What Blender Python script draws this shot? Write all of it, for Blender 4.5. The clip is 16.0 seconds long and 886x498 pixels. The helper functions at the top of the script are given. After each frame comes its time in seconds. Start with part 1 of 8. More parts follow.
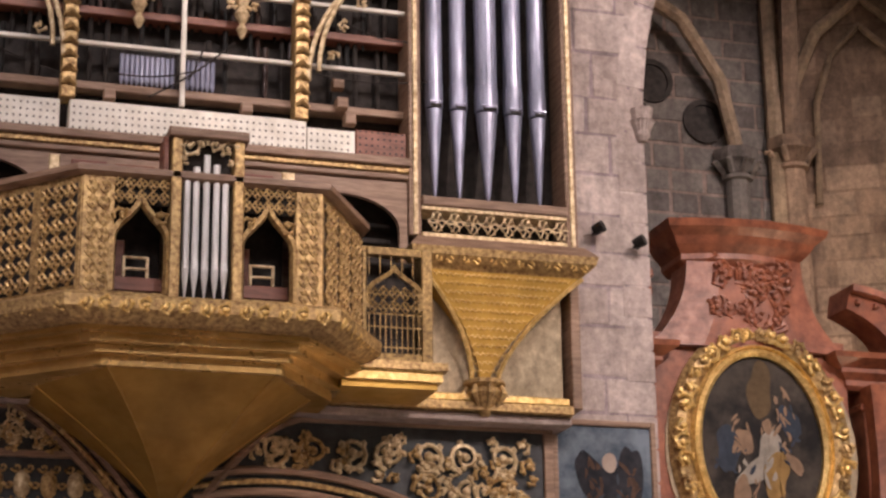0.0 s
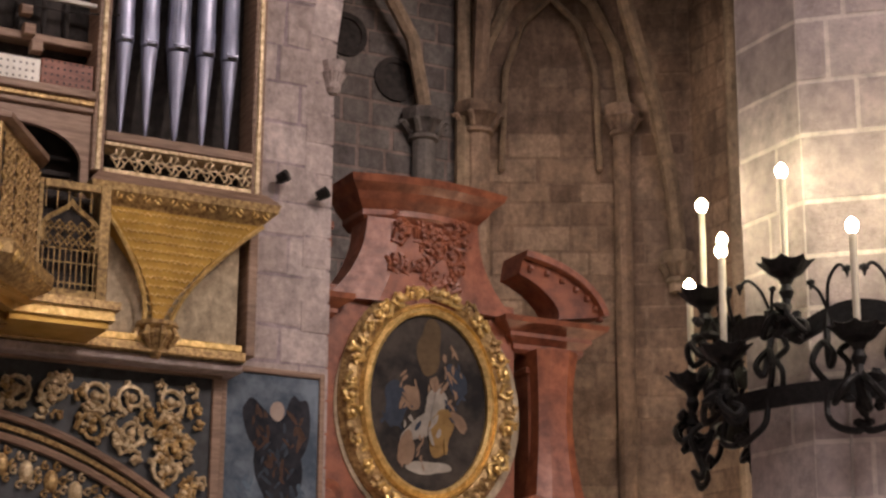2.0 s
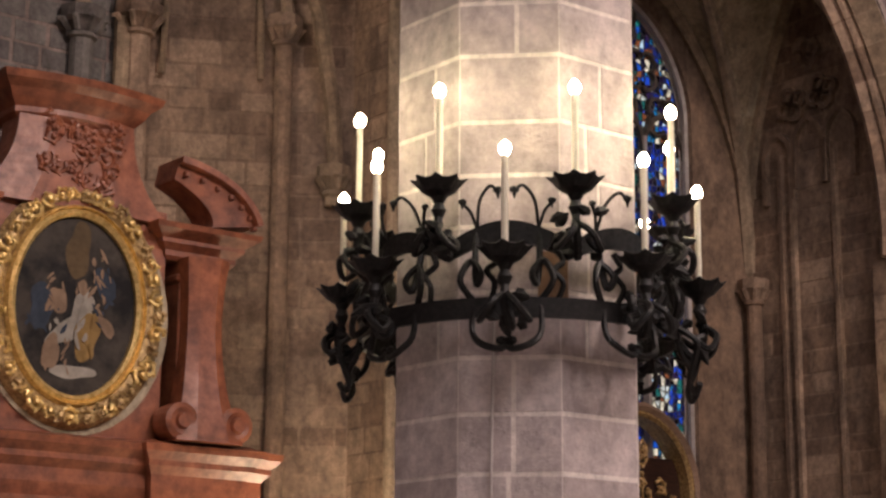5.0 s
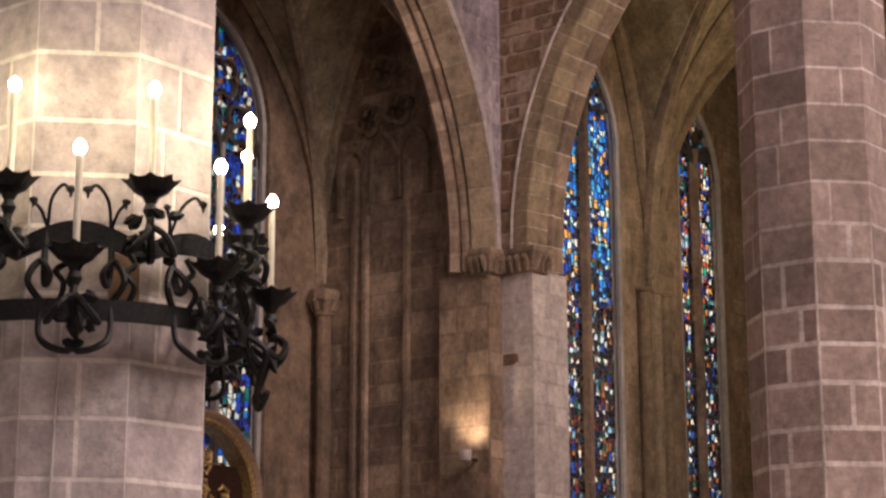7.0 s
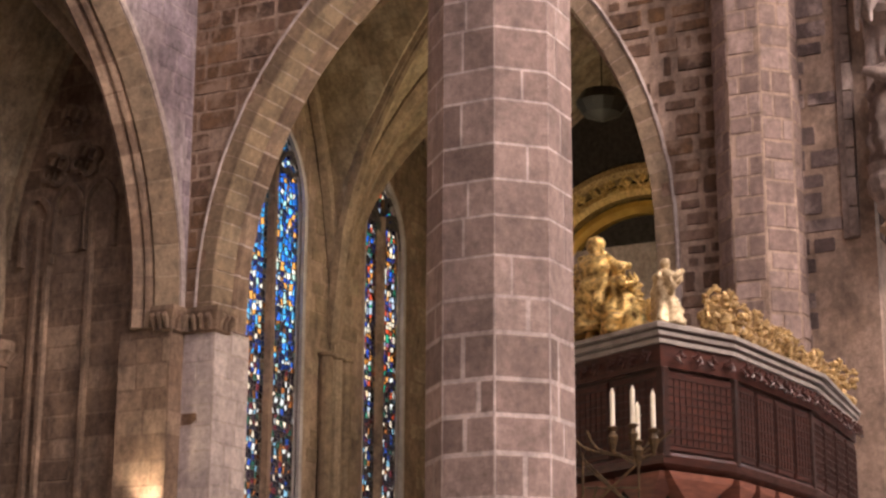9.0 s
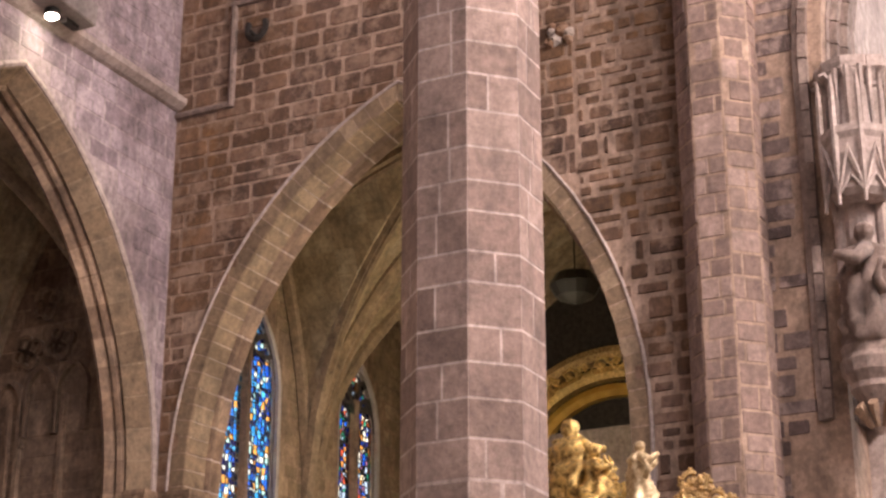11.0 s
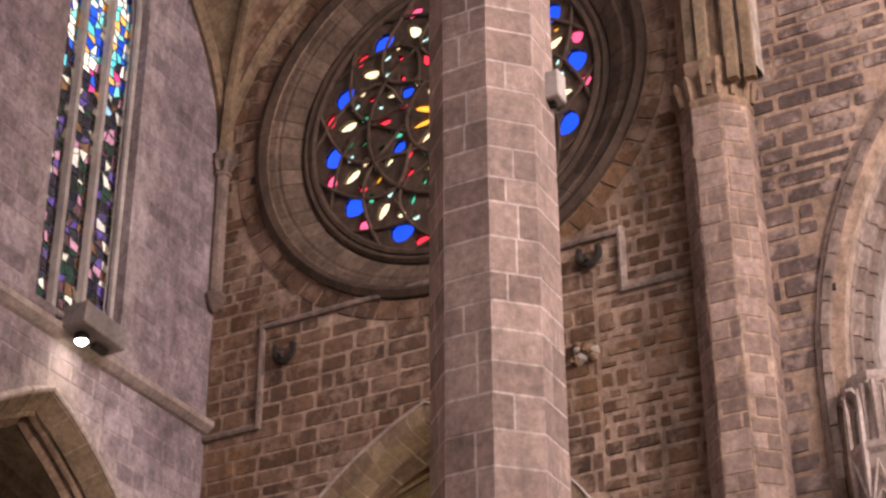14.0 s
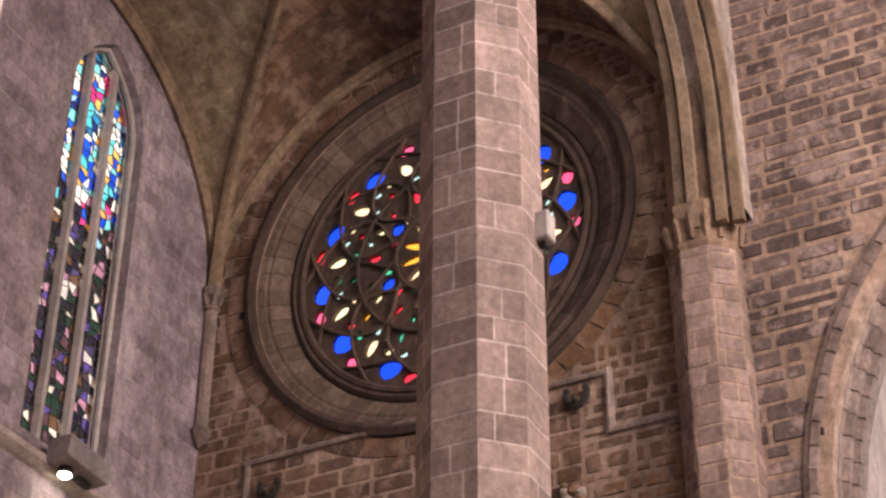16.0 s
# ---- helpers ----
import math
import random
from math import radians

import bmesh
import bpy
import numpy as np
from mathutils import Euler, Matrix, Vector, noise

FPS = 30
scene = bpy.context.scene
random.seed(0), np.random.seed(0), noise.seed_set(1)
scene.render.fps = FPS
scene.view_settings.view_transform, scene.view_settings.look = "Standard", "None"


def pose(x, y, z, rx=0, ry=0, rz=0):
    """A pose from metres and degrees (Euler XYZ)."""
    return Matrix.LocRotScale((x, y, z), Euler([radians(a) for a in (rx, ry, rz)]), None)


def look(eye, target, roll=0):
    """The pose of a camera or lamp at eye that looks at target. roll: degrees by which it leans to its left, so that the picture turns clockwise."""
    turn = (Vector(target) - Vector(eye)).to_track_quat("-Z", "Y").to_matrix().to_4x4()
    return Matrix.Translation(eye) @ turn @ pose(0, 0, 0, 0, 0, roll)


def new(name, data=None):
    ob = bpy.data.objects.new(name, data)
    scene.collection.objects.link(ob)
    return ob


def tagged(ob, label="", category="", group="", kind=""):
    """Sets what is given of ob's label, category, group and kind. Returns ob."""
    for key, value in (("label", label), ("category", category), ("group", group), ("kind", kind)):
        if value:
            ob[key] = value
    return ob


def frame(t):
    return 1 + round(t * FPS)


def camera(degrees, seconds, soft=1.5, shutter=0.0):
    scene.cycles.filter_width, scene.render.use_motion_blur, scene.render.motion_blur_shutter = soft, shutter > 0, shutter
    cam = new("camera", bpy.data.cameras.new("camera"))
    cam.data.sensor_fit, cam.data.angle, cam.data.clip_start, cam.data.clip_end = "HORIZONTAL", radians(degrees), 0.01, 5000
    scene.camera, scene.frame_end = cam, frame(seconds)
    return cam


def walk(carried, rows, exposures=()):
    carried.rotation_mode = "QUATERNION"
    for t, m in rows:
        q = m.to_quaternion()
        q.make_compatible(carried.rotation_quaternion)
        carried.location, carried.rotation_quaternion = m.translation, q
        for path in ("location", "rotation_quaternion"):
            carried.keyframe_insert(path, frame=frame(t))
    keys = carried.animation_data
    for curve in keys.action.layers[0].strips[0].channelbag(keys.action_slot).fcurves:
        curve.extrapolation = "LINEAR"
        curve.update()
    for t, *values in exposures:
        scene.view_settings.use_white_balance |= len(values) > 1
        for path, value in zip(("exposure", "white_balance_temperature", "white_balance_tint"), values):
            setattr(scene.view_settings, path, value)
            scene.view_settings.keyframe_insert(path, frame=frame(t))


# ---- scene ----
# A camera on the spot in the nave, turning along the north aisle towards the east wall.
cam = camera(27.0, 16.0, soft=2.6)
EYE = 1.6
ROWS = [  # seconds, yaw, pitch, roll
    (0.0, -17.000, 17.156, -0.767),
    (0.5, -20.413, 16.466, -0.639),
    (1.0, -23.139, 16.175, -0.313),
    (1.5, -25.983, 16.072, 0.264),
    (2.0, -27.278, 15.543, 0.399),
    (2.5, -28.385, 14.121, 0.555),
    (3.0, -29.511, 13.313, 0.939),
    (3.2, -30.158, 13.163, 0.902),
    (5.3, -40.250, 12.898, 0.328),
    (5.5, -41.621, 12.945, 0.291),
    (6.0, -44.916, 13.072, -0.008),
    (6.5, -49.189, 13.151, -0.163),
    (7.0, -51.826, 13.092, -0.118),
    (7.5, -54.502, 13.092, -0.063),
    (8.0, -57.432, 12.960, -0.172),
    (8.2, -59.023, 12.910, -0.201),
    (10.3, -63.738, 17.630, -0.383),
    (10.5, -63.306, 18.361, -0.229),
    (11.0, -62.685, 20.723, -0.010),
    (11.5, -62.367, 22.719, 0.023),
    (12.0, -62.416, 23.760, -0.144),
    (12.5, -62.484, 24.926, -0.250),
    (13.0, -61.987, 26.524, -0.140),
    (13.5, -61.721, 28.363, -0.309),
    (14.0, -61.801, 30.638, -0.339),
    (14.5, -62.184, 32.077, -0.404),
    (15.0, -62.263, 33.350, -0.169),
    (15.5, -62.223, 34.285, 0.059),
    (16.0, -62.222, 34.924, 0.337),
]
walk(cam, [(t, pose(0, 0, EYE, 0, 0, yaw) @ pose(0, 0, 0, 90 + pitch) @ pose(0, 0, 0, 0, 0, roll)) for t, yaw, pitch, roll in ROWS],
     exposures=((0.0, 1.68), (1.0, 1.56), (1.5, 1.27), (2.0, 1.10), (3.0, 1.15), (5.5, 1.15), (6.5, 1.25), (8.0, 1.45), (10.5, 1.85), (12.5, 1.6), (16.0, 1.33)))

# ---- plan, metres: x runs east along the nave, y north ----
YN, XE, YS, XW, ZTOP = 20.8, 28.3, -12.0, -30.0, 42.0
PILLAR_A, PILLAR_B, PILLAR_D = (7.47, 8.68), (17.17, 8.50), 1.46

# ---- daylight and lamps ----
world = bpy.data.worlds.new("sky")
scene.world = world
world.use_nodes = True
sky = world.node_tree.nodes.new("ShaderNodeTexSky")
sky.sky_type, sky.sun_disc, sky.sun_elevation, sky.sun_rotation = "NISHITA", False, radians(38), radians(200)
world.node_tree.links.new(sky.outputs[0], world.node_tree.nodes["Background"].inputs[0])
world.node_tree.nodes["Background"].inputs[1].default_value = 0.15


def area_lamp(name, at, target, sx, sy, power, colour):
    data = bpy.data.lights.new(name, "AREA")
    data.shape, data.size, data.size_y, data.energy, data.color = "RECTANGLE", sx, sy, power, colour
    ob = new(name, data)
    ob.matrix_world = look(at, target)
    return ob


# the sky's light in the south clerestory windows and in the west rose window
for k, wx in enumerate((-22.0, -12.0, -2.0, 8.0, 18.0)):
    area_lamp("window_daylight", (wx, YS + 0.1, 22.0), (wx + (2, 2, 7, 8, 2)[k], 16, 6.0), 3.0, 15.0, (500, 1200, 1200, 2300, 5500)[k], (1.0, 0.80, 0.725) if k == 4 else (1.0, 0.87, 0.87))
area_lamp("rose_daylight", (XW + 0.2, 0, 24.0), (20, 6, 12), 9.0, 9.0, 900, (1.0, 0.83, 0.78))
# unseen fill lamp added to brighten the right wall of the altarpiece chapel
area_lamp("chapel_daylight", (9.3, 22.5, 15.0), (17.7, 23.6, 8.0), 1.6, 3.5, 45, (1.0, 0.80, 0.62)).data.spread = radians(70)


# ---- materials ----
def material(name):
    m = bpy.data.materials.new(name)
    m.use_nodes = True
    nt = m.node_tree
    return m, nt, nt.nodes["Principled BSDF"], nt.links.new


def coords(nt, link, scale):
    geo = nt.nodes.new("ShaderNodeNewGeometry")
    mp = nt.nodes.new("ShaderNodeMapping")
    mp.inputs["Scale"].default_value = scale if hasattr(scale, "__len__") else (scale,) * 3
    link(geo.outputs["Position"], mp.inputs["Vector"])
    return mp.outputs["Vector"]


def noise_node(nt, link, scale, detail=4.0, rough=0.6):
    n = nt.nodes.new("ShaderNodeTexNoise")
    n.inputs["Scale"].default_value, n.inputs["Detail"].default_value, n.inputs["Roughness"].default_value = 1.0, detail, rough
    link(coords(nt, link, scale), n.inputs["Vector"])
    return n.outputs["Fac"]


def ramp(nt, link, fac, *stops):
    r = nt.nodes.new("ShaderNodeValToRGB")
    el = r.color_ramp.elements
    while len(el) < len(stops):
        el.new(0.5)
    for e, (p, c) in zip(el, stops):
        e.position, e.color = p, (*c, 1)
    link(fac, r.inputs["Fac"])
    return r.outputs["Color"]


def mix(nt, link, fac, a, b, kind="MIX"):
    m = nt.nodes.new("ShaderNodeMix")
    m.data_type, m.blend_type = "RGBA", kind
    for sock, v in ((m.inputs[0], fac), (m.inputs[6], a), (m.inputs[7], b)):
        if isinstance(v, (int, float)):
            sock.default_value = v
        elif isinstance(v, tuple):
            sock.default_value = (*v, 1)
        else:
            link(v, sock)
    return m.outputs[2]


def bump(nt, link, bsdf, height, strength, distance):
    b = nt.nodes.new("ShaderNodeBump")
    b.inputs["Strength"].default_value, b.inputs["Distance"].default_value = strength, distance
    link(height, b.inputs["Height"])
    link(b.outputs["Normal"], bsdf.inputs["Normal"])


def piece_random(nt, link):
    """One random number a piece, whether it is an object of its own or an island of a joined mesh."""
    info, geo, add = nt.nodes.new("ShaderNodeObjectInfo"), nt.nodes.new("ShaderNodeNewGeometry"), nt.nodes.new("ShaderNodeMath")
    fr = nt.nodes.new("ShaderNodeMath")
    fr.operation = "FRACT"
    link(info.outputs["Random"], add.inputs[0])
    link(geo.outputs["Random Per Island"], add.inputs[1])
    link(add.outputs[0], fr.inputs[0])
    return fr.outputs[0]


def stone(name, dark, mid, light, stain=(0.13, 0.10, 0.085), stain_amount=0.5, grain=9.0, relief=0.03, smear=None, grimy=0.56):
    m, nt, bsdf, link = material(name)
    base = ramp(nt, link, piece_random(nt, link), (0.0, dark), (0.5, mid), (1.0, light))
    big = ramp(nt, link, noise_node(nt, link, 0.55, 5), (0.38, (0, 0, 0)), (0.72, (stain_amount,) * 3))
    c = mix(nt, link, big, base, stain)
    fine = ramp(nt, link, noise_node(nt, link, grain, 6, 0.7), (0.25, (0.58,) * 3), (0.75, (1.32,) * 3))
    c = mix(nt, link, 1.0, c, fine, "MULTIPLY")
    grime = ramp(nt, link, noise_node(nt, link, (2.6, 2.6, 1.5), 7, 0.75), (0.36, (grimy,) * 3), (0.60, (1.12,) * 3))
    c = mix(nt, link, 1.0, c, grime, "MULTIPLY")
    pale = ramp(nt, link, noise_node(nt, link, 2.3, 5, 0.65), (0.60, (0, 0, 0)), (0.78, (0.45,) * 3))
    c = mix(nt, link, pale, c, light)
    if smear:  # mortar wiped over the stones
        c = mix(nt, link, ramp(nt, link, noise_node(nt, link, 1.5, 6, 0.72), (0.50, (0, 0, 0)), (0.62, (0.85,) * 3)), c, smear)
    link(c, bsdf.inputs["Base Color"])
    bsdf.inputs["Roughness"].default_value = 0.88
    bump(nt, link, bsdf, noise_node(nt, link, grain * 1.6, 6, 0.7), 0.55, relief)
    return m


def plain(name, a, b, scale=12.0, rough=0.6, metal=0.0, relief=0.004, low=0.35, high=0.65):
    m, nt, bsdf, link = material(name)
    n = noise_node(nt, link, scale, 5, 0.65)
    wide = noise_node(nt, link, 1.3, 3, 0.5)
    c = ramp(nt, link, n, (low, a), (high, b))
    c = mix(nt, link, 1.0, c, ramp(nt, link, wide, (0.3, (0.75,) * 3), (0.7, (1.15,) * 3)), "MULTIPLY")
    link(c, bsdf.inputs["Base Color"])
    bsdf.inputs["Metallic"].default_value = metal
    r = ramp(nt, link, n, (0.3, (min(1, rough + 0.12),) * 3), (0.7, (max(0.05, rough - 0.08),) * 3))
    link(r, bsdf.inputs["Roughness"])
    if relief:
        bump(nt, link, bsdf, n, 0.5, relief)
    return m


def stained(name, palette, low=0.6):
    """Coloured window glass: light passes it, tinted pane by pane."""
    m, nt, bsdf, link = material(name)
    r = nt.nodes.new("ShaderNodeValToRGB")
    r.color_ramp.interpolation = "CONSTANT"
    el = r.color_ramp.elements
    while len(el) < len(palette):
        el.new(0.5)
    for k, (e, c) in enumerate(zip(el, palette)):
        e.position, e.color = k / len(palette), (*c, 1)
    link(piece_random(nt, link), r.inputs["Fac"])
    streak = ramp(nt, link, noise_node(nt, link, 6.0, 4, 0.7), (0.3, (low,) * 3), (0.65, (1.0,) * 3))
    tr = nt.nodes.new("ShaderNodeBsdfTransparent")
    gl = nt.nodes.new("ShaderNodeBsdfGlossy")
    gl.inputs["Roughness"].default_value = 0.15
    ms = nt.nodes.new("ShaderNodeMixShader")
    ms.inputs[0].default_value = 0.05
    link(mix(nt, link, 1.0, r.outputs["Color"], streak, "MULTIPLY"), tr.inputs["Color"])
    link(tr.outputs[0], ms.inputs[1])
    link(gl.outputs[0], ms.inputs[2])
    link(ms.outputs[0], nt.nodes["Material Output"].inputs["Surface"])
    return m


def glowing(name, colour, strength):
    m, nt, bsdf, link = material(name)
    bsdf.inputs["Base Color"].default_value = (*colour, 1)
    bsdf.inputs["Emission Color"].default_value = (*colour, 1)
    bsdf.inputs["Emission Strength"].default_value = strength
    return m


MORTAR = stone("pale_mortar", (0.44, 0.36, 0.31), (0.48, 0.40, 0.35), (0.54, 0.46, 0.41), stain_amount=0.55)
BLOCK = stone("brown_ashlar", (0.20, 0.145, 0.125), (0.27, 0.20, 0.175), (0.36, 0.28, 0.245))
# the purplish cast of window light is mixed into this north wall stone
BLOCK_N = stone("mauve_lit_ashlar", (0.265, 0.205, 0.228), (0.375, 0.298, 0.330), (0.46, 0.372, 0.408), stain=(0.14, 0.10, 0.105), stain_amount=0.85)
BLOCK_E = stone("red_brown_ashlar", (0.075, 0.043, 0.031), (0.135, 0.080, 0.058), (0.215, 0.133, 0.098), stain=(0.24, 0.122, 0.045), stain_amount=0.7, smear=(0.30, 0.203, 0.15))
MORTAR_E = stone("brown_mortar", (0.37, 0.258, 0.198), (0.43, 0.305, 0.236), (0.50, 0.362, 0.285), stain=(0.17, 0.105, 0.07), stain_amount=0.8)
BLOCK_S = stone("dull_mauve_brown_ashlar", (0.090, 0.060, 0.054), (0.150, 0.104, 0.094), (0.230, 0.168, 0.152), stain=(0.07, 0.048, 0.044), stain_amount=0.6, smear=(0.34, 0.255, 0.23))
ROSE_RING = stone("brown_ring_stone", (0.135, 0.090, 0.067), (0.175, 0.120, 0.091), (0.23, 0.162, 0.125), stain=(0.09, 0.06, 0.044), stain_amount=0.6)
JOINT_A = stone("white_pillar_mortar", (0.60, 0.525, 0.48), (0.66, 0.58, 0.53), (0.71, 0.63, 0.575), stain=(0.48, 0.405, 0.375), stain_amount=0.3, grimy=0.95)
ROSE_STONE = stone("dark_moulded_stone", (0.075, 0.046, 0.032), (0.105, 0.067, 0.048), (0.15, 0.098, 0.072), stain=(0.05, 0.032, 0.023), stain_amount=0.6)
BLOCK_P = stone("pillar_ashlar", (0.205, 0.138, 0.118), (0.30, 0.208, 0.180), (0.39, 0.280, 0.246), stain_amount=0.4, grimy=0.70)
JOINT_P = stone("pillar_mortar", (0.53, 0.425, 0.39), (0.60, 0.49, 0.45), (0.67, 0.56, 0.51), stain=(0.30, 0.22, 0.195), stain_amount=0.7)
# mortar with the same purplish window light in its colour
MORTAR_N = stone("mauve_lit_mortar", (0.36, 0.29, 0.30), (0.42, 0.34, 0.35), (0.48, 0.395, 0.405), stain=(0.16, 0.115, 0.12), stain_amount=0.85)
# pale stone, raised further so its colour carries daylight on the lower pillar
BLOCK_A = stone("pale_brightened_ashlar", (0.385, 0.315, 0.302), (0.47, 0.39, 0.372), (0.54, 0.455, 0.432), stain=(0.33, 0.26, 0.25), stain_amount=0.5, grimy=0.85)
PLAIN_STONE = stone("smooth_stone", (0.40, 0.325, 0.30), (0.45, 0.37, 0.34), (0.51, 0.425, 0.395), stain=(0.22, 0.16, 0.14), stain_amount=0.5, grimy=0.72)
CHAPEL_STONE = stone("chapel_stone", (0.22, 0.138, 0.090), (0.31, 0.203, 0.136), (0.42, 0.29, 0.20), stain=(0.10, 0.068, 0.052), stain_amount=0.8)
GREY_BLOCK = stone("grey_ashlar", (0.11, 0.096, 0.09), (0.145, 0.130, 0.12), (0.20, 0.18, 0.165))
ARCH_STONE = stone("arch_stone", (0.24, 0.165, 0.105), (0.30, 0.21, 0.135), (0.38, 0.28, 0.19), stain=(0.14, 0.10, 0.07), stain_amount=0.5)
VAULT = stone("vault_stone", (0.36, 0.265, 0.165), (0.44, 0.335, 0.215), (0.50, 0.395, 0.27), stain=(0.15, 0.105, 0.07), stain_amount=0.75)
FLOOR_STONE = stone("floor_stone", (0.32, 0.285, 0.26), (0.37, 0.33, 0.305), (0.43, 0.385, 0.355), stain_amount=0.2)
PLASTER = stone("beige_plaster", (0.50, 0.40, 0.27), (0.54, 0.44, 0.30), (0.58, 0.48, 0.35), stain_amount=0.25)
GOLD = plain("gilding", (0.52, 0.33, 0.10), (0.90, 0.66, 0.28), 14.0, 0.42, 0.65, 0.006)
OLD_GOLD = plain("worn_gilding", (0.20, 0.11, 0.045), (0.66, 0.46, 0.20), 18.0, 0.48, 0.45, 0.008)
# about half as bright as OLD_GOLD, for the screen beside the balcony
DIM_GOLD = plain("darker_gilding", (0.10, 0.058, 0.022), (0.36, 0.24, 0.09), 18.0, 0.5, 0.5, 0.008)
DULL_GOLD = plain("dull_gilding", (0.46, 0.27, 0.05), (0.60, 0.37, 0.08), 3.0, 0.42, 0.45, 0.001)
SMOOTH_GOLD = plain("burnished_gilding", (0.44, 0.27, 0.08), (0.62, 0.41, 0.15), 3.0, 0.30, 0.6, 0.0005)
# gilding darkened to hold the shade under the balcony
SHADED_GOLD = plain("shaded_gilding", (0.35, 0.190, 0.034), (0.48, 0.280, 0.060), 2.0, 0.38, 0.40, 0.001)
DARK_BRASS = plain("dark_brass", (0.035, 0.022, 0.012), (0.16, 0.10, 0.045), 16.0, 0.45, 0.6, 0.004)
PALE_GOLD = plain("pale_gilt_carving", (0.36, 0.25, 0.13), (0.78, 0.63, 0.40), 15.0, 0.5, 0.35, 0.006)
BROWN_WOOD = plain("brown_wood", (0.17, 0.10, 0.065), (0.31, 0.20, 0.135), (3.0, 3.0, 30.0), 0.55)
RED_WOOD = plain("red_brown_wood", (0.13, 0.045, 0.03), (0.24, 0.085, 0.05), (4.0, 4.0, 20.0), 0.5)
PULPIT_WOOD = plain("dark_red_wood", (0.035, 0.011, 0.008), (0.085, 0.026, 0.017), (4.0, 4.0, 20.0), 0.45)
DARK_WOOD = plain("dark_wood", (0.018, 0.008, 0.006), (0.046, 0.018, 0.012), (4.0, 4.0, 22.0), 0.4)
# near-black: shade in recesses and holes given as colour, also real black fittings
BLACK = plain("black_shade_and_fittings", (0.012, 0.009, 0.008), (0.03, 0.022, 0.018), 8.0, 0.8)
TIN = plain("tin_pipe", (0.22, 0.23, 0.31), (0.40, 0.41, 0.53), (9.0, 9.0, 1.2), 0.46, 0.7, 0.002)
SILVER = plain("bright_tin_pipe", (0.60, 0.59, 0.58), (0.82, 0.81, 0.80), (9.0, 9.0, 1.5), 0.35, 0.35, 0.002)
IRON = plain("black_iron", (0.005, 0.0045, 0.0045), (0.016, 0.014, 0.013), 30.0, 0.5, 0.5, 0.004)
RED_STONE = plain("red_marble", (0.14, 0.040, 0.020), (0.36, 0.122, 0.060), 4.5, 0.40, 0.0, 0.014, 0.32, 0.68)
WHITE = plain("white_paint", (0.68, 0.64, 0.56), (0.80, 0.77, 0.70), 6.0, 0.6)
WAX = plain("candle_wax", (0.74, 0.66, 0.50), (0.82, 0.76, 0.62), 20.0, 0.5)
BULB = glowing("lit_bulb", (1.0, 0.85, 0.58), 30.0)
SPOT = glowing("lit_spotlight", (1.0, 0.90, 0.72), 25.0)
LEAD = plain("window_tracery", (0.05, 0.04, 0.033), (0.10, 0.08, 0.066), 10.0, 0.8)
MULLION = plain("stone_mullion", (0.36, 0.31, 0.29), (0.46, 0.41, 0.38), 8.0, 0.8)
BLUE_GLASS = stained("blue_mixed_glass", [(0.005, 0.02, 0.20), (0.01, 0.07, 0.40), (0.01, 0.01, 0.03), (0.45, 0.48, 0.48), (0.01, 0.14, 0.34), (0.02, 0.01, 0.05), (0.01, 0.05, 0.42),
                                          (0.60, 0.55, 0.45), (0.005, 0.005, 0.01), (0.01, 0.10, 0.10), (0.22, 0.07, 0.03), (0.01, 0.015, 0.10), (0.40, 0.55, 0.70), (0.01, 0.01, 0.02)], 0.25)
WARM_GLASS = stained("warm_mixed_glass", [(0.01, 0.05, 0.40), (0.90, 0.70, 0.45), (0.01, 0.01, 0.02), (0.60, 0.25, 0.05), (0.75, 0.72, 0.62), (0.02, 0.02, 0.10), (0.55, 0.08, 0.03),
                                          (0.01, 0.10, 0.55), (0.35, 0.45, 0.60), (0.01, 0.01, 0.01), (0.02, 0.28, 0.18), (0.25, 0.10, 0.20)])
PALE_GLASS = stained("pale_mixed_glass", [(0.03, 0.025, 0.04), (0.60, 0.52, 0.48), (0.03, 0.02, 0.03), (0.02, 0.02, 0.02), (0.07, 0.05, 0.12), (0.03, 0.03, 0.04), (0.14, 0.07, 0.04), (0.02, 0.02, 0.02),
                                          (0.70, 0.60, 0.50), (0.02, 0.04, 0.03), (0.10, 0.06, 0.24), (0.03, 0.03, 0.03), (0.02, 0.02, 0.03), (0.10, 0.05, 0.06), (0.42, 0.20, 0.28)], 0.6)
BRIGHT_GLASS = stained("bright_mixed_glass", [(0.02, 0.10, 0.75), (1.0, 0.90, 0.80), (0.10, 0.55, 0.65), (0.80, 0.05, 0.24), (0.01, 0.06, 0.55), (0.95, 0.92, 0.85), (0.20, 0.62, 0.62), (0.30, 0.50, 0.70),
                                              (0.9, 0.45, 0.12), (0.02, 0.03, 0.15), (0.85, 0.80, 0.70), (0.03, 0.20, 0.40)], 0.8)


SPECK_GLASS = stained("speckled_dark_glass", [(0.01, 0.01, 0.02), (0.55, 0.58, 0.60), (0.02, 0.015, 0.02), (0.02, 0.06, 0.30), (0.03, 0.02, 0.03), (0.70, 0.62, 0.50), (0.12, 0.02, 0.03), (0.01, 0.03, 0.14), (0.01, 0.01, 0.015), (0.15, 0.30, 0.42), (0.02, 0.02, 0.03), (0.28, 0.10, 0.03), (0.02, 0.08, 0.06)], 0.7)
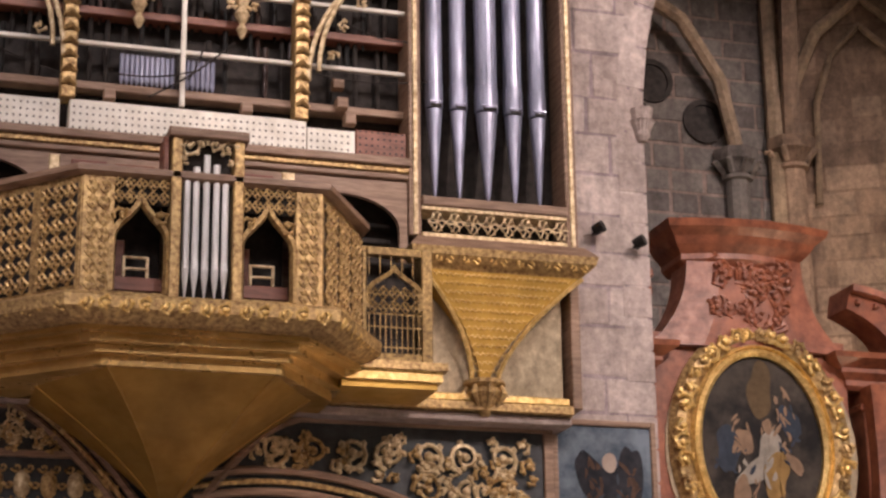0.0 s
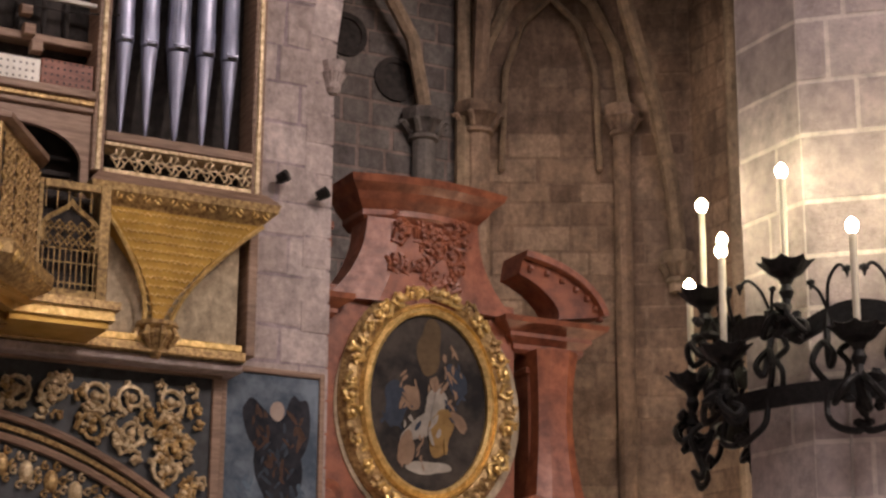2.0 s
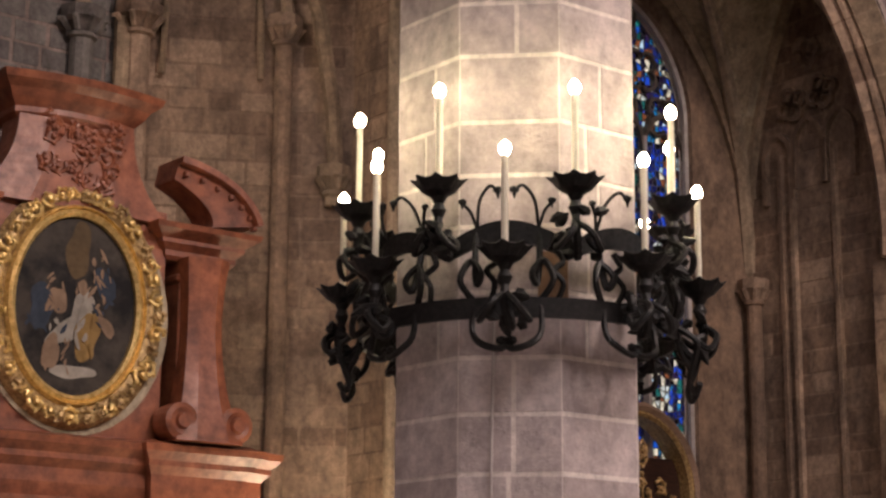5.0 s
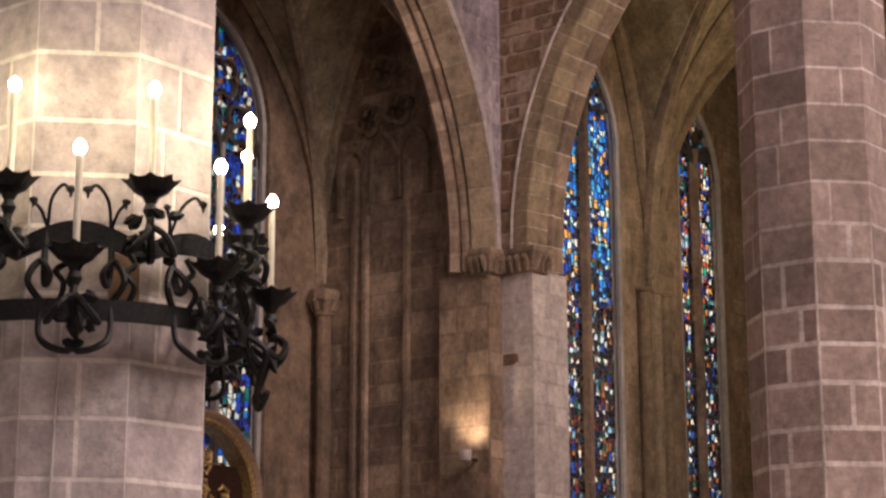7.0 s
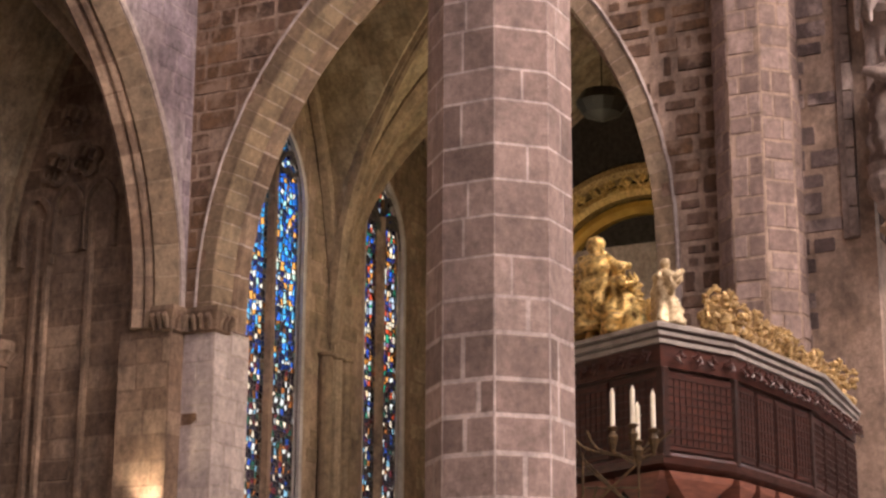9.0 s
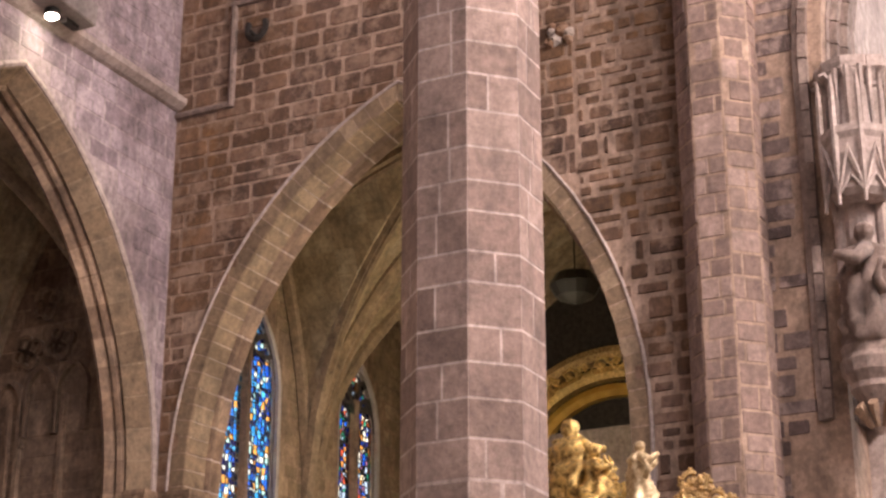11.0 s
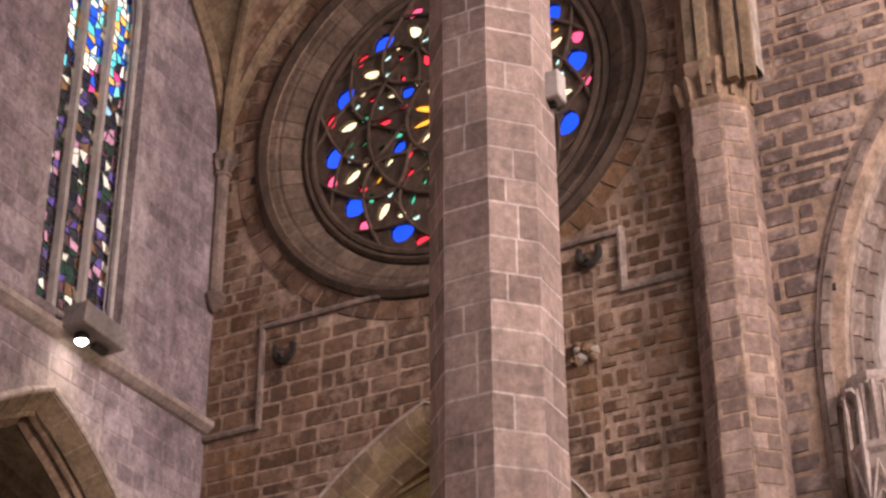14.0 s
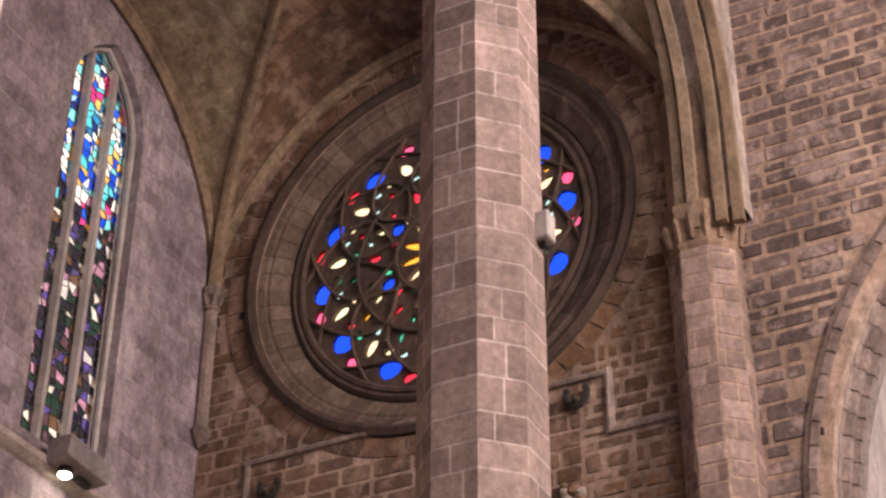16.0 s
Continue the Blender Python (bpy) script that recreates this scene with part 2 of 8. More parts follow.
SKY_GLASS = stained("sky_blue_glass", [(0.02, 0.20, 0.75), (0.08, 0.42, 0.80), (0.02, 0.03, 0.08), (0.02, 0.12, 0.60), (0.40, 0.62, 0.58), (0.72, 0.34, 0.08), (0.01, 0.07, 0.45), (0.75, 0.74, 0.66), (0.03, 0.28, 0.62), (0.02, 0.02, 0.10)], 0.7)


# ---- mesh helpers ----
def part(name, bm, mat, parent=None, label=""):
    me = bpy.data.meshes.new(name)
    bm.to_mesh(me)
    bm.free()
    me.materials.append(mat)
    ob = new(name, me)
    ob.parent = parent
    if name in ("side_tracery", "post_carving", "pierced_panel", "panel_grid", "screen_lattice", "cornice_carving", "turret_carving", "frieze_carving", "gilt_arch"):
        ob["kind"] = "stuff"  # fine carving, too small to take apart
    return tagged(ob, label)


def mesh_part(name, verts, faces, mat, parent=None, label=""):
    me = bpy.data.meshes.new(name)
    me.from_pydata([tuple(v) for v in verts], [], faces)
    me.materials.append(mat)
    ob = new(name, me)
    ob.parent = parent
    return tagged(ob, label)


def thing(name, label, category, group="", kind=""):
    return tagged(new(name), label, category, group, kind)


def add_box(bm, c, s, turn=None):
    """A box of size s with its centre at c."""
    vs = bmesh.ops.create_cube(bm, size=1.0)["verts"]
    m = Matrix.Translation(c) @ (turn.to_4x4() if turn else Matrix()) @ Matrix.Diagonal((*s, 1))
    bmesh.ops.transform(bm, matrix=m, verts=vs)
    return vs


def add_loft(bm, rings, closed=True, caps=True):
    """Skin over rings of equal length."""
    rows = [[bm.verts.new(v) for v in r] for r in rings]
    n = len(rows[0])
    for a, b in zip(rows, rows[1:]):
        for k in range(n if closed else n - 1):
            bm.faces.new((a[k], a[(k + 1) % n], b[(k + 1) % n], b[k]))
    if caps and closed and n > 2:
        bm.faces.new(rows[0][::-1])
        bm.faces.new(rows[-1])
    return rows


def ring(n, r, z, at=(0, 0), turn=0.0, sx=1.0, sy=1.0):
    return [Vector((at[0] + sx * r * math.cos(turn + 2 * math.pi * k / n), at[1] + sy * r * math.sin(turn + 2 * math.pi * k / n), z)) for k in range(n)]


def add_lathe(bm, profile, n=16, m=None, turn=0.0):
    m = m or Matrix()
    add_loft(bm, [[m @ v for v in ring(n, r, z, turn=turn)] for r, z in profile])


def add_tube(bm, pts, radii, n=6):
    """A round rod along pts; radii: one number or one a point."""
    pts = [Vector(p) for p in pts]
    if not hasattr(radii, "__len__"):
        radii = [radii] * len(pts)
    rings, side = [], None
    for k, p in enumerate(pts):
        d = (pts[min(k + 1, len(pts) - 1)] - pts[max(k - 1, 0)]).normalized()
        if side is None:
            side = d.orthogonal().normalized()
        side = (side - d * side.dot(d)).normalized()
        up = d.cross(side)
        rings.append([p + radii[k] * (math.cos(2 * math.pi * j / n) * side + math.sin(2 * math.pi * j / n) * up) for j in range(n)])
    add_loft(bm, rings)


def add_sweep(bm, path, profile, place):
    """Sweep a profile of (out, depth) along a 2D path of (u, v): out is square to the path in its plane, depth comes forward. place maps (u, depth, v)."""
    rings = []
    for k, (u, v) in enumerate(path):
        a, b = path[max(k - 1, 0)], path[min(k + 1, len(path) - 1)]
        du, dv = b[0] - a[0], b[1] - a[1]
        s = math.hypot(du, dv) or 1
        nu, nv = -dv / s, du / s
        rings.append([place(u + o * nu, w, v + o * nv) for o, w in profile])
    add_loft(bm, rings)


def on_north(u, w, v):
    return Vector((u, YN - w, v))


def on_east(u, w, v):
    return Vector((XE - w, u, v))


class Hole:
    """An opening in a wall: between u0 and u1, from lo(u) to hi(u)."""
    def __init__(self, u0, u1, lo, hi, n=28):
        self.u0, self.u1, self.lo, self.hi = u0, u1, lo, hi
        c, h = (u0 + u1) / 2, (u1 - u0) / 2
        self.us = [c - h * math.cos(math.pi * k / n) for k in range(n + 1)]

    def inside(self, u, v, grow=0.0):
        if not self.u0 - grow < u < self.u1 + grow:
            return False
        q = min(max(u, self.u0 + 1e-6), self.u1 - 1e-6)
        return self.lo(q) - grow < v < self.hi(q) + grow


def pointed(centre, half, spring, radius):
    """The height of a pointed arch over u."""
    def height(u):
        d = abs(u - centre) + radius - half
        return spring + math.sqrt(max(0.0, radius * radius - d * d))
    return height


def arch_path(centre, half, spring, radius, foot, n=14):
    """The line of a pointed arch with its jambs, from one foot to the other."""
    k, top = radius - half, math.acos((radius - half) / radius)
    right = [(centre + half, foot)] + [(centre - k + radius * math.cos(top * j / n), spring + radius * math.sin(top * j / n)) for j in range(n + 1)]
    left = [(2 * centre - u, v) for u, v in right]
    return right + left[-2::-1]


def arch_hole(centre, half, spring, radius, foot):
    return Hole(centre - half, centre + half, lambda u: foot, pointed(centre, half, spring, radius))


def disc_hole(cu, cv, r):
    return Hole(cu - r, cu + r, lambda u: cv - math.sqrt(max(0, r * r - (u - cu) ** 2)), lambda u: cv + math.sqrt(max(0, r * r - (u - cu) ** 2)), 40)


def pierced_wall(name, place, u0, u1, v0, v1, holes, thick, mat, label):
    us = sorted({round(u, 5) for u in [u0, u1] + [u for h in holes for u in h.us] if u0 <= u <= u1})
    verts, faces = [], []

    def quad(*p):
        n = len(verts)
        verts.extend(p)
        faces.append((n, n + 1, n + 2, n + 3))
    for a, b in zip(us, us[1:]):
        mid = (a + b) / 2
        act = sorted((h for h in holes if h.u0 < mid < h.u1), key=lambda h: h.lo(mid))
        lows = [(v0, v0)] + [(h.hi(a), h.hi(b)) for h in act]
        highs = [(h.lo(a), h.lo(b)) for h in act] + [(v1, v1)]
        for (la, lb), (ha, hb) in zip(lows, highs):
            if ha - la > 1e-4 or hb - lb > 1e-4:
                quad(place(a, 0, la), place(b, 0, lb), place(b, 0, hb), place(a, 0, ha))
                quad(place(a, -thick, la), place(b, -thick, lb), place(b, -thick, hb), place(a, -thick, ha))
    for h in holes:
        for a, b in zip(h.us, h.us[1:]):
            for edge in (h.lo, h.hi):
                if edge(a) <= v0 + 1e-6 and edge(b) <= v0 + 1e-6:
                    continue
                quad(place(a, 0, edge(a)), place(b, 0, edge(b)), place(b, -thick, edge(b)), place(a, -thick, edge(a)))
        for u in (h.u0, h.u1):
            if h.hi(u) - h.lo(u) > 1e-3:
                quad(place(u, 0, h.lo(u)), place(u, 0, h.hi(u)), place(u, -thick, h.hi(u)), place(u, -thick, h.lo(u)))
    quad(place(u0, 0, v0), place(u0, 0, v1), place(u0, -thick, v1), place(u0, -thick, v0))
    quad(place(u1, 0, v0), place(u1, 0, v1), place(u1, -thick, v1), place(u1, -thick, v0))
    quad(place(u0, 0, v1), place(u1, 0, v1), place(u1, -thick, v1), place(u0, -thick, v1))
    return tagged(mesh_part(name, verts, faces, mat), label, "wall", kind="structure")


def course_blocks(rng, u0, u1, v0, v1, height, length, joint, holes=(), grow=0.3, wild=0.0):
    """Blocks (u, v, width, height) of a coursed wall that stand clear of its holes."""
    out, v = [], v0
    while v < v1:
        h = height * rng.uniform(0.82 - 0.25 * wild, 1.2 + 0.25 * wild)
        u = u0 - rng.uniform(0, length)
        while u < u1:
            w = length * rng.uniform(0.55 - 0.12 * wild, 1.45 + 0.3 * wild)
            a, b, top = max(u, u0), min(u + w, u1), min(v + h, v1)
            u += w
            if b - a < 0.12 or top - v < 0.1:
                continue
            if any(k.inside(p, q, grow) for k in holes for p in (a, (a + b) / 2, b) for q in (v, (v + top) / 2, top)):
                continue
            out.append(((a + b) / 2, (v + top) / 2, b - a - joint * rng.uniform(0.7, 1.4 + wild), top - v - joint * rng.uniform(0.7, 1.4 + wild)))
        v += h
    return out


def block_shape(rng, place, b, proud, rough=0.022):
    """The eight corners of one uneven ashlar block."""
    u, v, w, h = b
    d, e = proud * rng.uniform(0.4, 1.4), 0.016
    vs = [place(u + sx * w / 2, -0.02, v + sy * h / 2) for sx, sy in ((-1, -1), (1, -1), (1, 1), (-1, 1))]
    vs += [place(u + sx * (w / 2 - e) + rng.uniform(-rough, rough), d, v + sy * (h / 2 - e) + rng.uniform(-rough, rough)) for sx, sy in ((-1, -1), (1, -1), (1, 1), (-1, 1))]
    return vs


BLOCK_FACES = [(4, 5, 6, 7), (0, 1, 5, 4), (1, 2, 6, 5), (2, 3, 7, 6), (3, 0, 4, 7)]
UNIT_BLOCKS = {}


def unit_block(mat):
    """One bevelled block of size 1 that all single blocks of a material share."""
    if mat.name not in UNIT_BLOCKS:
        me = bpy.data.meshes.new("block")
        e = 0.46
        me.from_pydata([(sx * 0.5, -0.5, sy * 0.5) for sx, sy in ((-1, -1), (1, -1), (1, 1), (-1, 1))] + [(sx * e, 0.5, sy * e) for sx, sy in ((-1, -1), (1, -1), (1, 1), (-1, 1))], [], BLOCK_FACES)
        me.materials.append(mat)
        UNIT_BLOCKS[mat.name] = me
    return UNIT_BLOCKS[mat.name]


RUBBLE_FACES = [tuple(range(8, 16))] + [(k, (k + 1) % 8, 8 + (k + 1) % 8, 8 + k) for k in range(8)]
RUBBLE = {}


def rubble_outline(rng, w, h, inset):
    """Eight corners of a worn block about its centre, its corners knocked off unevenly."""
    e = min(w, h) * 0.5
    out = []
    for sx, sy, first in ((-1, -1, 0), (1, -1, 1), (1, 1, 0), (-1, 1, 1)):
        cu, cv = e * rng.uniform(0.05, 0.32), e * rng.uniform(0.05, 0.32)
        a, b = (sx * (w / 2 - inset), sy * (h / 2 - cv - inset)), (sx * (w / 2 - cu - inset), sy * (h / 2 - inset))
        for p in ((b, a) if first else (a, b)):
            out.append((p[0] + rng.uniform(-0.04, 0.04) * e, p[1] + rng.uniform(-0.07, 0.07) * e))
    return out


def rubble_stone(mat, k):
    """One of eight worn blocks of size 1 that single stones of a material share."""
    if (mat.name, k) not in RUBBLE:
        rng = random.Random(k)
        o = rubble_outline(rng, 1, 1, 0.0)
        me = bpy.data.meshes.new("block")
        me.from_pydata([(u, -0.5, v) for u, v in o] + [(u * 0.92, 0.5 * rng.uniform(0.7, 1.1), v * 0.90) for u, v in o], [], RUBBLE_FACES)
        me.materials.append(mat)
        RUBBLE[mat.name, k] = me
    return RUBBLE[mat.name, k]


def lay_blocks(parent, rng, place, blocks, mat, proud, single, rubble=False):
    """Single blocks where single(block) holds (300 at most), the rest joined."""
    verts, faces, count = [], [], 0
    o, du, dw, dv = place(0, 0, 0), place(1, 0, 0) - place(0, 0, 0), place(0, 1, 0) - place(0, 0, 0), place(0, 0, 1) - place(0, 0, 0)
    turn = Matrix((du, dw, dv)).transposed().to_4x4()
    for b in blocks:
        if count < 300 and single(b):
            count += 1
            ob = new("block", rubble_stone(mat, rng.randrange(8)) if rubble else unit_block(mat))
            d = proud * rng.uniform(0.5, 1.3) + 0.02
            ob.matrix_basis = Matrix.Translation(place(b[0], d / 2 - 0.02, b[1])) @ turn @ Matrix.Diagonal((b[2], d, b[3], 1))
            ob.parent = parent
        else:
            n = len(verts)
            if rubble:
                d, o = proud * rng.uniform(0.4, 1.5), rubble_outline(rng, b[2], b[3], 0.0)
                verts += [place(b[0] + p, -0.02, b[1] + q) for p, q in o] + [place(b[0] + p * 0.94, d * rng.uniform(0.7, 1.1), b[1] + q * 0.92) for p, q in o]
                faces += [tuple(n + i for i in f) for f in RUBBLE_FACES]
                continue
            verts += block_shape(rng, place, b, proud)
            faces += [tuple(n + i for i in f) for f in BLOCK_FACES]
    if verts:
        tagged(mesh_part("blocks", verts, faces, mat, parent), kind="stuff")


# ---- the setting ----
def slab(name, c, s, mat, label, category):
    bm = bmesh.new()
    add_box(bm, c, s)
    return tagged(part(name, bm, mat), label, category, kind="structure")


slab("floor", (4, 4, -0.15), (90, 60, 0.3), FLOOR_STONE, "worn grey stone floor of the cathedral", "floor")
slab("ceiling", (-1, -2, ZTOP + 0.3), (60, 22, 0.6), VAULT, "plain high ceiling over the nave", "ceiling")
slab("wall_south", (0, YS - 0.5, ZTOP / 2), (62, 1.0, ZTOP), BLOCK, "plain brown stone south wall", "wall")
slab("wall_west", (XW - 0.5, 4, ZTOP / 2), (1.0, 40, ZTOP), BLOCK, "plain brown stone west wall", "wall")

# north wall: organ bay, open chapel with the red altarpiece, open chapel beside the east wall
N2 = arch_hole(13.42, 4.33, 10.1, 7.4, 0.0)
N3 = arch_hole(23.55, 4.62, 9.7, 7.67, 0.0)
NWIN = arch_hole(24.03, 1.27, 26.6, 2.3, 18.4)
N_HOLES = [N2, N3, NWIN]
wall_north = pierced_wall("wall_north", on_north, XW, XE, 0.0, 34.0, N_HOLES, 0.9, MORTAR_N, "coursed brown stone wall with chapel arches")

# east wall: arch of the end chapel, rose window over it, arch of the presbytery
E1 = arch_hole(15.6, 4.58, 9.8, 7.78, 0.0)
ROSE_Y, ROSE_Z, ROSE_S = 15.17, 24.3, 1.10  # centre and size of the rose
EROSE = disc_hole(ROSE_Y, ROSE_Z, 4.40)
E2 = arch_hole(-0.6, 7.9, 15.9, 8.2, 0.0)
E_HOLES = [E1, EROSE, E2]
wall_east = pierced_wall("wall_east", on_east, YS, YN, 0.0, ZTOP, E_HOLES, 1.0, MORTAR_E, "rough coursed red-brown stone wall with a rose window")

YA = 8.75  # the line of the nave arcade


def wall_panel(name, a, b, z0, z1, mat, label, thick=0.4):
    """A plain upright wall from a to b in plan; its thickness lies to the left of that line."""
    a, b = Vector((*a, 0)), Vector((*b, 0))
    d = (b - a).normalized()
    n = Vector((-d.y, d.x, 0)) * thick
    bm = bmesh.new()
    add_loft(bm, [[p + Vector((0, 0, z)) for p in (a, b, b + n, a + n)] for z in (z0, z1)])
    return tagged(part(name, bm, mat), label, "wall", kind="structure")


def line_place(a, b):
    """A place function for a wall from a to b in plan, which is seen from its right."""
    a, b = Vector((*a, 0)), Vector((*b, 0))
    d = (b - a).normalized()
    n = Vector((d.y, -d.x, 0))
    return lambda u, w, v: a + d * u + n * w + Vector((0, 0, v))


# nave arcade and the plain wall over it
def on_arcade(u, w, v):
    return Vector((u, YA - 0.6 - w, v))


BAYS = (-30.0, -21.5, -11.9, -2.2, PILLAR_A[0], PILLAR_B[0], XE)
arcade_holes = [arch_hole((a + b) / 2, (b - a) / 2 - 0.62, 24.6, (b - a) / 2 - 0.5, 0.0) for a, b in zip(BAYS[1:], BAYS[2:])]
pierced_wall("wall_arcade", on_arcade, XW, XE, 22.45, ZTOP, [Hole(h.u0, h.u1, lambda u: 22.45, h.hi) for h in arcade_holes], 1.2, MORTAR, "high stone wall over the nave arcade")
for k, h in enumerate(arcade_holes):
    c, half, r = (h.u0 + h.u1) / 2, (h.u1 - h.u0) / 2, (h.u1 - h.u0) / 2 + 0.12
    bm = bmesh.new()
    for off, dep in ((0.0, 0.04), (-0.14, -0.25)):
        add_sweep(bm, arch_path(c, half + off, 24.6, r + off, 22.0), [(0, dep), (0, dep - 0.2), (0.16, dep - 0.2), (0.16, dep)], on_arcade)
        add_sweep(bm, arch_path(c, half + off, 24.6, r + off, 22.0), [(0, -1.24 - dep), (0, -1.04 - dep), (0.16, -1.04 - dep), (0.16, -1.24 - dep)], on_arcade)
    tagged(part("arch_moulding", bm, ARCH_STONE), "stepped stone moulding of a nave arch", "moulding", kind="structure")


def groin_vault(name, x0, x1, y0, y1, spring, rise, mat, rib_mat, rib, label, cells=30, brick=None):
    """Pointed ribbed vault over one bay, its courses laid as separate stones, with diagonal, transverse and wall ribs."""
    xc, yc, ax, ay = (x0 + x1) / 2, (y0 + y1) / 2, (x1 - x0) / 2, (y1 - y0) / 2
    rx, ry = (rise ** 2 + ax ** 2) / 2 / ax, (rise ** 2 + ay ** 2) / 2 / ay
    fx, fy = pointed(xc, ax, spring, rx), pointed(yc, ay, spring, ry)
    top = lambda x, y: Vector((x, y, max(fx(x), fy(y))))
    rng = random.Random(name)
    verts, faces = [], []
    n = cells
    for i in range(n):
        for j in range(n):
            xa, xb = x0 + (x1 - x0) * i / n, x0 + (x1 - x0) * (i + 1) / n
            ya, yb = y0 + (y1 - y0) * j / n, y0 + (y1 - y0) * (j + 1) / n
            k = len(verts)
            lift = Vector((0, 0, rng.uniform(0, 0.03)))
            verts += [top(xa, ya) + lift, top(xb, ya) + lift, top(xb, yb) + lift, top(xa, yb) + lift]
            faces.append((k, k + 1, k + 2, k + 3))
    # outer shell that keeps the weather out
    for i in range(n):
        for j in range(n):
            xa, xb = x0 + (x1 - x0) * i / n, x0 + (x1 - x0) * (i + 1) / n
            ya, yb = y0 + (y1 - y0) * j / n, y0 + (y1 - y0) * (j + 1) / n
            k = len(verts)
            up = Vector((0, 0, 0.25))
            verts += [top(xa, ya) + up, top(xb, ya) + up, top(xb, yb) + up, top(xa, yb) + up]
            faces.append((k, k + 1, k + 2, k + 3))
    ob = tagged(mesh_part(name, verts, faces, mat), label, "vault", kind="structure")
    if brick:
        ob.data.materials.append(brick)
        for f in ob.data.polygons:
            if (f.center.x - xc) / ax > abs(f.center.y - yc) / ay:
                f.material_index = 1
    m = 28
    lines = [[(x0 + (x1 - x0) * s / m, y0 + (y1 - y0) * s / m) for s in range(m + 1)], [(x0 + (x1 - x0) * s / m, y1 - (y1 - y0) * s / m) for s in range(m + 1)]]
    lines += [[(x, y0 + (y1 - y0) * s / m) for s in range(m + 1)] for x in (x0 + 0.1, x1 - 0.1)]
    lines += [[(x0 + (x1 - x0) * s / m, y) for s in range(m + 1)] for y in (y0 + 0.1, y1 - 0.1)]
    for line in lines:
        bm = bmesh.new()
        pts = [top(x, y) - Vector((0, 0, 0.02)) for x, y in line]
        add_tube(bm, pts, rib, 6)
        add_tube(bm, [p - Vector((0, 0, rib * 0.9)) for p in pts], rib * 0.55, 6)
        tagged(part("vault_rib", bm, rib_mat, ob))
    return ob


for k, (a, b) in enumerate(zip(BAYS, BAYS[1:])):
    groin_vault(f"ceiling_{k + 1}", a, b, YA + 0.3, YN, 24.0, 5.9, VAULT, ARCH_STONE, 0.17, "ribbed ochre stone vault of the aisle", 48 if b == XE else 30, BLOCK_E if b == XE else None)

# chapel with the red altarpiece: its many-sided end
C2 = [(8.85, 20.85), (8.85, 24.6), (11.4, 27.0), (14.35, 27.0), (16.75, 25.75), (17.75, 25.0), (17.75, 20.85)]
for k, (a, b) in enumerate(zip(C2, C2[1:])):
    wall_panel(f"wall_chapel_{k + 1}", a, b, 0, 19.0, BLOCK if k in (0, 1, 2) else CHAPEL_STONE, "old stained stone wall of a side chapel")
bm = bmesh.new()
add_loft(bm, [[Vector((x, y, 19.0)) for x, y in C2], [Vector((13.3 + (x - 13.3) * 0.5, 22.5 + (y - 22.5) * 0.5, 21.4)) for x, y in C2]])
tagged(part("ceiling_7", bm, CHAPEL_STONE), "dark stone vault of the side chapel", "vault", kind="structure")


def shaft(name, x, y, z0, z1, r, mat, capital=True, label="slender round stone wall shaft with a carved capital"):
    """A wall shaft with a leafy capital on top."""
    bm = bmesh.new()
    add_lathe(bm, [(r, z0), (r, z1 - 0.45), (r * 1.35, z1 - 0.42), (r * 1.35, z1 - 0.36), (r, z1 - 0.34)], 10, Matrix.Translation((x, y, 0)))
    ob = tagged(part(name, bm, mat), label, "shaft", kind="structure")
    if capital:
        bm = bmesh.new()
        add_lathe(bm, [(r, z1 - 0.34), (r * 1.5, z1 - 0.16), (r * 1.9, z1 - 0.1), (r * 2.0, z1), (r * 2.0, z1 + 0.1)], 8, Matrix.Translation((x, y, 0)))
        for k in range(8):
            a = k * math.pi / 4
            add_tube(bm, [(x + r * 1.2 * math.cos(a), y + r * 1.2 * math.sin(a), z1 - 0.32), (x + r * 1.9 * math.cos(a), y + r * 1.9 * math.sin(a), z1 - 0.12), (x + r * 2.3 * math.cos(a), y + r * 2.3 * math.sin(a), z1 - 0.16)], [0.05, 0.06, 0.03], 5)
        part("capital", bm, mat, ob)
    return ob


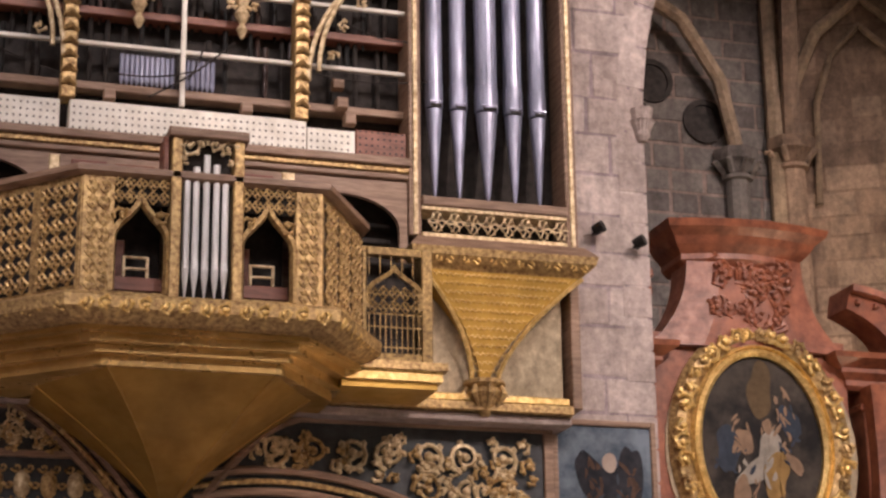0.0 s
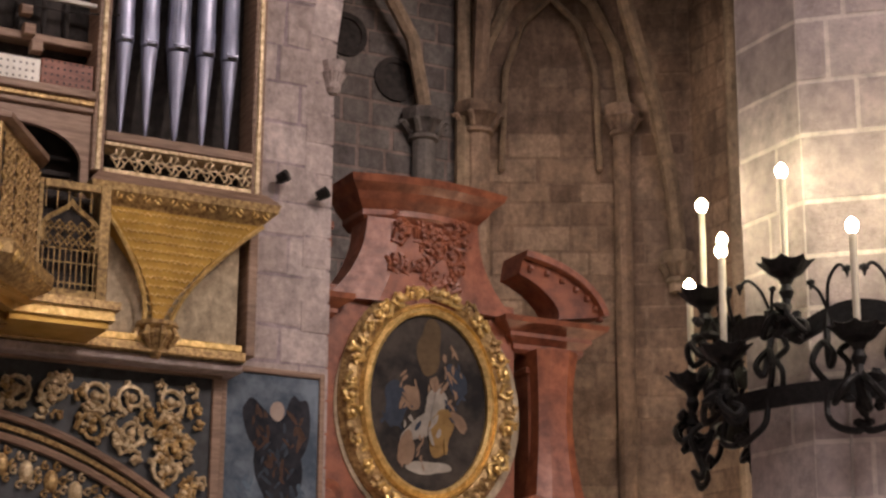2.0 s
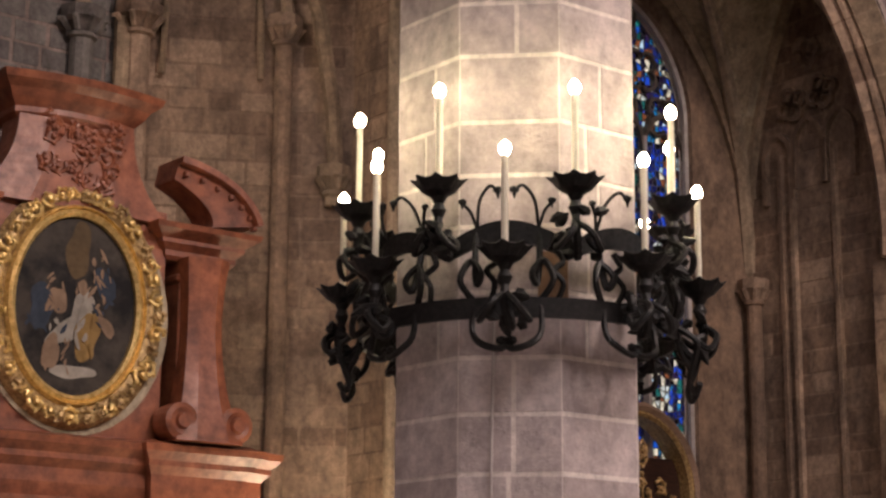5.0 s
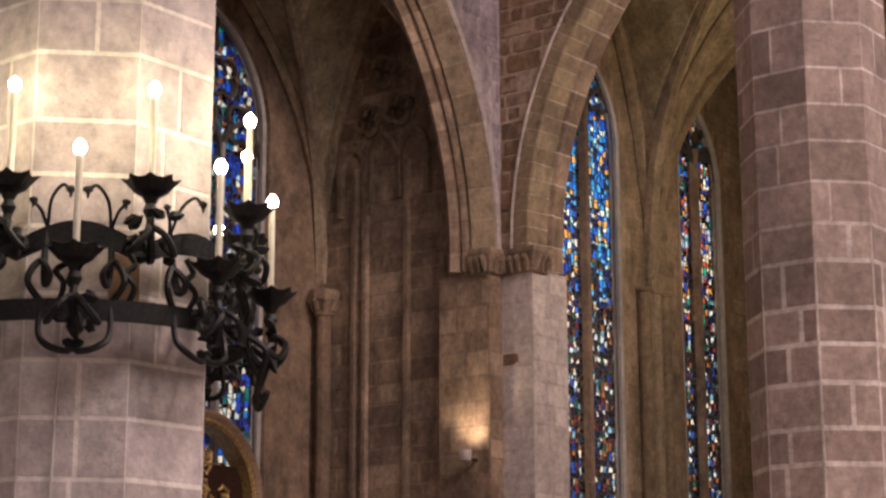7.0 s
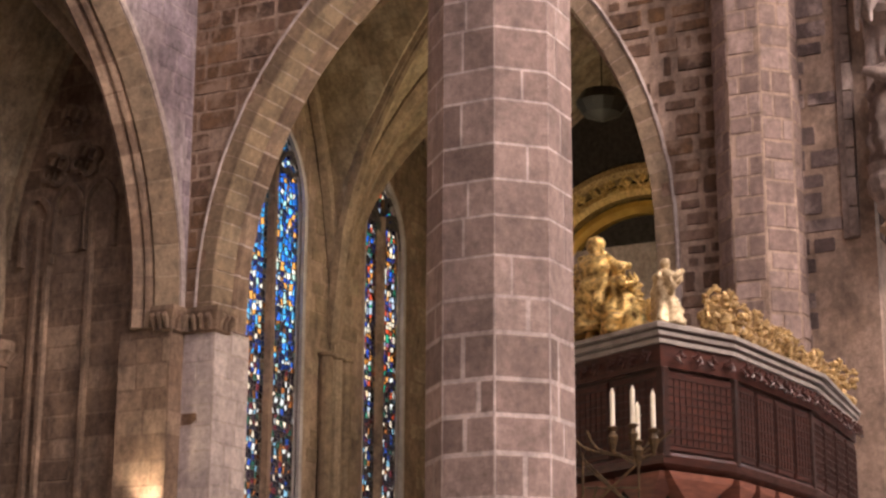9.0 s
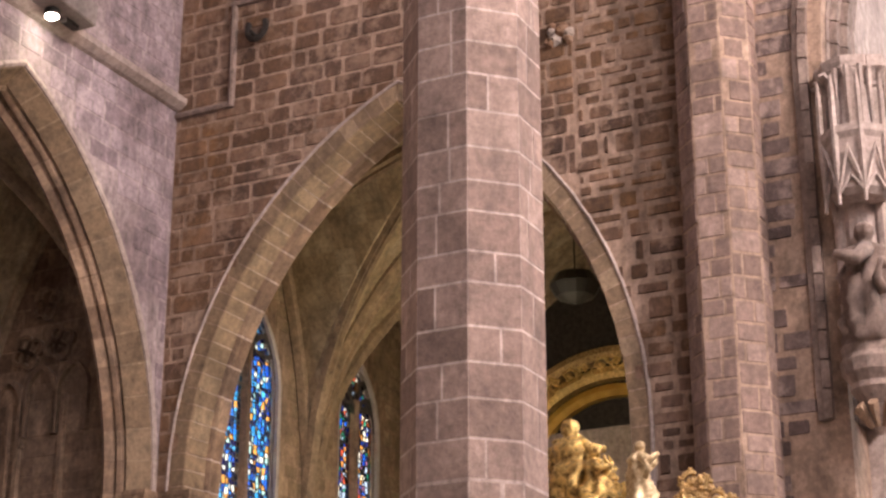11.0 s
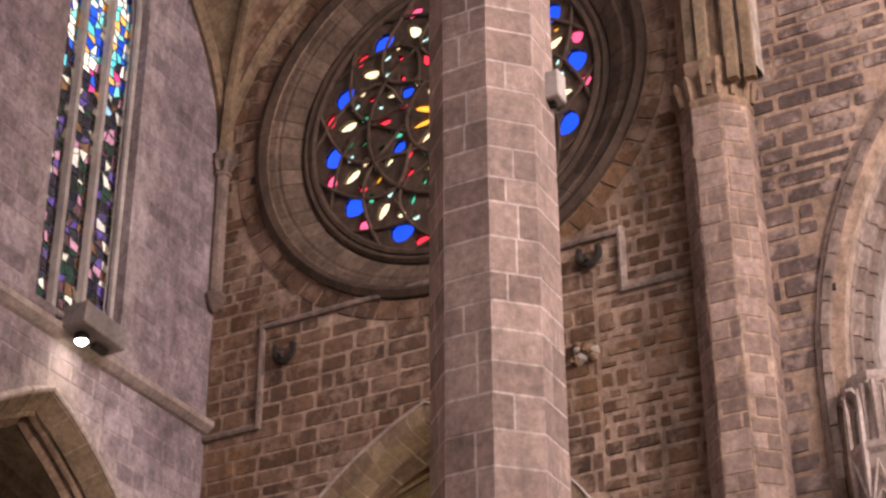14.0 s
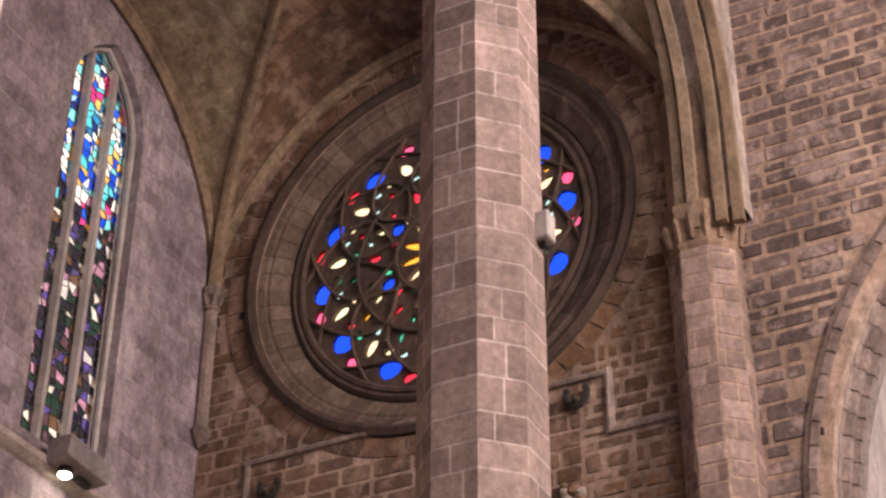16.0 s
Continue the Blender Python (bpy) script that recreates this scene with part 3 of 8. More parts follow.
shaft("wall_shaft", 13.45, 26.85, 0, 12.3, 0.20, GREY_BLOCK)
shaft("wall_shaft", 14.45, 26.75, 0, 12.55, 0.22, CHAPEL_STONE)
shaft("wall_shaft", 16.70, 25.62, 0, 12.55, 0.16, CHAPEL_STONE)
shaft("wall_shaft", 17.45, 25.15, 9.3, 9.9, 0.14, ARCH_STONE)
shaft("wall_shaft", 17.62, 23.6, 0, 17.5, 0.13, ARCH_STONE, False)
shaft("wall_shaft", 17.62, 22.7, 0, 17.5, 0.11, ARCH_STONE, False)
for line, r in (([(14.45, 26.7, 12.6), (14.5, 26.65, 13.6), (14.9, 26.4, 14.6), (15.6, 26.05, 15.25), (16.2, 25.75, 14.6), (16.6, 25.55, 13.6), (16.7, 25.5, 12.6)], 0.12),
                ([(14.85, 26.6, 11.5), (14.9, 26.55, 13.3), (15.15, 26.4, 14.2), (15.6, 26.15, 14.7), (16.05, 25.95, 14.2), (16.3, 25.8, 13.3), (16.35, 25.8, 11.5)], 0.06),
                ([(17.45, 25.05, 9.9), (17.32, 25.0, 11.0), (16.95, 24.9, 12.5), (16.45, 24.75, 13.6), (15.8, 24.4, 14.8), (14.8, 23.6, 16.6), (13.4, 22.5, 19.8)], 0.14),
                ([(14.45, 26.7, 12.6), (14.3, 26.2, 15.2), (13.9, 25.2, 17.4), (13.4, 22.5, 19.8)], 0.16),
                ([(13.45, 26.75, 12.3), (13.1, 26.6, 13.6), (12.4, 26.5, 14.6), (11.4, 26.5, 15.2)], 0.13),
                ([(14.2, 26.8, 0), (14.2, 26.8, 19.0)], 0.15)):
    bm = bmesh.new()
    pts = [Vector(p) for p in line]
    add_tube(bm, [pts[k].lerp(pts[k + 1], s / 4) for k in range(len(pts) - 1) for s in range(4)] + [pts[-1]], r, 7)
    tagged(part("vault_rib", bm, ARCH_STONE if r < 0.16 or r == 0.2 else CHAPEL_STONE), "curved stone rib of the chapel vault", "rib", kind="structure")
# warm lamp added out of view, low in the chapel, to brighten its corner
data = bpy.data.lights.new("low_chapel_fill", "POINT")
data.energy, data.color, data.shadow_soft_size = 190, (1.0, 0.80, 0.55), 0.4
new("low_chapel_fill", data).location = (16.3, 22.6, 2.4)
# round sound holes of the grey chapel wall: black discs, their inner shade as colour
for x, z in ((12.0, 13.6), (12.95, 12.95), (11.55, 12.9)):
    bm = bmesh.new()
    add_lathe(bm, [(0.34, 0), (0.40, 0.02), (0.40, 0.06), (0.30, 0.06), (0.30, 0.015)], 18, Matrix.Translation((x, 26.99, z)) @ pose(0, 0, 0, 90))
    tagged(part("wall_opening", bm, BLACK), "dark round sound hole in the chapel wall", "hole", kind="structure")

# chapel in the corner, with a tall window in its back wall
back3 = line_place((19.0, 25.5), (28.3, 25.5))
pierced_wall("wall_chapel_7", back3, 0, 9.3, 0, 17.5, [arch_hole(24.9 - 19.0, 1.75, 12.6, 2.6, 3.2)], 0.6, CHAPEL_STONE, "brown stone back wall of the corner chapel")
wall_panel("wall_chapel_8", (28.3, 25.5), (28.3, 20.8), 0, 17.5, CHAPEL_STONE, "brown stone side wall with blind tracery", 0.5)
wall_panel("wall_chapel_9", (19.0, 20.8), (19.0, 25.5), 0, 17.5, CHAPEL_STONE, "brown stone side wall of the corner chapel", 0.5)
groin_vault("ceiling_8", 19.0, 28.3, 21.2, 25.5, 9.7, 6.9, VAULT, ARCH_STONE, 0.15, "dim ribbed vault of the corner chapel", 20)
shaft("wall_shaft", 28.05, 25.2, 0, 9.35, 0.16, CHAPEL_STONE)
side3 = line_place((28.3, 25.5), (28.3, 20.8))
for u in (0.95, 1.25, 2.35, 3.4, 3.55):
    bm = bmesh.new()
    add_sweep(bm, [(u, 0.0), (u, 12.0 if u < 3 else 9.8)], [(-0.07, 0), (-0.05, 0.1), (0.05, 0.1), (0.07, 0)], side3)
    tagged(part("wall_moulding", bm, CHAPEL_STONE), "upright stone moulding on the chapel wall", "moulding", kind="structure")
for u, z, s in ((0.95, 11.9, 0.42), (1.75, 12.1, 0.42), (2.55, 12.1, 0.42), (1.35, 13.0, 0.40), (2.15, 13.1, 0.40), (1.75, 14.0, 0.36)):
    bm = bmesh.new()
    if z < 12.5:
        add_sweep(bm, arch_path(u, s, z, s * 1.5, z - 0.9, 8), [(0, 0), (0, 0.14), (0.1, 0.14), (0.1, 0)], side3)
    else:
        for k in range(4):
            a = k * math.pi / 2 + 0.4
            add_sweep(bm, [(u + 0.2 * math.cos(a) + 0.2 * math.cos(q * math.pi / 6), z + 0.2 * math.sin(a) + 0.2 * math.sin(q * math.pi / 6)) for q in range(13)], [(0, 0), (0, 0.13), (0.08, 0.13), (0.08, 0)], side3)
    tagged(part("blind_tracery", bm, CHAPEL_STONE), "carved blind tracery on the chapel wall", "tracery", kind="structure")

# chapel at the end of the aisle
XC = 40.0
W1, W2 = arch_hole(31.78 - 29.3, 1.18, 12.9, 2.2, 2.5), arch_hole(36.4 - 29.3, 0.98, 12.9, 2.1, 2.5)
north_e = line_place((29.3, 21.0), (XC, 21.0))
pierced_wall("wall_chapel_10", north_e, 0, XC - 29.3, 0, 18.5, [W1, W2], 0.5, CHAPEL_STONE, "ochre stone chapel wall with two tall windows")
wall_panel("wall_chapel_11", (XC, 21.0), (XC, 10.6), 0, 18.5, CHAPEL_STONE, "stone end wall of the aisle chapel")
wall_panel("wall_chapel_12", (XC, 10.6), (29.3, 10.6), 0, 18.5, CHAPEL_STONE, "stone side wall of the aisle chapel")
for k, (a, b) in enumerate(((29.3, 34.0), (34.0, XC))):
    groin_vault(f"ceiling_{k + 9}", a, b, 10.6, 21.0, 10.2, 7.6, VAULT, ARCH_STONE, 0.17, "ribbed ochre vault of the aisle chapel", 22)
for x in (33.6, 34.0, 34.4):
    shaft("wall_shaft", x, 20.85, 0, 10.2, 0.15, ARCH_STONE, False)

# presbytery behind its great arch
wall_panel("wall_presbytery_1", (29.3, 7.45), (46, 7.45), 0, 30.0, PLAIN_STONE, "pale stone wall of the presbytery", -0.5)
wall_panel("wall_presbytery_2", (46, 7.45), (46, -9.0), 0, 30.0, PLAIN_STONE, "pale stone end wall of the presbytery", 0.5)
wall_panel("wall_presbytery_3", (46, -8.7), (29.3, -8.7), 0, 30.0, PLAIN_STONE, "pale stone side wall of the presbytery", 0.5)
slab("ceiling_11", (37.6, -0.6, 30.2), (17, 17, 0.4), VAULT, "plain ceiling of the presbytery", "ceiling")
area_lamp("presbytery_daylight", (38, -8.4, 20.0), (34, 7.4, 14), 3.0, 10.0, 1000, (0.86, 0.92, 1.0))


# ---- pillars ----
def octagon(at, d, z):
    return ring(8, d / 2 / math.cos(math.pi / 8), z, at, math.pi / 8)


def pillar(name, at, d, z0, z1, course, label, near, joint=0.024, mat=BLOCK_P, mortar=JOINT_P):
    """An octagonal pillar of ashlar courses: each course has a block a side, and its arrises wander a little."""
    rng = random.Random(name)
    bm = bmesh.new()
    add_loft(bm, [octagon(at, d - 0.004, z) for z in (z0, z1)])
    ob = tagged(part(name, bm, mortar), label, "pillar", group="nave pillars", kind="structure")
    r, side = d / 2, d * math.tan(math.pi / 8)
    verts, faces, singles, z = [], [], 0, z0
    while z < z1:
        h = course * rng.uniform(0.82, 1.18)
        shift = rng.random() < 0.5
        for k in range(8):
            a = k * math.pi / 4
            n, t = Vector((math.cos(a), math.sin(a), 0)), Vector((-math.sin(a), math.cos(a), 0))
            base = Vector((*at, 0)) + n * (r - 0.004)
            place = lambda u, w, v, base=base, n=n, t=t: base + t * u + n * w + Vector((0, 0, v))
            cuts = [-side / 2, side / 2]
            if (k + shift) % 2:
                cuts.insert(1, rng.uniform(-0.12, 0.12))
            for p, q in zip(cuts, cuts[1:]):
                j = joint
                e0, e1 = (0.0 if p == -side / 2 else j / 2), (0.0 if q == side / 2 else j / 2)
                b = ((p + e0 + q - e1) / 2, z + h / 2, q - e1 - p - e0, h - j)
                if near(z) and k in (3, 4, 5, 6) and singles < 300:
                    singles += 1
                    d2 = 0.006 * rng.uniform(0.5, 1.3) + 0.02
                    bob = new("block", unit_flat(mat))
                    bob.matrix_basis = Matrix.Translation(place(b[0], d2 / 2 - 0.02, b[1])) @ Matrix((t, n, Vector((0, 0, 1)))).transposed().to_4x4() @ Matrix.Diagonal((b[2], d2, b[3], 1))
                    bob.parent = ob
                else:
                    i = len(verts)
                    verts += block_shape(rng, place, b, 0.005, 0.003)
                    faces += [tuple(i + m for m in f) for f in BLOCK_FACES]
        z += h
    tagged(mesh_part("blocks", verts, faces, mat, ob), kind="stuff")
    bm = bmesh.new()
    add_loft(bm, [octagon(at, d * s, z) for s, z in ((1.5, z0), (1.5, z0 + 0.5), (1.25, z0 + 0.7), (1.2, z0 + 0.9), (1.0, z0 + 1.0))])
    part("base", bm, PLAIN_STONE, ob)
    bm = bmesh.new()
    add_loft(bm, [octagon(at, d * s, z) for s, z in ((1.0, z1 - 0.7), (1.08, z1 - 0.6), (1.05, z1 - 0.5), (1.3, z1 - 0.15), (1.3, z1))])
    part("capital", bm, PLAIN_STONE, ob)
    return ob


def unit_flat(mat):
    key = mat.name + "_flat"
    if key not in UNIT_BLOCKS:
        me = bpy.data.meshes.new("block")
        e = 0.488
        me.from_pydata([(sx * 0.5, -0.5, sy * 0.5) for sx, sy in ((-1, -1), (1, -1), (1, 1), (-1, 1))] + [(sx * e, 0.5, sy * e) for sx, sy in ((-1, -1), (1, -1), (1, 1), (-1, 1))], [], BLOCK_FACES)
        me.materials.append(mat)
        UNIT_BLOCKS[key] = me
    return UNIT_BLOCKS[key]


# engaged pier on the east wall
PIER = (28.15, 9.12)

# ---- mouldings round the openings ----
def voussoirs(parent, rng, place, path, inner, outer, depth, back, mat, length=0.42):
    """Wedge stones along a line, from inner to outer distance on its outer side."""
    pts = [path[0]]
    for a, b in zip(path, path[1:]):
        seg = math.hypot(b[0] - a[0], b[1] - a[1])
        n = max(1, round(seg / length))
        pts += [(a[0] + (b[0] - a[0]) * k / n, a[1] + (b[1] - a[1]) * k / n) for k in range(1, n + 1)]
    count = 0
    for a, b in zip(pts, pts[1:]):
        du, dv = b[0] - a[0], b[1] - a[1]
        s = math.hypot(du, dv)
        if s < 0.05 or count >= 290:
            continue
        nu, nv = dv / s, -du / s
        g = 0.016 / s
        corner = lambda q, o, w: place(a[0] + du * q + nu * o, w, a[1] + dv * q + nv * o)
        vs = [corner(q, o, w) for w in (back, depth + rng.uniform(-0.006, 0.012)) for q, o in ((g, inner), (1 - g, inner), (1 - g, outer), (g, outer))]
        mesh_part("voussoir", vs, [(4, 5, 6, 7), (0, 1, 5, 4), (1, 2, 6, 5), (2, 3, 7, 6), (3, 0, 4, 7)], mat, parent)
        count += 1


def splayed_arch(parent, rng, place, path, profile, mat, joint_mat, length, label):
    """An arch order built of separate stones: profile is (outwards, depth), swept along the line stone by stone."""
    pts = [path[0]]
    for a, b in zip(path, path[1:]):
        n = max(1, round(math.hypot(b[0] - a[0], b[1] - a[1]) / length))
        pts += [(a[0] + (b[0] - a[0]) * k / n, a[1] + (b[1] - a[1]) * k / n) for k in range(1, n + 1)]
    normals = []
    for k in range(len(pts)):
        a, b = pts[max(k - 1, 0)], pts[min(k + 1, len(pts) - 1)]
        s = math.hypot(b[0] - a[0], b[1] - a[1]) or 1
        normals.append(((b[1] - a[1]) / s, -(b[0] - a[0]) / s))
    n = len(profile)
    for k in range(len(pts) - 1):
        rings = []
        jut = rng.uniform(-0.006, 0.006)
        for q in (0.032, 0.968):
            p = [pts[k][i] + (pts[k + 1][i] - pts[k][i]) * q for i in (0, 1)]
            m = [normals[k][i] + (normals[k + 1][i] - normals[k][i]) * q for i in (0, 1)]
            rings.append([place(p[0] + m[0] * (o + jut), w, p[1] + m[1] * (o + jut)) for o, w in profile])
        mesh_part("voussoir", rings[0] + rings[1], [tuple(range(n))[::-1], tuple(range(n, 2 * n))] + [(i, (i + 1) % n, n + (i + 1) % n, n + i) for i in range(n)], mat, parent)
    bm = bmesh.new()
    add_sweep(bm, path, [(-o - 0.012, w - 0.008) for o, w in profile], place)
    tagged(part("arch_moulding", bm, joint_mat), label, "moulding", kind="structure")


rng = random.Random(5)
wall_path = lambda c, half, spring, r, foot: arch_path(c, half, spring, r, foot, 14)
# altarpiece chapel: plain jamb stones flush with the wall
voussoirs(wall_north, rng, on_north, wall_path(13.42, 4.33, 10.1, 7.4, 0.5), -0.02, 0.36, 0.008, -0.03, PLAIN_STONE)
bm = bmesh.new()
for off, dep in ((0.0, -0.25), (0.07, -0.55), (0.14, -0.85)):
    add_sweep(bm, arch_path(13.42, 4.33 - off, 10.1, 7.4 - off, 0.0), [(-0.30, dep - 0.35), (-0.30, dep), (0.0, dep), (0.05, dep - 0.08), (0.05, dep - 0.35)], on_north)
tagged(part("arch_moulding", bm, JOINT_P), "stepped stone moulding of a chapel arch", "moulding", kind="structure")
# corner chapel: thin pale edge, ochre splay, two rolls
splayed_arch(wall_north, rng, on_north, wall_path(23.55, 4.62, 9.7, 7.67, 9.3), [(0.10, -0.05), (0.10, 0.03), (0.03, 0.045), (-0.02, 0.02), (-0.02, -0.05)], PLAIN_STONE, MORTAR, 0.5, "thin pale outer edge of a chapel arch")
splayed_arch(wall_north, rng, on_north, wall_path(23.55, 4.62, 9.7, 7.67, 9.3), [(0.0, -0.02), (-0.05, -0.02), (-0.30, -0.40), (-0.26, -0.46), (0.0, -0.46)], ARCH_STONE, ARCH_STONE, 0.5, "splayed ochre stones of a chapel arch")
splayed_arch(wall_north, rng, on_north, wall_path(23.55, 4.62, 9.7, 7.67, 9.3), [(0.0, -0.47), (-0.24, -0.47), (-0.34, -0.50), (-0.38, -0.57), (-0.32, -0.64), (-0.42, -0.70), (-0.50, -0.78), (-0.44, -0.88), (0.0, -0.88)], CHAPEL_STONE, CHAPEL_STONE, 0.8, "roll mouldings on the inner edge of a chapel arch")
# end chapel: a band of wedge stones in the wall, ochre soffit with pale joints, a roll inside
splayed_arch(wall_east, rng, on_east, wall_path(15.6, 4.58, 9.8, 7.78, 9.3), [(0.34, -0.05), (0.34, 0.02), (-0.01, 0.03), (-0.03, 0.0), (-0.03, -0.05)], ARCH_STONE, MORTAR_E, 0.42, "wedge stones of a chapel arch")
splayed_arch(wall_east, rng, on_east, wall_path(15.6, 4.58, 9.8, 7.78, 9.3), [(0.0, -0.03), (-0.03, -0.03), (-0.12, -0.52), (0.0, -0.52)], ARCH_STONE, JOINT_P, 0.42, "ochre soffit stones of a chapel arch")
splayed_arch(wall_east, rng, on_east, wall_path(15.6, 4.58, 9.8, 7.78, 9.3), [(0.0, -0.53), (-0.13, -0.53), (-0.18, -0.58), (-0.18, -0.66), (-0.12, -0.72), (-0.17, -0.80), (-0.20, -0.90), (-0.15, -1.0), (0.0, -1.0)], CHAPEL_STONE, JOINT_P, 0.7, "roll mouldings inside a chapel arch")
bm = bmesh.new()
add_sweep(bm, arch_path(15.6, 4.94, 9.8, 8.14, 9.3), [(-0.03, 0), (-0.03, 0.04), (0.0, 0.06), (0.03, 0.04), (0.03, 0)], on_east)
tagged(part("hood_mould", bm, PLAIN_STONE), "thin pale hood moulding over the arch", "moulding", kind="structure")
bm = bmesh.new()
for off, dep in ((0.0, 0.08), (0.13, -0.12), (0.26, -0.32), (0.39, -0.52), (0.52, -0.72)):
    add_sweep(bm, arch_path(-0.6, 8.15 - off, 15.9, 8.45 - off, 9.5), [(-0.25, dep - 0.35), (-0.25, dep), (-0.06, dep + 0.04), (0.0, dep - 0.06), (0.03, dep - 0.35)], on_east)
    voussoirs(wall_east, rng, on_east, wall_path(-0.6, 8.15 - off, 15.9, 8.45 - off, 9.5), -0.012, 0.13, dep + 0.055, dep - 0.34, BLOCK, 0.5)
tagged(part("arch_moulding", bm, BLOCK), "many-stepped pale stone moulding of the presbytery arch", "moulding", kind="structure")

# flat jambs under the two chapel arches, with a leafy impost running round them
for name, x0, x1, y0, y1 in (("jamb", 27.86, XE, YN - 0.02, YN + 1.2), ("jamb", 18.6, 19.24, YN - 0.02, YN + 1.2), ("jamb", XE - 0.02, XE + 1.15, 20.06, YN), ("jamb", XE - 0.02, XE + 1.15, 10.6, 11.14)):
    jamb = slab(name, ((x0 + x1) / 2, (y0 + y1) / 2, 4.65), (x1 - x0, y1 - y0, 9.3), CHAPEL_STONE if x0 < XE - 0.1 else PLAIN_STONE, "flat coursed stone jamb of a chapel arch", "jamb")
    for pl, ln in ((line_place((x0, y1), (x0, y0)), y1 - y0), (line_place((x0, y0), (x1, y0)), x1 - x0)):
        lay_blocks(jamb, random.Random(ln), pl, course_blocks(random.Random(x0 + ln), 0.0, ln, 2.0, 9.25, 0.42, 0.8, 0.016), CHAPEL_STONE if x0 < XE - 0.1 else BLOCK_A, 0.006, lambda b: 4 < b[1])
impost = tagged(new("corbel"), "carved leafy stone impost in the corner of the aisle", "corbel", kind="structure")
bm = bmesh.new()
outline = [(27.82, 21.18), (27.82, 20.74), (28.24, 20.74), (28.24, 20.02), (28.70, 20.02), (28.70, 20.9), (28.4, 21.18)]
rows = []
for grow, z in ((0.0, 9.20), (0.03, 9.23), (0.01, 9.28), (0.03, 9.42), (0.10, 9.56), (0.12, 9.60), (0.12, 9.68), (0.06, 9.70)):
    rows.append([Vector((x + (-grow if x < 28.4 else grow), y + (-grow if y < 20.9 else 0), z)) for x, y in outline])
add_loft(bm, rows)
part("moulding", bm, CHAPEL_STONE, impost)
for (xa, ya), (xb, yb) in zip(outline[:4], outline[1:5]):
    n = max(2, round(math.hypot(xb - xa, yb - ya) / 0.17))
    out = Vector((yb - ya, xa - xb, 0)).normalized()
    for k in range(n):
        p = Vector((xa + (xb - xa) * (k + 0.5) / n, ya + (yb - ya) * (k + 0.5) / n, 0))
        bm = bmesh.new()
        add_tube(bm, [p + out * 0.05 + Vector((0, 0, 9.24)), p + out * 0.07 + Vector((0, 0, 9.40)), p + out * 0.15 + Vector((0, 0, 9.52)), p + out * 0.17 + Vector((0, 0, 9.45))], [0.03, 0.06, 0.05, 0.02], 6)
        part("leaf", bm, CHAPEL_STONE, impost)
# small uplight on the jamb
up = thing("uplight", "small lit uplight fixed to the stone jamb", "uplight")
bm = bmesh.new()
add_tube(bm, [(27.86, 21.1, 5.62), (27.50, 21.05, 5.62)], 0.03, 6)
part("arm", bm, BLACK, up)
bm = bmesh.new()
add_lathe(bm, [(0.05, 0.0), (0.11, 0.03), (0.13, 0.22), (0.11, 0.22), (0.10, 0.12)], 12, Matrix.Translation((27.44, 21.05, 5.55)))
part("lamp_can", bm, PLAIN_STONE, up)
bm = bmesh.new()
add_lathe(bm, [(0.02, 0.0), (0.09, 0.01), (0.09, 0.03), (0.02, 0.035)], 12, Matrix.Translation((27.44, 21.05, 5.70)))
part("lens", bm, SPOT, up, "lit lens")
data = bpy.data.lights.new("uplight_light", "SPOT")
data.energy, data.color, data.spot_size, data.spot_blend, data.shadow_soft_size = 38, (1.0, 0.80, 0.55), radians(110), 0.9, 0.08
new("uplight_light", data).matrix_world = look((27.44, 21.05, 5.80), (27.86, 21.2, 7.1))
shaft("wall_shaft", XE - 0.12, YN - 0.12, 20.9, 24.4, 0.16, BLOCK, True)
bm = bmesh.new()
add_lathe(bm, [(0.03, 20.55), (0.2, 20.75), (0.26, 20.9), (0.2, 21.0)], 10, Matrix.Translation((XE - 0.12, YN - 0.12, 0)))
tagged(part("corbel", bm, BLOCK), "small carved corbel under the vault shaft", "corbel", kind="structure")

# string courses
bm = bmesh.new()
string_profile = [(-0.08, 0), (-0.08, 0.05), (0.0, 0.12), (0.06, 0.10), (0.08, 0)]
for path in ([(YN - 0.02, 17.62), (19.45, 17.62)], [(19.45, 17.55), (19.45, 19.97)], [(19.52, 19.9), (11.30, 19.9)], [(11.30, 19.97), (11.30, 18.55)], [(11.36, 18.62), (9.9, 18.62)]):
    add_sweep(bm, path, string_profile, on_east)
tagged(part("string_course", bm, BLOCK), "thin stepped stone string course under the rose window", "moulding", kind="structure")
bm = bmesh.new()
add_sweep(bm, [(17.8, 17.86), (XE - 0.02, 17.86)], [(-0.14, 0), (-0.10, 0.10), (0.0, 0.24), (0.12, 0.26), (0.14, 0)], on_north)
tagged(part("string_course", bm, PLAIN_STONE), "sloping stone sill course along the aisle wall", "moulding", kind="structure")

# leafy impost on the jamb beside the organ
bm = bmesh.new()
add_lathe(bm, [(0.06, 9.98), (0.10, 10.05), (0.09, 10.15), (0.15, 10.36), (0.16, 10.42)], 10, Matrix.Translation((9.09, YN - 0.02, 0)))
for k in range(8):
    a = math.pi + k * math.pi / 7
    add_tube(bm, [(9.09 + 0.08 * math.cos(a), YN + 0.08 * math.sin(a), 10.1), (9.09 + 0.14 * math.cos(a), YN + 0.14 * math.sin(a), 10.28), (9.09 + 0.17 * math.cos(a), YN + 0.17 * math.sin(a), 10.24)], [0.025, 0.04, 0.02], 5)
tagged(part("impost", bm, PLAIN_STONE), "carved stone impost on the chapel jamb", "impost", kind="structure")


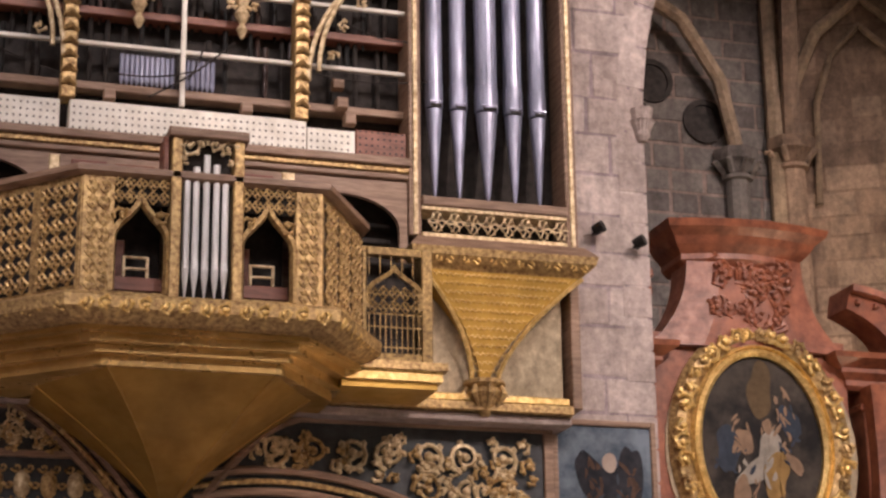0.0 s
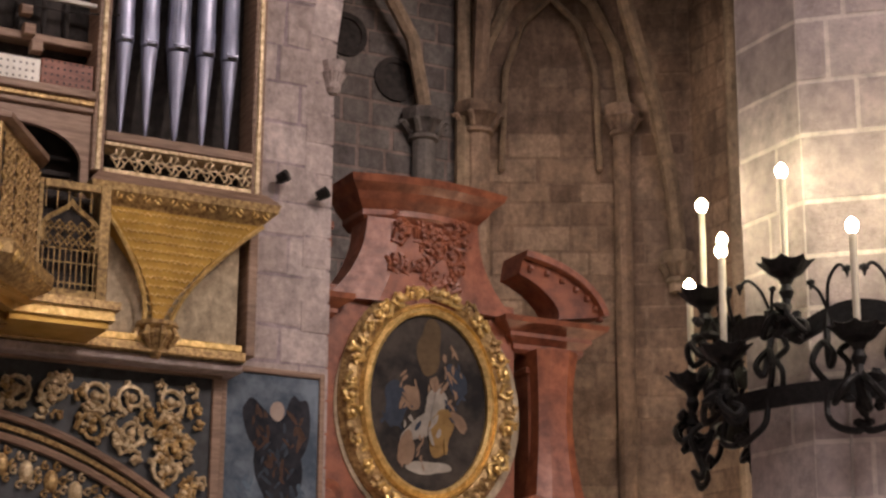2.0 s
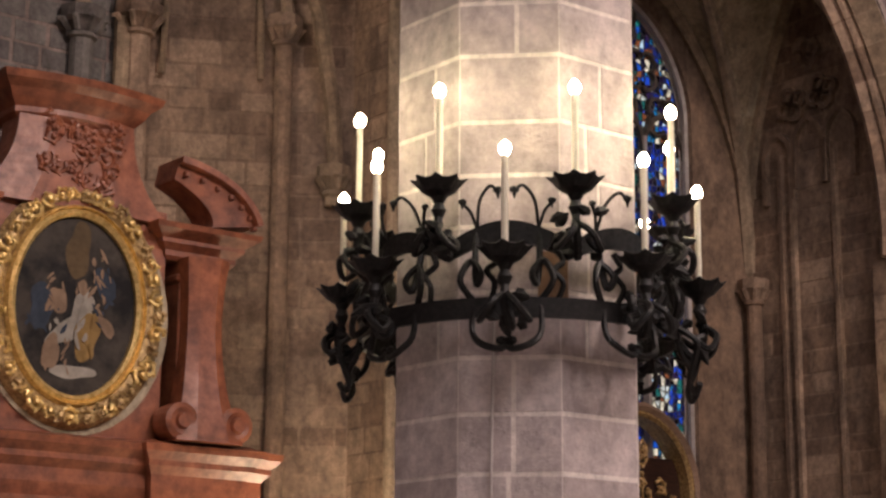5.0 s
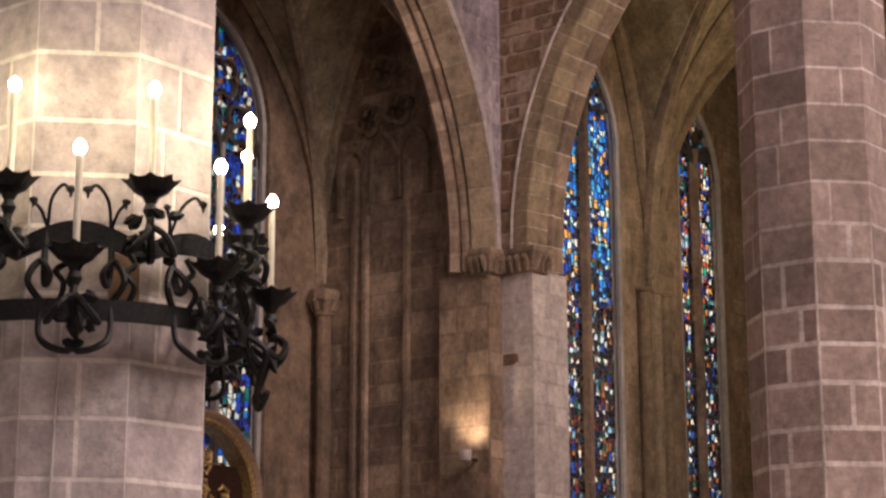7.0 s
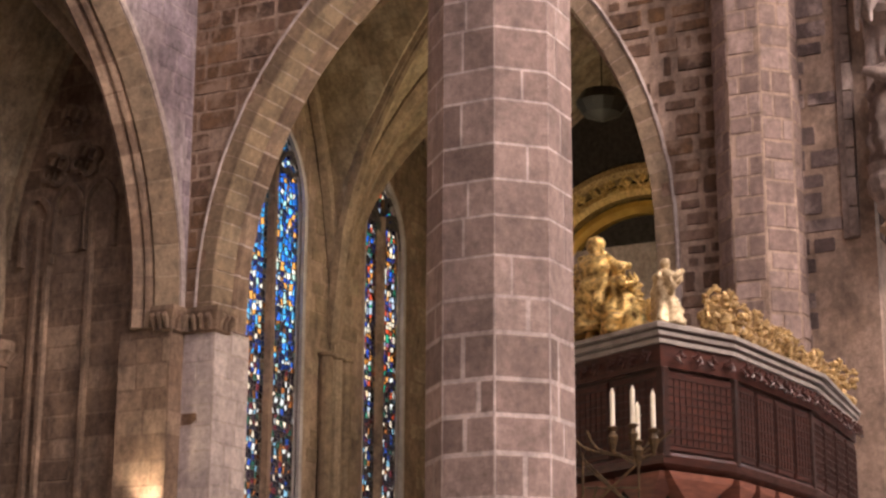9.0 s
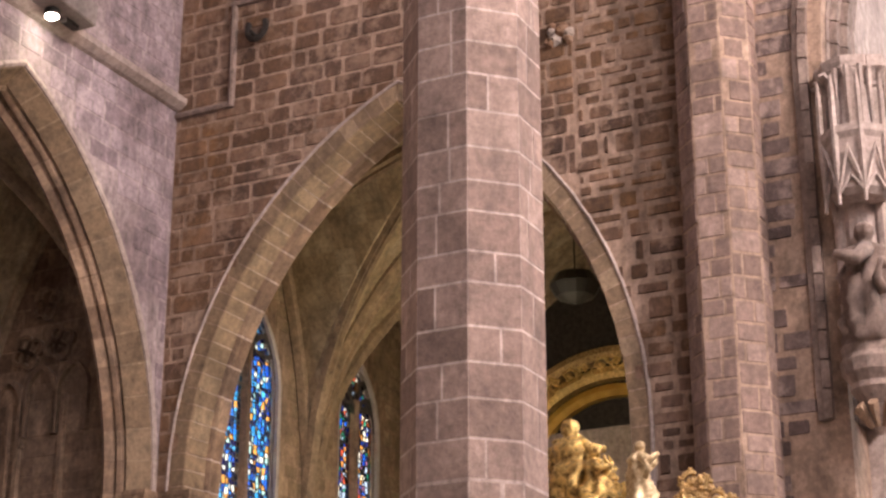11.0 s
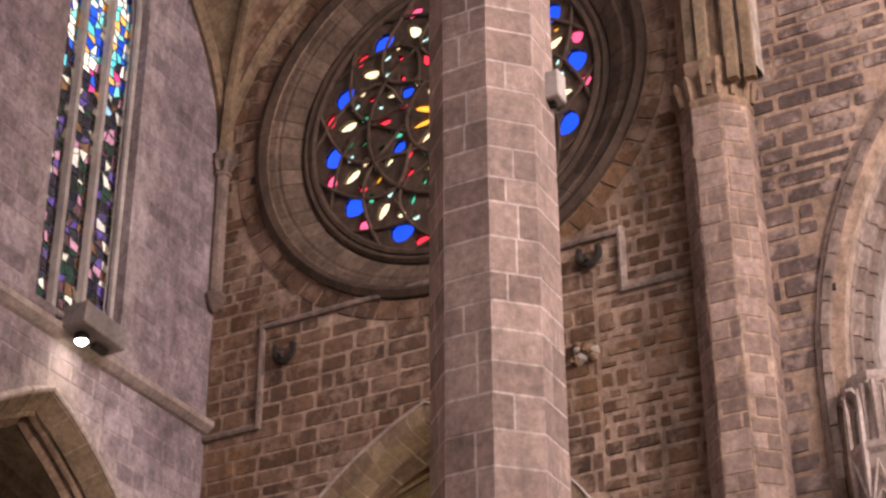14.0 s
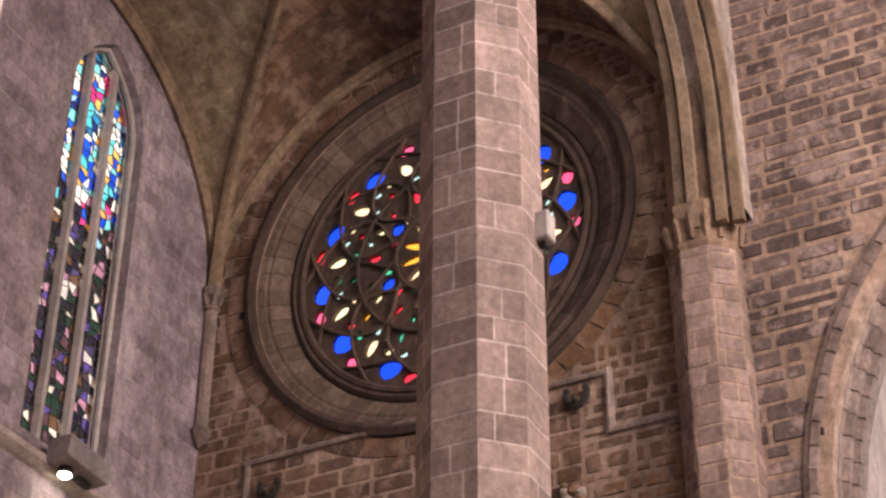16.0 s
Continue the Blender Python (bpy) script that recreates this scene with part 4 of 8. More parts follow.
# ---- windows ----
# bright hazy sky behind the glass
SKYLIGHT = glowing("bright_sky", (1.0, 0.98, 0.94), 0.75)
for place, u0, u1, v0, v1, w in ((on_east, 11.4, 18.9, 20.5, 28.1, -0.60), (on_north, 22.6, 25.5, 18.2, 29.6, -0.60), (back3, 4.0, 7.8, 3.0, 15.6, -0.42), (north_e, 1.1, 3.8, 2.4, 15.2, -0.32), (north_e, 5.9, 8.3, 2.4, 15.2, -0.32)):
    corners = [place(u0, w, v0), place(u1, w, v0), place(u1, w, v1), place(u0, w, v1)]
    tagged(mesh_part("backdrop", corners, [(0, 1, 2, 3)], SKYLIGHT), "bright white sky seen through stained glass", "sky", kind="structure")


def lancet(name, place, hole, depth, lights, glass, label, cell=0.19, tracery=0.0, seed=1, upper=None, bar=0.075, bar_mat=MULLION):
    """A tall window: stone mullions, leading and small panes; lights: how many upright divisions."""
    rng = random.Random(seed)
    win = tagged(new(name), label, "window", kind="structure")
    u0, u1, v0, v1 = hole.u0, hole.u1, hole.lo(hole.u0), max(hole.hi(u) for u in hole.us)
    nu, nv = max(2, round((u1 - u0 + 0.2) / cell)), round((v1 - v0 + 0.2) / (cell * 1.05))
    grid = [[(u0 - 0.1 + (u1 - u0 + 0.2) * (i + (rng.uniform(-0.42, 0.42) if 0 < i < nu else 0)) / nu, v0 - 0.1 + (v1 - v0 + 0.2) * (j + rng.uniform(-0.42, 0.42)) / nv) for j in range(nv + 1)] for i in range(nu + 1)]
    verts, faces, lead_v, lead_f = [], [], [], []
    for i in range(nu):
        for j in range(nv):
            q = [grid[i][j], grid[i + 1][j], grid[i + 1][j + 1], grid[i][j + 1]]
            cu, cv = sum(p[0] for p in q) / 4, sum(p[1] for p in q) / 4
            if not hole.inside(cu, cv, 0.16):
                continue
            k = len(verts)
            verts += [place(p[0], depth, p[1]) for p in q]
            faces.append((k, k + 1, k + 2, k + 3))
            for a, b in ((q[0], q[1]), (q[0], q[3])):
                s = math.hypot(b[0] - a[0], b[1] - a[1]) or 1
                nx, ny = -(b[1] - a[1]) / s * 0.008, (b[0] - a[0]) / s * 0.008
                m = len(lead_v)
                for w in (depth - 0.012, depth + 0.012):
                    lead_v += [place(a[0] + nx, w, a[1] + ny), place(b[0] + nx, w, b[1] + ny), place(b[0] - nx, w, b[1] - ny), place(a[0] - nx, w, a[1] - ny)]
                lead_f += [(m, m + 1, m + 2, m + 3), (m + 4, m + 5, m + 6, m + 7), (m, m + 1, m + 5, m + 4), (m + 2, m + 3, m + 7, m + 6)]
    if upper:
        cut = v0 + (v1 - v0) * 0.58
        top = [f for f in faces if sum(verts[i].z for i in f) / 4 > cut + rng.uniform(-0.8, 0.8)]
        rest = [f for f in faces if f not in set(top)]
        tagged(mesh_part("panes", [verts[i] for f in top for i in f], [tuple(range(4 * k, 4 * k + 4)) for k in range(len(top))], upper, win, "bright coloured panes"), kind="stuff")
        verts, faces = [verts[i] for f in rest for i in f], [tuple(range(4 * k, 4 * k + 4)) for k in range(len(rest))]
    tagged(mesh_part("panes", verts, faces, glass, win, "small irregular coloured panes"), kind="stuff")
    tagged(mesh_part("leading", lead_v, lead_f, LEAD, win), kind="stuff")
    for k in range(1, lights):
        u = u0 + (u1 - u0) * k / lights
        bm = bmesh.new()
        add_sweep(bm, [(u, v0), (u, hole.hi(u) - tracery)], [(-bar, depth - 0.08), (-bar * 0.55, depth + 0.14), (bar * 0.55, depth + 0.14), (bar, depth - 0.08)], place)
        part("mullion", bm, bar_mat, win)
    if tracery:
        w = (u1 - u0) / lights
        for k in range(lights):
            bm = bmesh.new()
            c = u0 + w * (k + 0.5)
            add_sweep(bm, arch_path(c, w / 2, v1 - tracery - 0.55, w * 0.75, v1 - tracery - 0.6, 8), [(-0.04, depth - 0.05), (-0.04, depth + 0.1), (0.06, depth + 0.1), (0.06, depth - 0.05)], place)
            part("tracery_arch", bm, LEAD, win)
        rows = ((v1 - tracery + 0.2, lights), (v1 - tracery + 0.2 + w * 0.8, lights - 1), (v1 - tracery + 0.2 + w * 1.6, max(1, lights - 2)))
        for v, n in rows:
            for k in range(n):
                c = (u0 + u1) / 2 + (k - (n - 1) / 2) * w
                if hole.inside(c, v + 0.1):
                    bm = bmesh.new()
                    for a in range(4):
                        q = a * math.pi / 2 + math.pi / 4
                        add_sweep(bm, [(c + w * 0.2 * math.cos(q) + w * 0.2 * math.cos(q - 1.9 + s * 0.38), v + w * 0.2 * math.sin(q) + w * 0.2 * math.sin(q - 1.9 + s * 0.38)) for s in range(11)], [(-0.03, depth - 0.05), (-0.03, depth + 0.08), (0.04, depth + 0.08), (0.04, depth - 0.05)], place)
                    part("quatrefoil", bm, LEAD, win)
    bm = bmesh.new()
    h = (u1 - u0) / 2
    for off, dep in ((0.0, depth + 0.04), (-0.0, depth + 0.2)):
        path = [(u0, v0)] + [(u, hole.hi(u)) for u in hole.us] + [(u1, v0)]
        add_sweep(bm, path, [(0.02, dep - 0.1), (0.02, dep), (-0.09, dep - 0.02), (-0.09, dep - 0.1)], place)
    part("window_frame", bm, MULLION, win)
    return win


lancet("window_1", on_north, NWIN, -0.42, 3, PALE_GLASS, "tall three-light stained glass window with pale mullions", 0.20, 0.0, 3, BRIGHT_GLASS, 0.10)
lancet("window_2", back3, arch_hole(5.9, 1.75, 12.6, 2.6, 3.2), -0.3, 3, BLUE_GLASS, "tall blue stained glass window with traceried head", 0.125, 2.6, 4)
lancet("window_3", north_e, W1, -0.2, 2, SPECK_GLASS, "tall two-light stained glass window, mostly blue", 0.115, 1.0, 5, SKY_GLASS, 0.13, CHAPEL_STONE)
lancet("window_4", north_e, W2, -0.2, 2, SPECK_GLASS, "tall two-light stained glass window with many warm panes", 0.115, 1.0, 6, WARM_GLASS, 0.13, CHAPEL_STONE)

# rose window: pierced stone plate, a pane in each opening
GLASS = {k: stained(k + "_glass", [c, tuple(min(1, v * 1.15) for v in c)], 1.0) for k, c in dict(
    royal_blue=(0.01, 0.06, 0.80), ruby=(0.80, 0.03, 0.06), rose_pink=(1.0, 0.10, 0.24), cream=(1.0, 0.78, 0.48), amber=(1.0, 0.44, 0.05), sea_green=(0.06, 0.42, 0.26), pale_blue=(0.42, 0.66, 0.66), deep_green=(0.02, 0.14, 0.06)).items()}
rose = tagged(new("window_5"), "great round rose window with curving tracery and jewel-coloured glass", "window", kind="structure")


def drop(r, a, long, wide, tilt=0.0, n=10):
    """The outline of one leaf-shaped opening at polar (r, a), its length turned by tilt from the radius."""
    cu, cv, q, long, wide = ROSE_S * r * math.cos(a), ROSE_S * r * math.sin(a), a + tilt, ROSE_S * long * 1.08, ROSE_S * wide * 1.12
    pts = []
    for k in range(n):
        s = 2 * math.pi * k / n
        x, y = long / 2 * math.cos(s), wide / 2 * math.sin(s) * (1 - 0.28 * math.cos(s))
        pts.append((ROSE_Y - (cu + x * math.cos(q) - y * math.sin(q)), ROSE_Z + cv + x * math.sin(q) + y * math.cos(q)))
    return pts


class Openings(list):
    """Keeps only outlines that stay clear of those already there."""
    def append(self, item):
        pts = item[0]
        c = (sum(p[0] for p in pts) / len(pts), sum(p[1] for p in pts) / len(pts))
        for other, _ in self:
            if min(math.hypot(p[0] - q[0], p[1] - q[1]) for p in pts for q in other) < 0.035:
                return
            d = (sum(p[0] for p in other) / len(other), sum(p[1] for p in other) / len(other))
            if math.hypot(c[0] - d[0], c[1] - d[1]) < 0.1:
                return
        list.append(self, item)


openings = Openings()
rr = random.Random(11)
for k in range(12):
    a = 2 * math.pi * k / 12 + 0.12
    openings.append((drop(0.66, a, 0.52, 0.17), ("amber", "cream", "amber")[k % 3]))
    openings.append((drop(0.22, a, 0.12, 0.09), "ruby"))
for k in range(6):
    a = 2 * math.pi * k / 6 + 0.38
    openings.append((drop(1.28, a, 0.30, 0.26), "royal_blue"))
    openings.append((drop(1.16, a + 0.26, 0.30, 0.13, 0.7), "ruby"))
    openings.append((drop(1.24, a - 0.25, 0.28, 0.13, -0.7), rr.choice(("cream", "sea_green"))))
    openings.append((drop(1.60, a + 0.12, 0.24, 0.14, 0.5), "cream"))
    openings.append((drop(1.60, a - 0.13, 0.20, 0.13, -0.5), rr.choice(("ruby", "amber", "deep_green"))))
    openings.append((drop(1.55, a + 0.52, 0.34, 0.16, 0.1), rr.choice(("sea_green", "deep_green", "ruby"))))
    openings.append((drop(1.02, a + 0.52, 0.16, 0.10, 0.1), "deep_green"))
for k in range(12):
    a = 2 * math.pi * k / 12 + 0.1
    openings.append((drop(2.70, a, 0.40, 0.48, 0.1), "royal_blue"))
    openings.append((drop(2.84, a + 0.195, 0.25, 0.32, 0.1), rr.choice(("rose_pink", "ruby"))))
    openings.append((drop(2.84, a - 0.195, 0.25, 0.30, -0.1), rr.choice(("rose_pink", "ruby", "rose_pink"))))
    openings.append((drop(2.40, a + 0.26, 0.40, 0.22, 0.25), "cream"))
    openings.append((drop(2.03, a + 0.20, 0.22, 0.16, 0.9), rr.choice(("cream", "sea_green", "pale_blue"))))
    openings.append((drop(2.33, a + 0.07, 0.22, 0.15, 1.2), rr.choice(("sea_green", "pale_blue"))))
    openings.append((drop(2.33, a - 0.08, 0.22, 0.15, -1.2), rr.choice(("cream", "pale_blue", "ruby", "deep_green"))))
    openings.append((drop(2.00, a - 0.03, 0.24, 0.12, 0.3), rr.choice(("ruby", "sea_green", "amber", "deep_green"))))
    openings.append((drop(2.66, a + 0.262, 0.14, 0.12, 0.0), rr.choice(("pale_blue", "sea_green"))))
for k in range(260):
    r = math.sqrt(rr.uniform(1.0, 7.6))
    item = drop(r, rr.uniform(0, 6.28), rr.uniform(0.12, 0.22), rr.uniform(0.09, 0.14), rr.uniform(-1.5, 1.5))
    if min(math.hypot(p[0] - q[0], p[1] - q[1]) for p in item for other, _ in openings for q in other) < 0.075:
        continue
    openings.append((item, rr.choice(("cream", "sea_green", "ruby", "amber", "pale_blue", "deep_green", "cream", "pale_blue"))))
bm = bmesh.new()
loops = [[(ROSE_Y + 3.38 * ROSE_S * math.cos(2 * math.pi * k / 72), ROSE_Z + 3.38 * ROSE_S * math.sin(2 * math.pi * k / 72)) for k in range(72)]] + [o for o, c in openings]
edges = []
for lp in loops:
    vs = [bm.verts.new(on_east(u, -0.42, v)) for u, v in lp]
    edges += [bm.edges.new((vs[k], vs[(k + 1) % len(vs)])) for k in range(len(vs))]
bmesh.ops.triangle_fill(bm, use_beauty=True, edges=edges)
ext = bmesh.ops.extrude_face_region(bm, geom=bm.faces[:])
bmesh.ops.translate(bm, vec=(0.12, 0, 0), verts=[g for g in ext["geom"] if isinstance(g, bmesh.types.BMVert)])
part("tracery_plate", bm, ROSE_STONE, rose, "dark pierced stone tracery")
for o, c in openings:
    mesh_part("pane", [on_east(u, -0.48, v) for u, v in o], [tuple(range(len(o)))], GLASS[c], rose)
for k in range(12):
    bm = bmesh.new()
    for sgn, ph in ((1, 0.0), (-1, 0.26)):
        pts = []
        for s in range(15):
            r = ROSE_S * (0.95 + 2.2 * s / 14)
            a = 2 * math.pi * k / 12 + ph + sgn * 0.36 * math.sin(s / 14 * math.pi * 1.3)
            pts.append(on_east(ROSE_Y - r * math.cos(a), -0.36, ROSE_Z + r * math.sin(a)))
        add_tube(bm, pts, 0.042, 6)
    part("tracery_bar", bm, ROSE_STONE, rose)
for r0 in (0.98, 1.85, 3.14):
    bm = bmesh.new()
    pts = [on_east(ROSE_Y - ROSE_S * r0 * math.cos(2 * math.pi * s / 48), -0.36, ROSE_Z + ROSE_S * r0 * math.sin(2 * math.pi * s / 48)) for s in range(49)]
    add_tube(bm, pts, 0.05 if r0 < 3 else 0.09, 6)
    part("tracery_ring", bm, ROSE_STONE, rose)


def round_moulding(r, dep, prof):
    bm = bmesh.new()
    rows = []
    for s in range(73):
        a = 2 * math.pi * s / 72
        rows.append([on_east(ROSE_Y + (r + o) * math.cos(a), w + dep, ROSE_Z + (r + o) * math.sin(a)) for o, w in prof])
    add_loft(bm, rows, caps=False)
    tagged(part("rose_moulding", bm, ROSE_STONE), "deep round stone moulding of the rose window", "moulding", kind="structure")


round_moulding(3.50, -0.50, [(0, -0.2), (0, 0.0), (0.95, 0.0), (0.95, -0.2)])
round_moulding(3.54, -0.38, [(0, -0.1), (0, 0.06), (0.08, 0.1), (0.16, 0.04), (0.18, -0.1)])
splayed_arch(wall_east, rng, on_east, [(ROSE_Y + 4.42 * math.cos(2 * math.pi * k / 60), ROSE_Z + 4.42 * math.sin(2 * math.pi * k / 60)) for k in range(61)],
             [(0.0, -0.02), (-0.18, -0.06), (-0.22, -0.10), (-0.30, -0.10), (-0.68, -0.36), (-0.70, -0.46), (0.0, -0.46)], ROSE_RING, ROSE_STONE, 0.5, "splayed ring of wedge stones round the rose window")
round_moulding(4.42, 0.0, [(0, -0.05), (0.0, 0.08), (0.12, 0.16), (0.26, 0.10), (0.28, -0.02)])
voussoirs(wall_east, rng, on_east, [(ROSE_Y + 4.72 * math.cos(-2 * math.pi * k / 60), ROSE_Z + 4.72 * math.sin(-2 * math.pi * k / 60)) for k in range(61)], -0.42, -0.02, 0.03, -0.03, BLOCK_E, 0.4)


# ---- the organ in its bay of the north wall ----
YO = 20.2  # its front


def scroll(bm, place, u, v, size, turns, flip, r, depth=0.05, leaves=True):
    """One carved spiral of foliage in relief."""
    pts, rad = [], []
    n = 16
    for k in range(n + 1):
        s = k / n
        a = flip * turns * 2 * math.pi * s + v * 3
        q = size * (1 - 0.85 * s)
        pts.append(place(u + q * math.cos(a), depth + 0.02 * math.sin(k), v + q * math.sin(a)))
        rad.append(r * (1.0 - 0.4 * s))
    add_tube(bm, pts, rad, 5)
    if leaves:
        for k in range(1, n, 3):
            p, q = pts[k], pts[k + 1]
            out = (p - place(u, depth, v)).normalized() * size * 0.42
            side = (q - p).normalized() * size * 0.2
            add_tube(bm, [p, p + out * 0.6 + side, p + out + side * 2], [r * 0.8, r * 1.3, r * 0.25], 5)
        c = place(u, depth + 0.02, v)
        bmesh.ops.create_icosphere(bm, subdivisions=1, radius=r * 1.7, matrix=Matrix.Translation(c))


def carved_band(name, place, u0, u1, v0, v1, mat, parent, label, seed, r=0.012, dep=0.03):
    """A band of carved leaf relief."""
    rg = random.Random(seed)
    bm = bmesh.new()
    h = v1 - v0
    n = max(1, round((u1 - u0) / (h * 1.1)))
    for k in range(n):
        u = u0 + (u1 - u0) * (k + 0.5) / n
        scroll(bm, place, u, (v0 + v1) / 2, h * 0.42, 1.1, 1 if k % 2 else -1, r * rg.uniform(0.9, 1.2), dep)
    return part(name, bm, mat, parent, label)


def plank(name, place, u0, u1, v0, v1, w0, w1, mat, parent, label="", bevel=0.0):
    """A squared board from depth w0 to w1, its front edges eased."""
    e = bevel or min(0.012, (u1 - u0) / 5, (v1 - v0) / 5)
    rings = [[place(u, w, v) for u, v in ((u0 + x, v0 + x), (u1 - x, v0 + x), (u1 - x, v1 - x), (u0 + x, v1 - x))] for w, x in ((w0, 0), (w1 - e, 0), (w1, e))]
    bm = bmesh.new()
    add_loft(bm, rings)
    return part(name, bm, mat, parent, label)


def on_organ(u, w, v):
    return Vector((u, YO - w, v))


organ = thing("pipe_organ", "gilded gothic pipe organ with tin pipes on the aisle wall", "organ")
# the black back stands for the unlit depth of the case
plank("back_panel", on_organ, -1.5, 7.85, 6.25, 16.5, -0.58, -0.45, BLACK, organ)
plank("side_panel", on_organ, 7.78, 7.90, 6.25, 16.5, -0.58, 0.0, BROWN_WOOD, organ)
plank("base_cornice", on_organ, -1.5, 7.75, 6.15, 6.26, -0.5, 0.10, OLD_GOLD, organ, "gilded base moulding")
plank("base_cornice", on_organ, -1.5, 7.72, 6.27, 6.36, -0.5, 0.04, GOLD, organ)
plank("base_cornice", on_organ, -1.5, 7.75, 6.04, 6.14, -0.5, 0.0, PLAIN_STONE, organ)
# tower of five large pipes
for x in (5.82, 7.82):
    plank("tower_post", on_organ, x - 0.075, x + 0.075, 8.25, 16.5, -0.4, 0.06, BROWN_WOOD, organ)
    plank("tower_post", on_organ, x - 0.03, x + 0.03, 8.25, 16.5, 0.064, 0.09, PALE_GOLD, organ, "gilt fillet")
for x, wdt, tip in ((6.12, 0.105, 8.80), (6.435, 0.105, 8.80), (6.80, 0.14, 8.80), (7.15, 0.115, 8.80), (7.47, 0.105, 8.80)):
    pipe = new("pipe")
    pipe.parent = organ
    bm = bmesh.new()
    m = Matrix.Translation((x, YO + 0.12, 0))
    add_lathe(bm, [(wdt, 10.30), (wdt, 16.4)], 18, m)
    part("pipe_body", bm, TIN, pipe)
    bm = bmesh.new()
    add_lathe(bm, [(0.012, tip), (wdt * 0.25, tip + 0.08), (wdt * 0.98, 9.94)], 18, m)
    part("pipe_foot", bm, TIN, pipe)
    bm = bmesh.new()
    add_lathe(bm, [(wdt * 0.97, 9.96), (wdt * 1.06, 9.98), (wdt * 1.06, 10.27), (wdt, 10.30)], 18, m)
    add_box(bm, (x, YO + 0.12 - wdt, 10.02), (wdt * 1.5, 0.03, 0.02))
    part("pipe_mouth", bm, TIN, pipe)
    # black strip as the shade inside the mouth
    bm = bmesh.new()
    add_box(bm, (x, YO + 0.12 - wdt * 1.06, 9.97), (wdt * 1.2, 0.012, 0.035))
    part("mouth_slit", bm, BLACK, pipe)
# tower foot: pierced panel, ledge, gilt cornice, bracket
plank("panel_frame", on_organ, 5.9, 7.75, 8.63, 8.75, -0.3, 0.1, BROWN_WOOD, organ)
plank("panel_frame", on_organ, 5.9, 7.75, 8.58, 8.63, -0.3, 0.07, PALE_GOLD, organ)
plank("panel_frame", on_organ, 5.9, 7.75, 8.24, 8.30, -0.3, 0.07, PALE_GOLD, organ)
bm = bmesh.new()
for k in range(8):
    u, s = 5.98 + 0.225 * (k + 0.5), 0.105
    for j in range(6):
        a = j * math.pi / 3
        add_tube(bm, [on_organ(u, 0.05, 8.44), on_organ(u + s * 0.6 * math.cos(a + 0.3), 0.06, 8.44 + s * 0.7 * math.sin(a + 0.3)), on_organ(u + s * math.cos(a), 0.05, 8.44 + s * 1.25 * math.sin(a))], 0.010, 4)
    add_tube(bm, [on_organ(u - 0.112, 0.05, 8.44), on_organ(u, 0.05, 8.575), on_organ(u + 0.112, 0.05, 8.44), on_organ(u, 0.05, 8.305), on_organ(u - 0.112, 0.05, 8.44)], 0.010, 4)
part("pierced_panel", bm, PALE_GOLD, organ, "pierced gilt tracery panel")


def stepped(name, mat, pts, parent, label=""):
    """Mitred moulding round three sides of a projecting block: pts are (half width, reach, z)."""
    bm = bmesh.new()
    add_loft(bm, [[on_organ(6.85 - a, -0.4, z), on_organ(6.85 - a, w, z), on_organ(6.85 + a, w, z), on_organ(6.85 + a, -0.4, z)] for a, w, z in pts])
    return part(name, bm, mat, parent, label)


stepped("ledge", BROWN_WOOD, [(0.97, 0.10, 8.24), (1.05, 0.22, 8.20), (1.16, 0.36, 8.07), (1.18, 0.38, 8.04)], organ, "sloping purple-brown ledge")
stepped("cornice", OLD_GOLD, [(1.17, 0.38, 8.04), (1.15, 0.36, 7.95), (1.02, 0.22, 7.83), (0.97, 0.20, 7.80)], organ, "gilded carved cornice")
carved_band("cornice_carving", lambda u, w, v: on_organ(u, w + 0.27, v), 5.75, 7.95, 7.85, 8.0, GOLD, organ, "", 3, 0.014, 0.04)
bm = bmesh.new()
rings = []
for s in range(9):
    q = s / 8
    hw = 0.90 * (1 - q) ** 1.7 + 0.16
    z = 7.80 - 1.32 * q
    w = 0.20 * (1 - q) ** 1.3 + 0.02
    rings.append([on_organ(6.85 - hw - 0.16 * q * 0.3, -0.1, z), on_organ(6.85 - hw * 0.93 - 0.1 * q, w, z), on_organ(6.85 + hw * 0.93 - 0.3 * q, w, z), on_organ(6.85 + hw - 0.3 * q, -0.1, z)])
add_loft(bm, rings)
part("bracket", bm, DULL_GOLD, organ, "concave gilded bracket with a scale pattern")
bm = bmesh.new()
for s in range(12):
    q = (s + 0.5) / 13
    hw = (0.90 * (1 - q) ** 1.7 + 0.16) * 0.86
    z, w = 7.80 - 1.32 * q, 0.20 * (1 - q) ** 1.3 + 0.03
    n = max(2, int(hw * 2 / 0.07))
    for k in range(n):
        u = 6.85 - 0.2 * q + (k + 0.5 - n / 2) * 2 * hw / n
        add_tube(bm, [on_organ(u - 0.03, w, z + 0.02), on_organ(u, w + 0.012, z - 0.025), on_organ(u + 0.03, w, z + 0.02)], 0.008, 4)
tagged(part("scales", bm, GOLD, organ), kind="stuff")
for sg in (-1, 1):
    bm = bmesh.new()
    pts = []
    for s in range(9):
        q = s / 8
        hw = 0.90 * (1 - q) ** 1.7 + 0.16
        pts.append(on_organ(6.85 + sg * hw * 0.95 - 0.2 * q, 0.20 * (1 - q) ** 1.3 + 0.03, 7.80 - 1.32 * q))
    add_tube(bm, pts, 0.03, 6)
    part("bracket_rib", bm, GOLD, organ)
bm = bmesh.new()
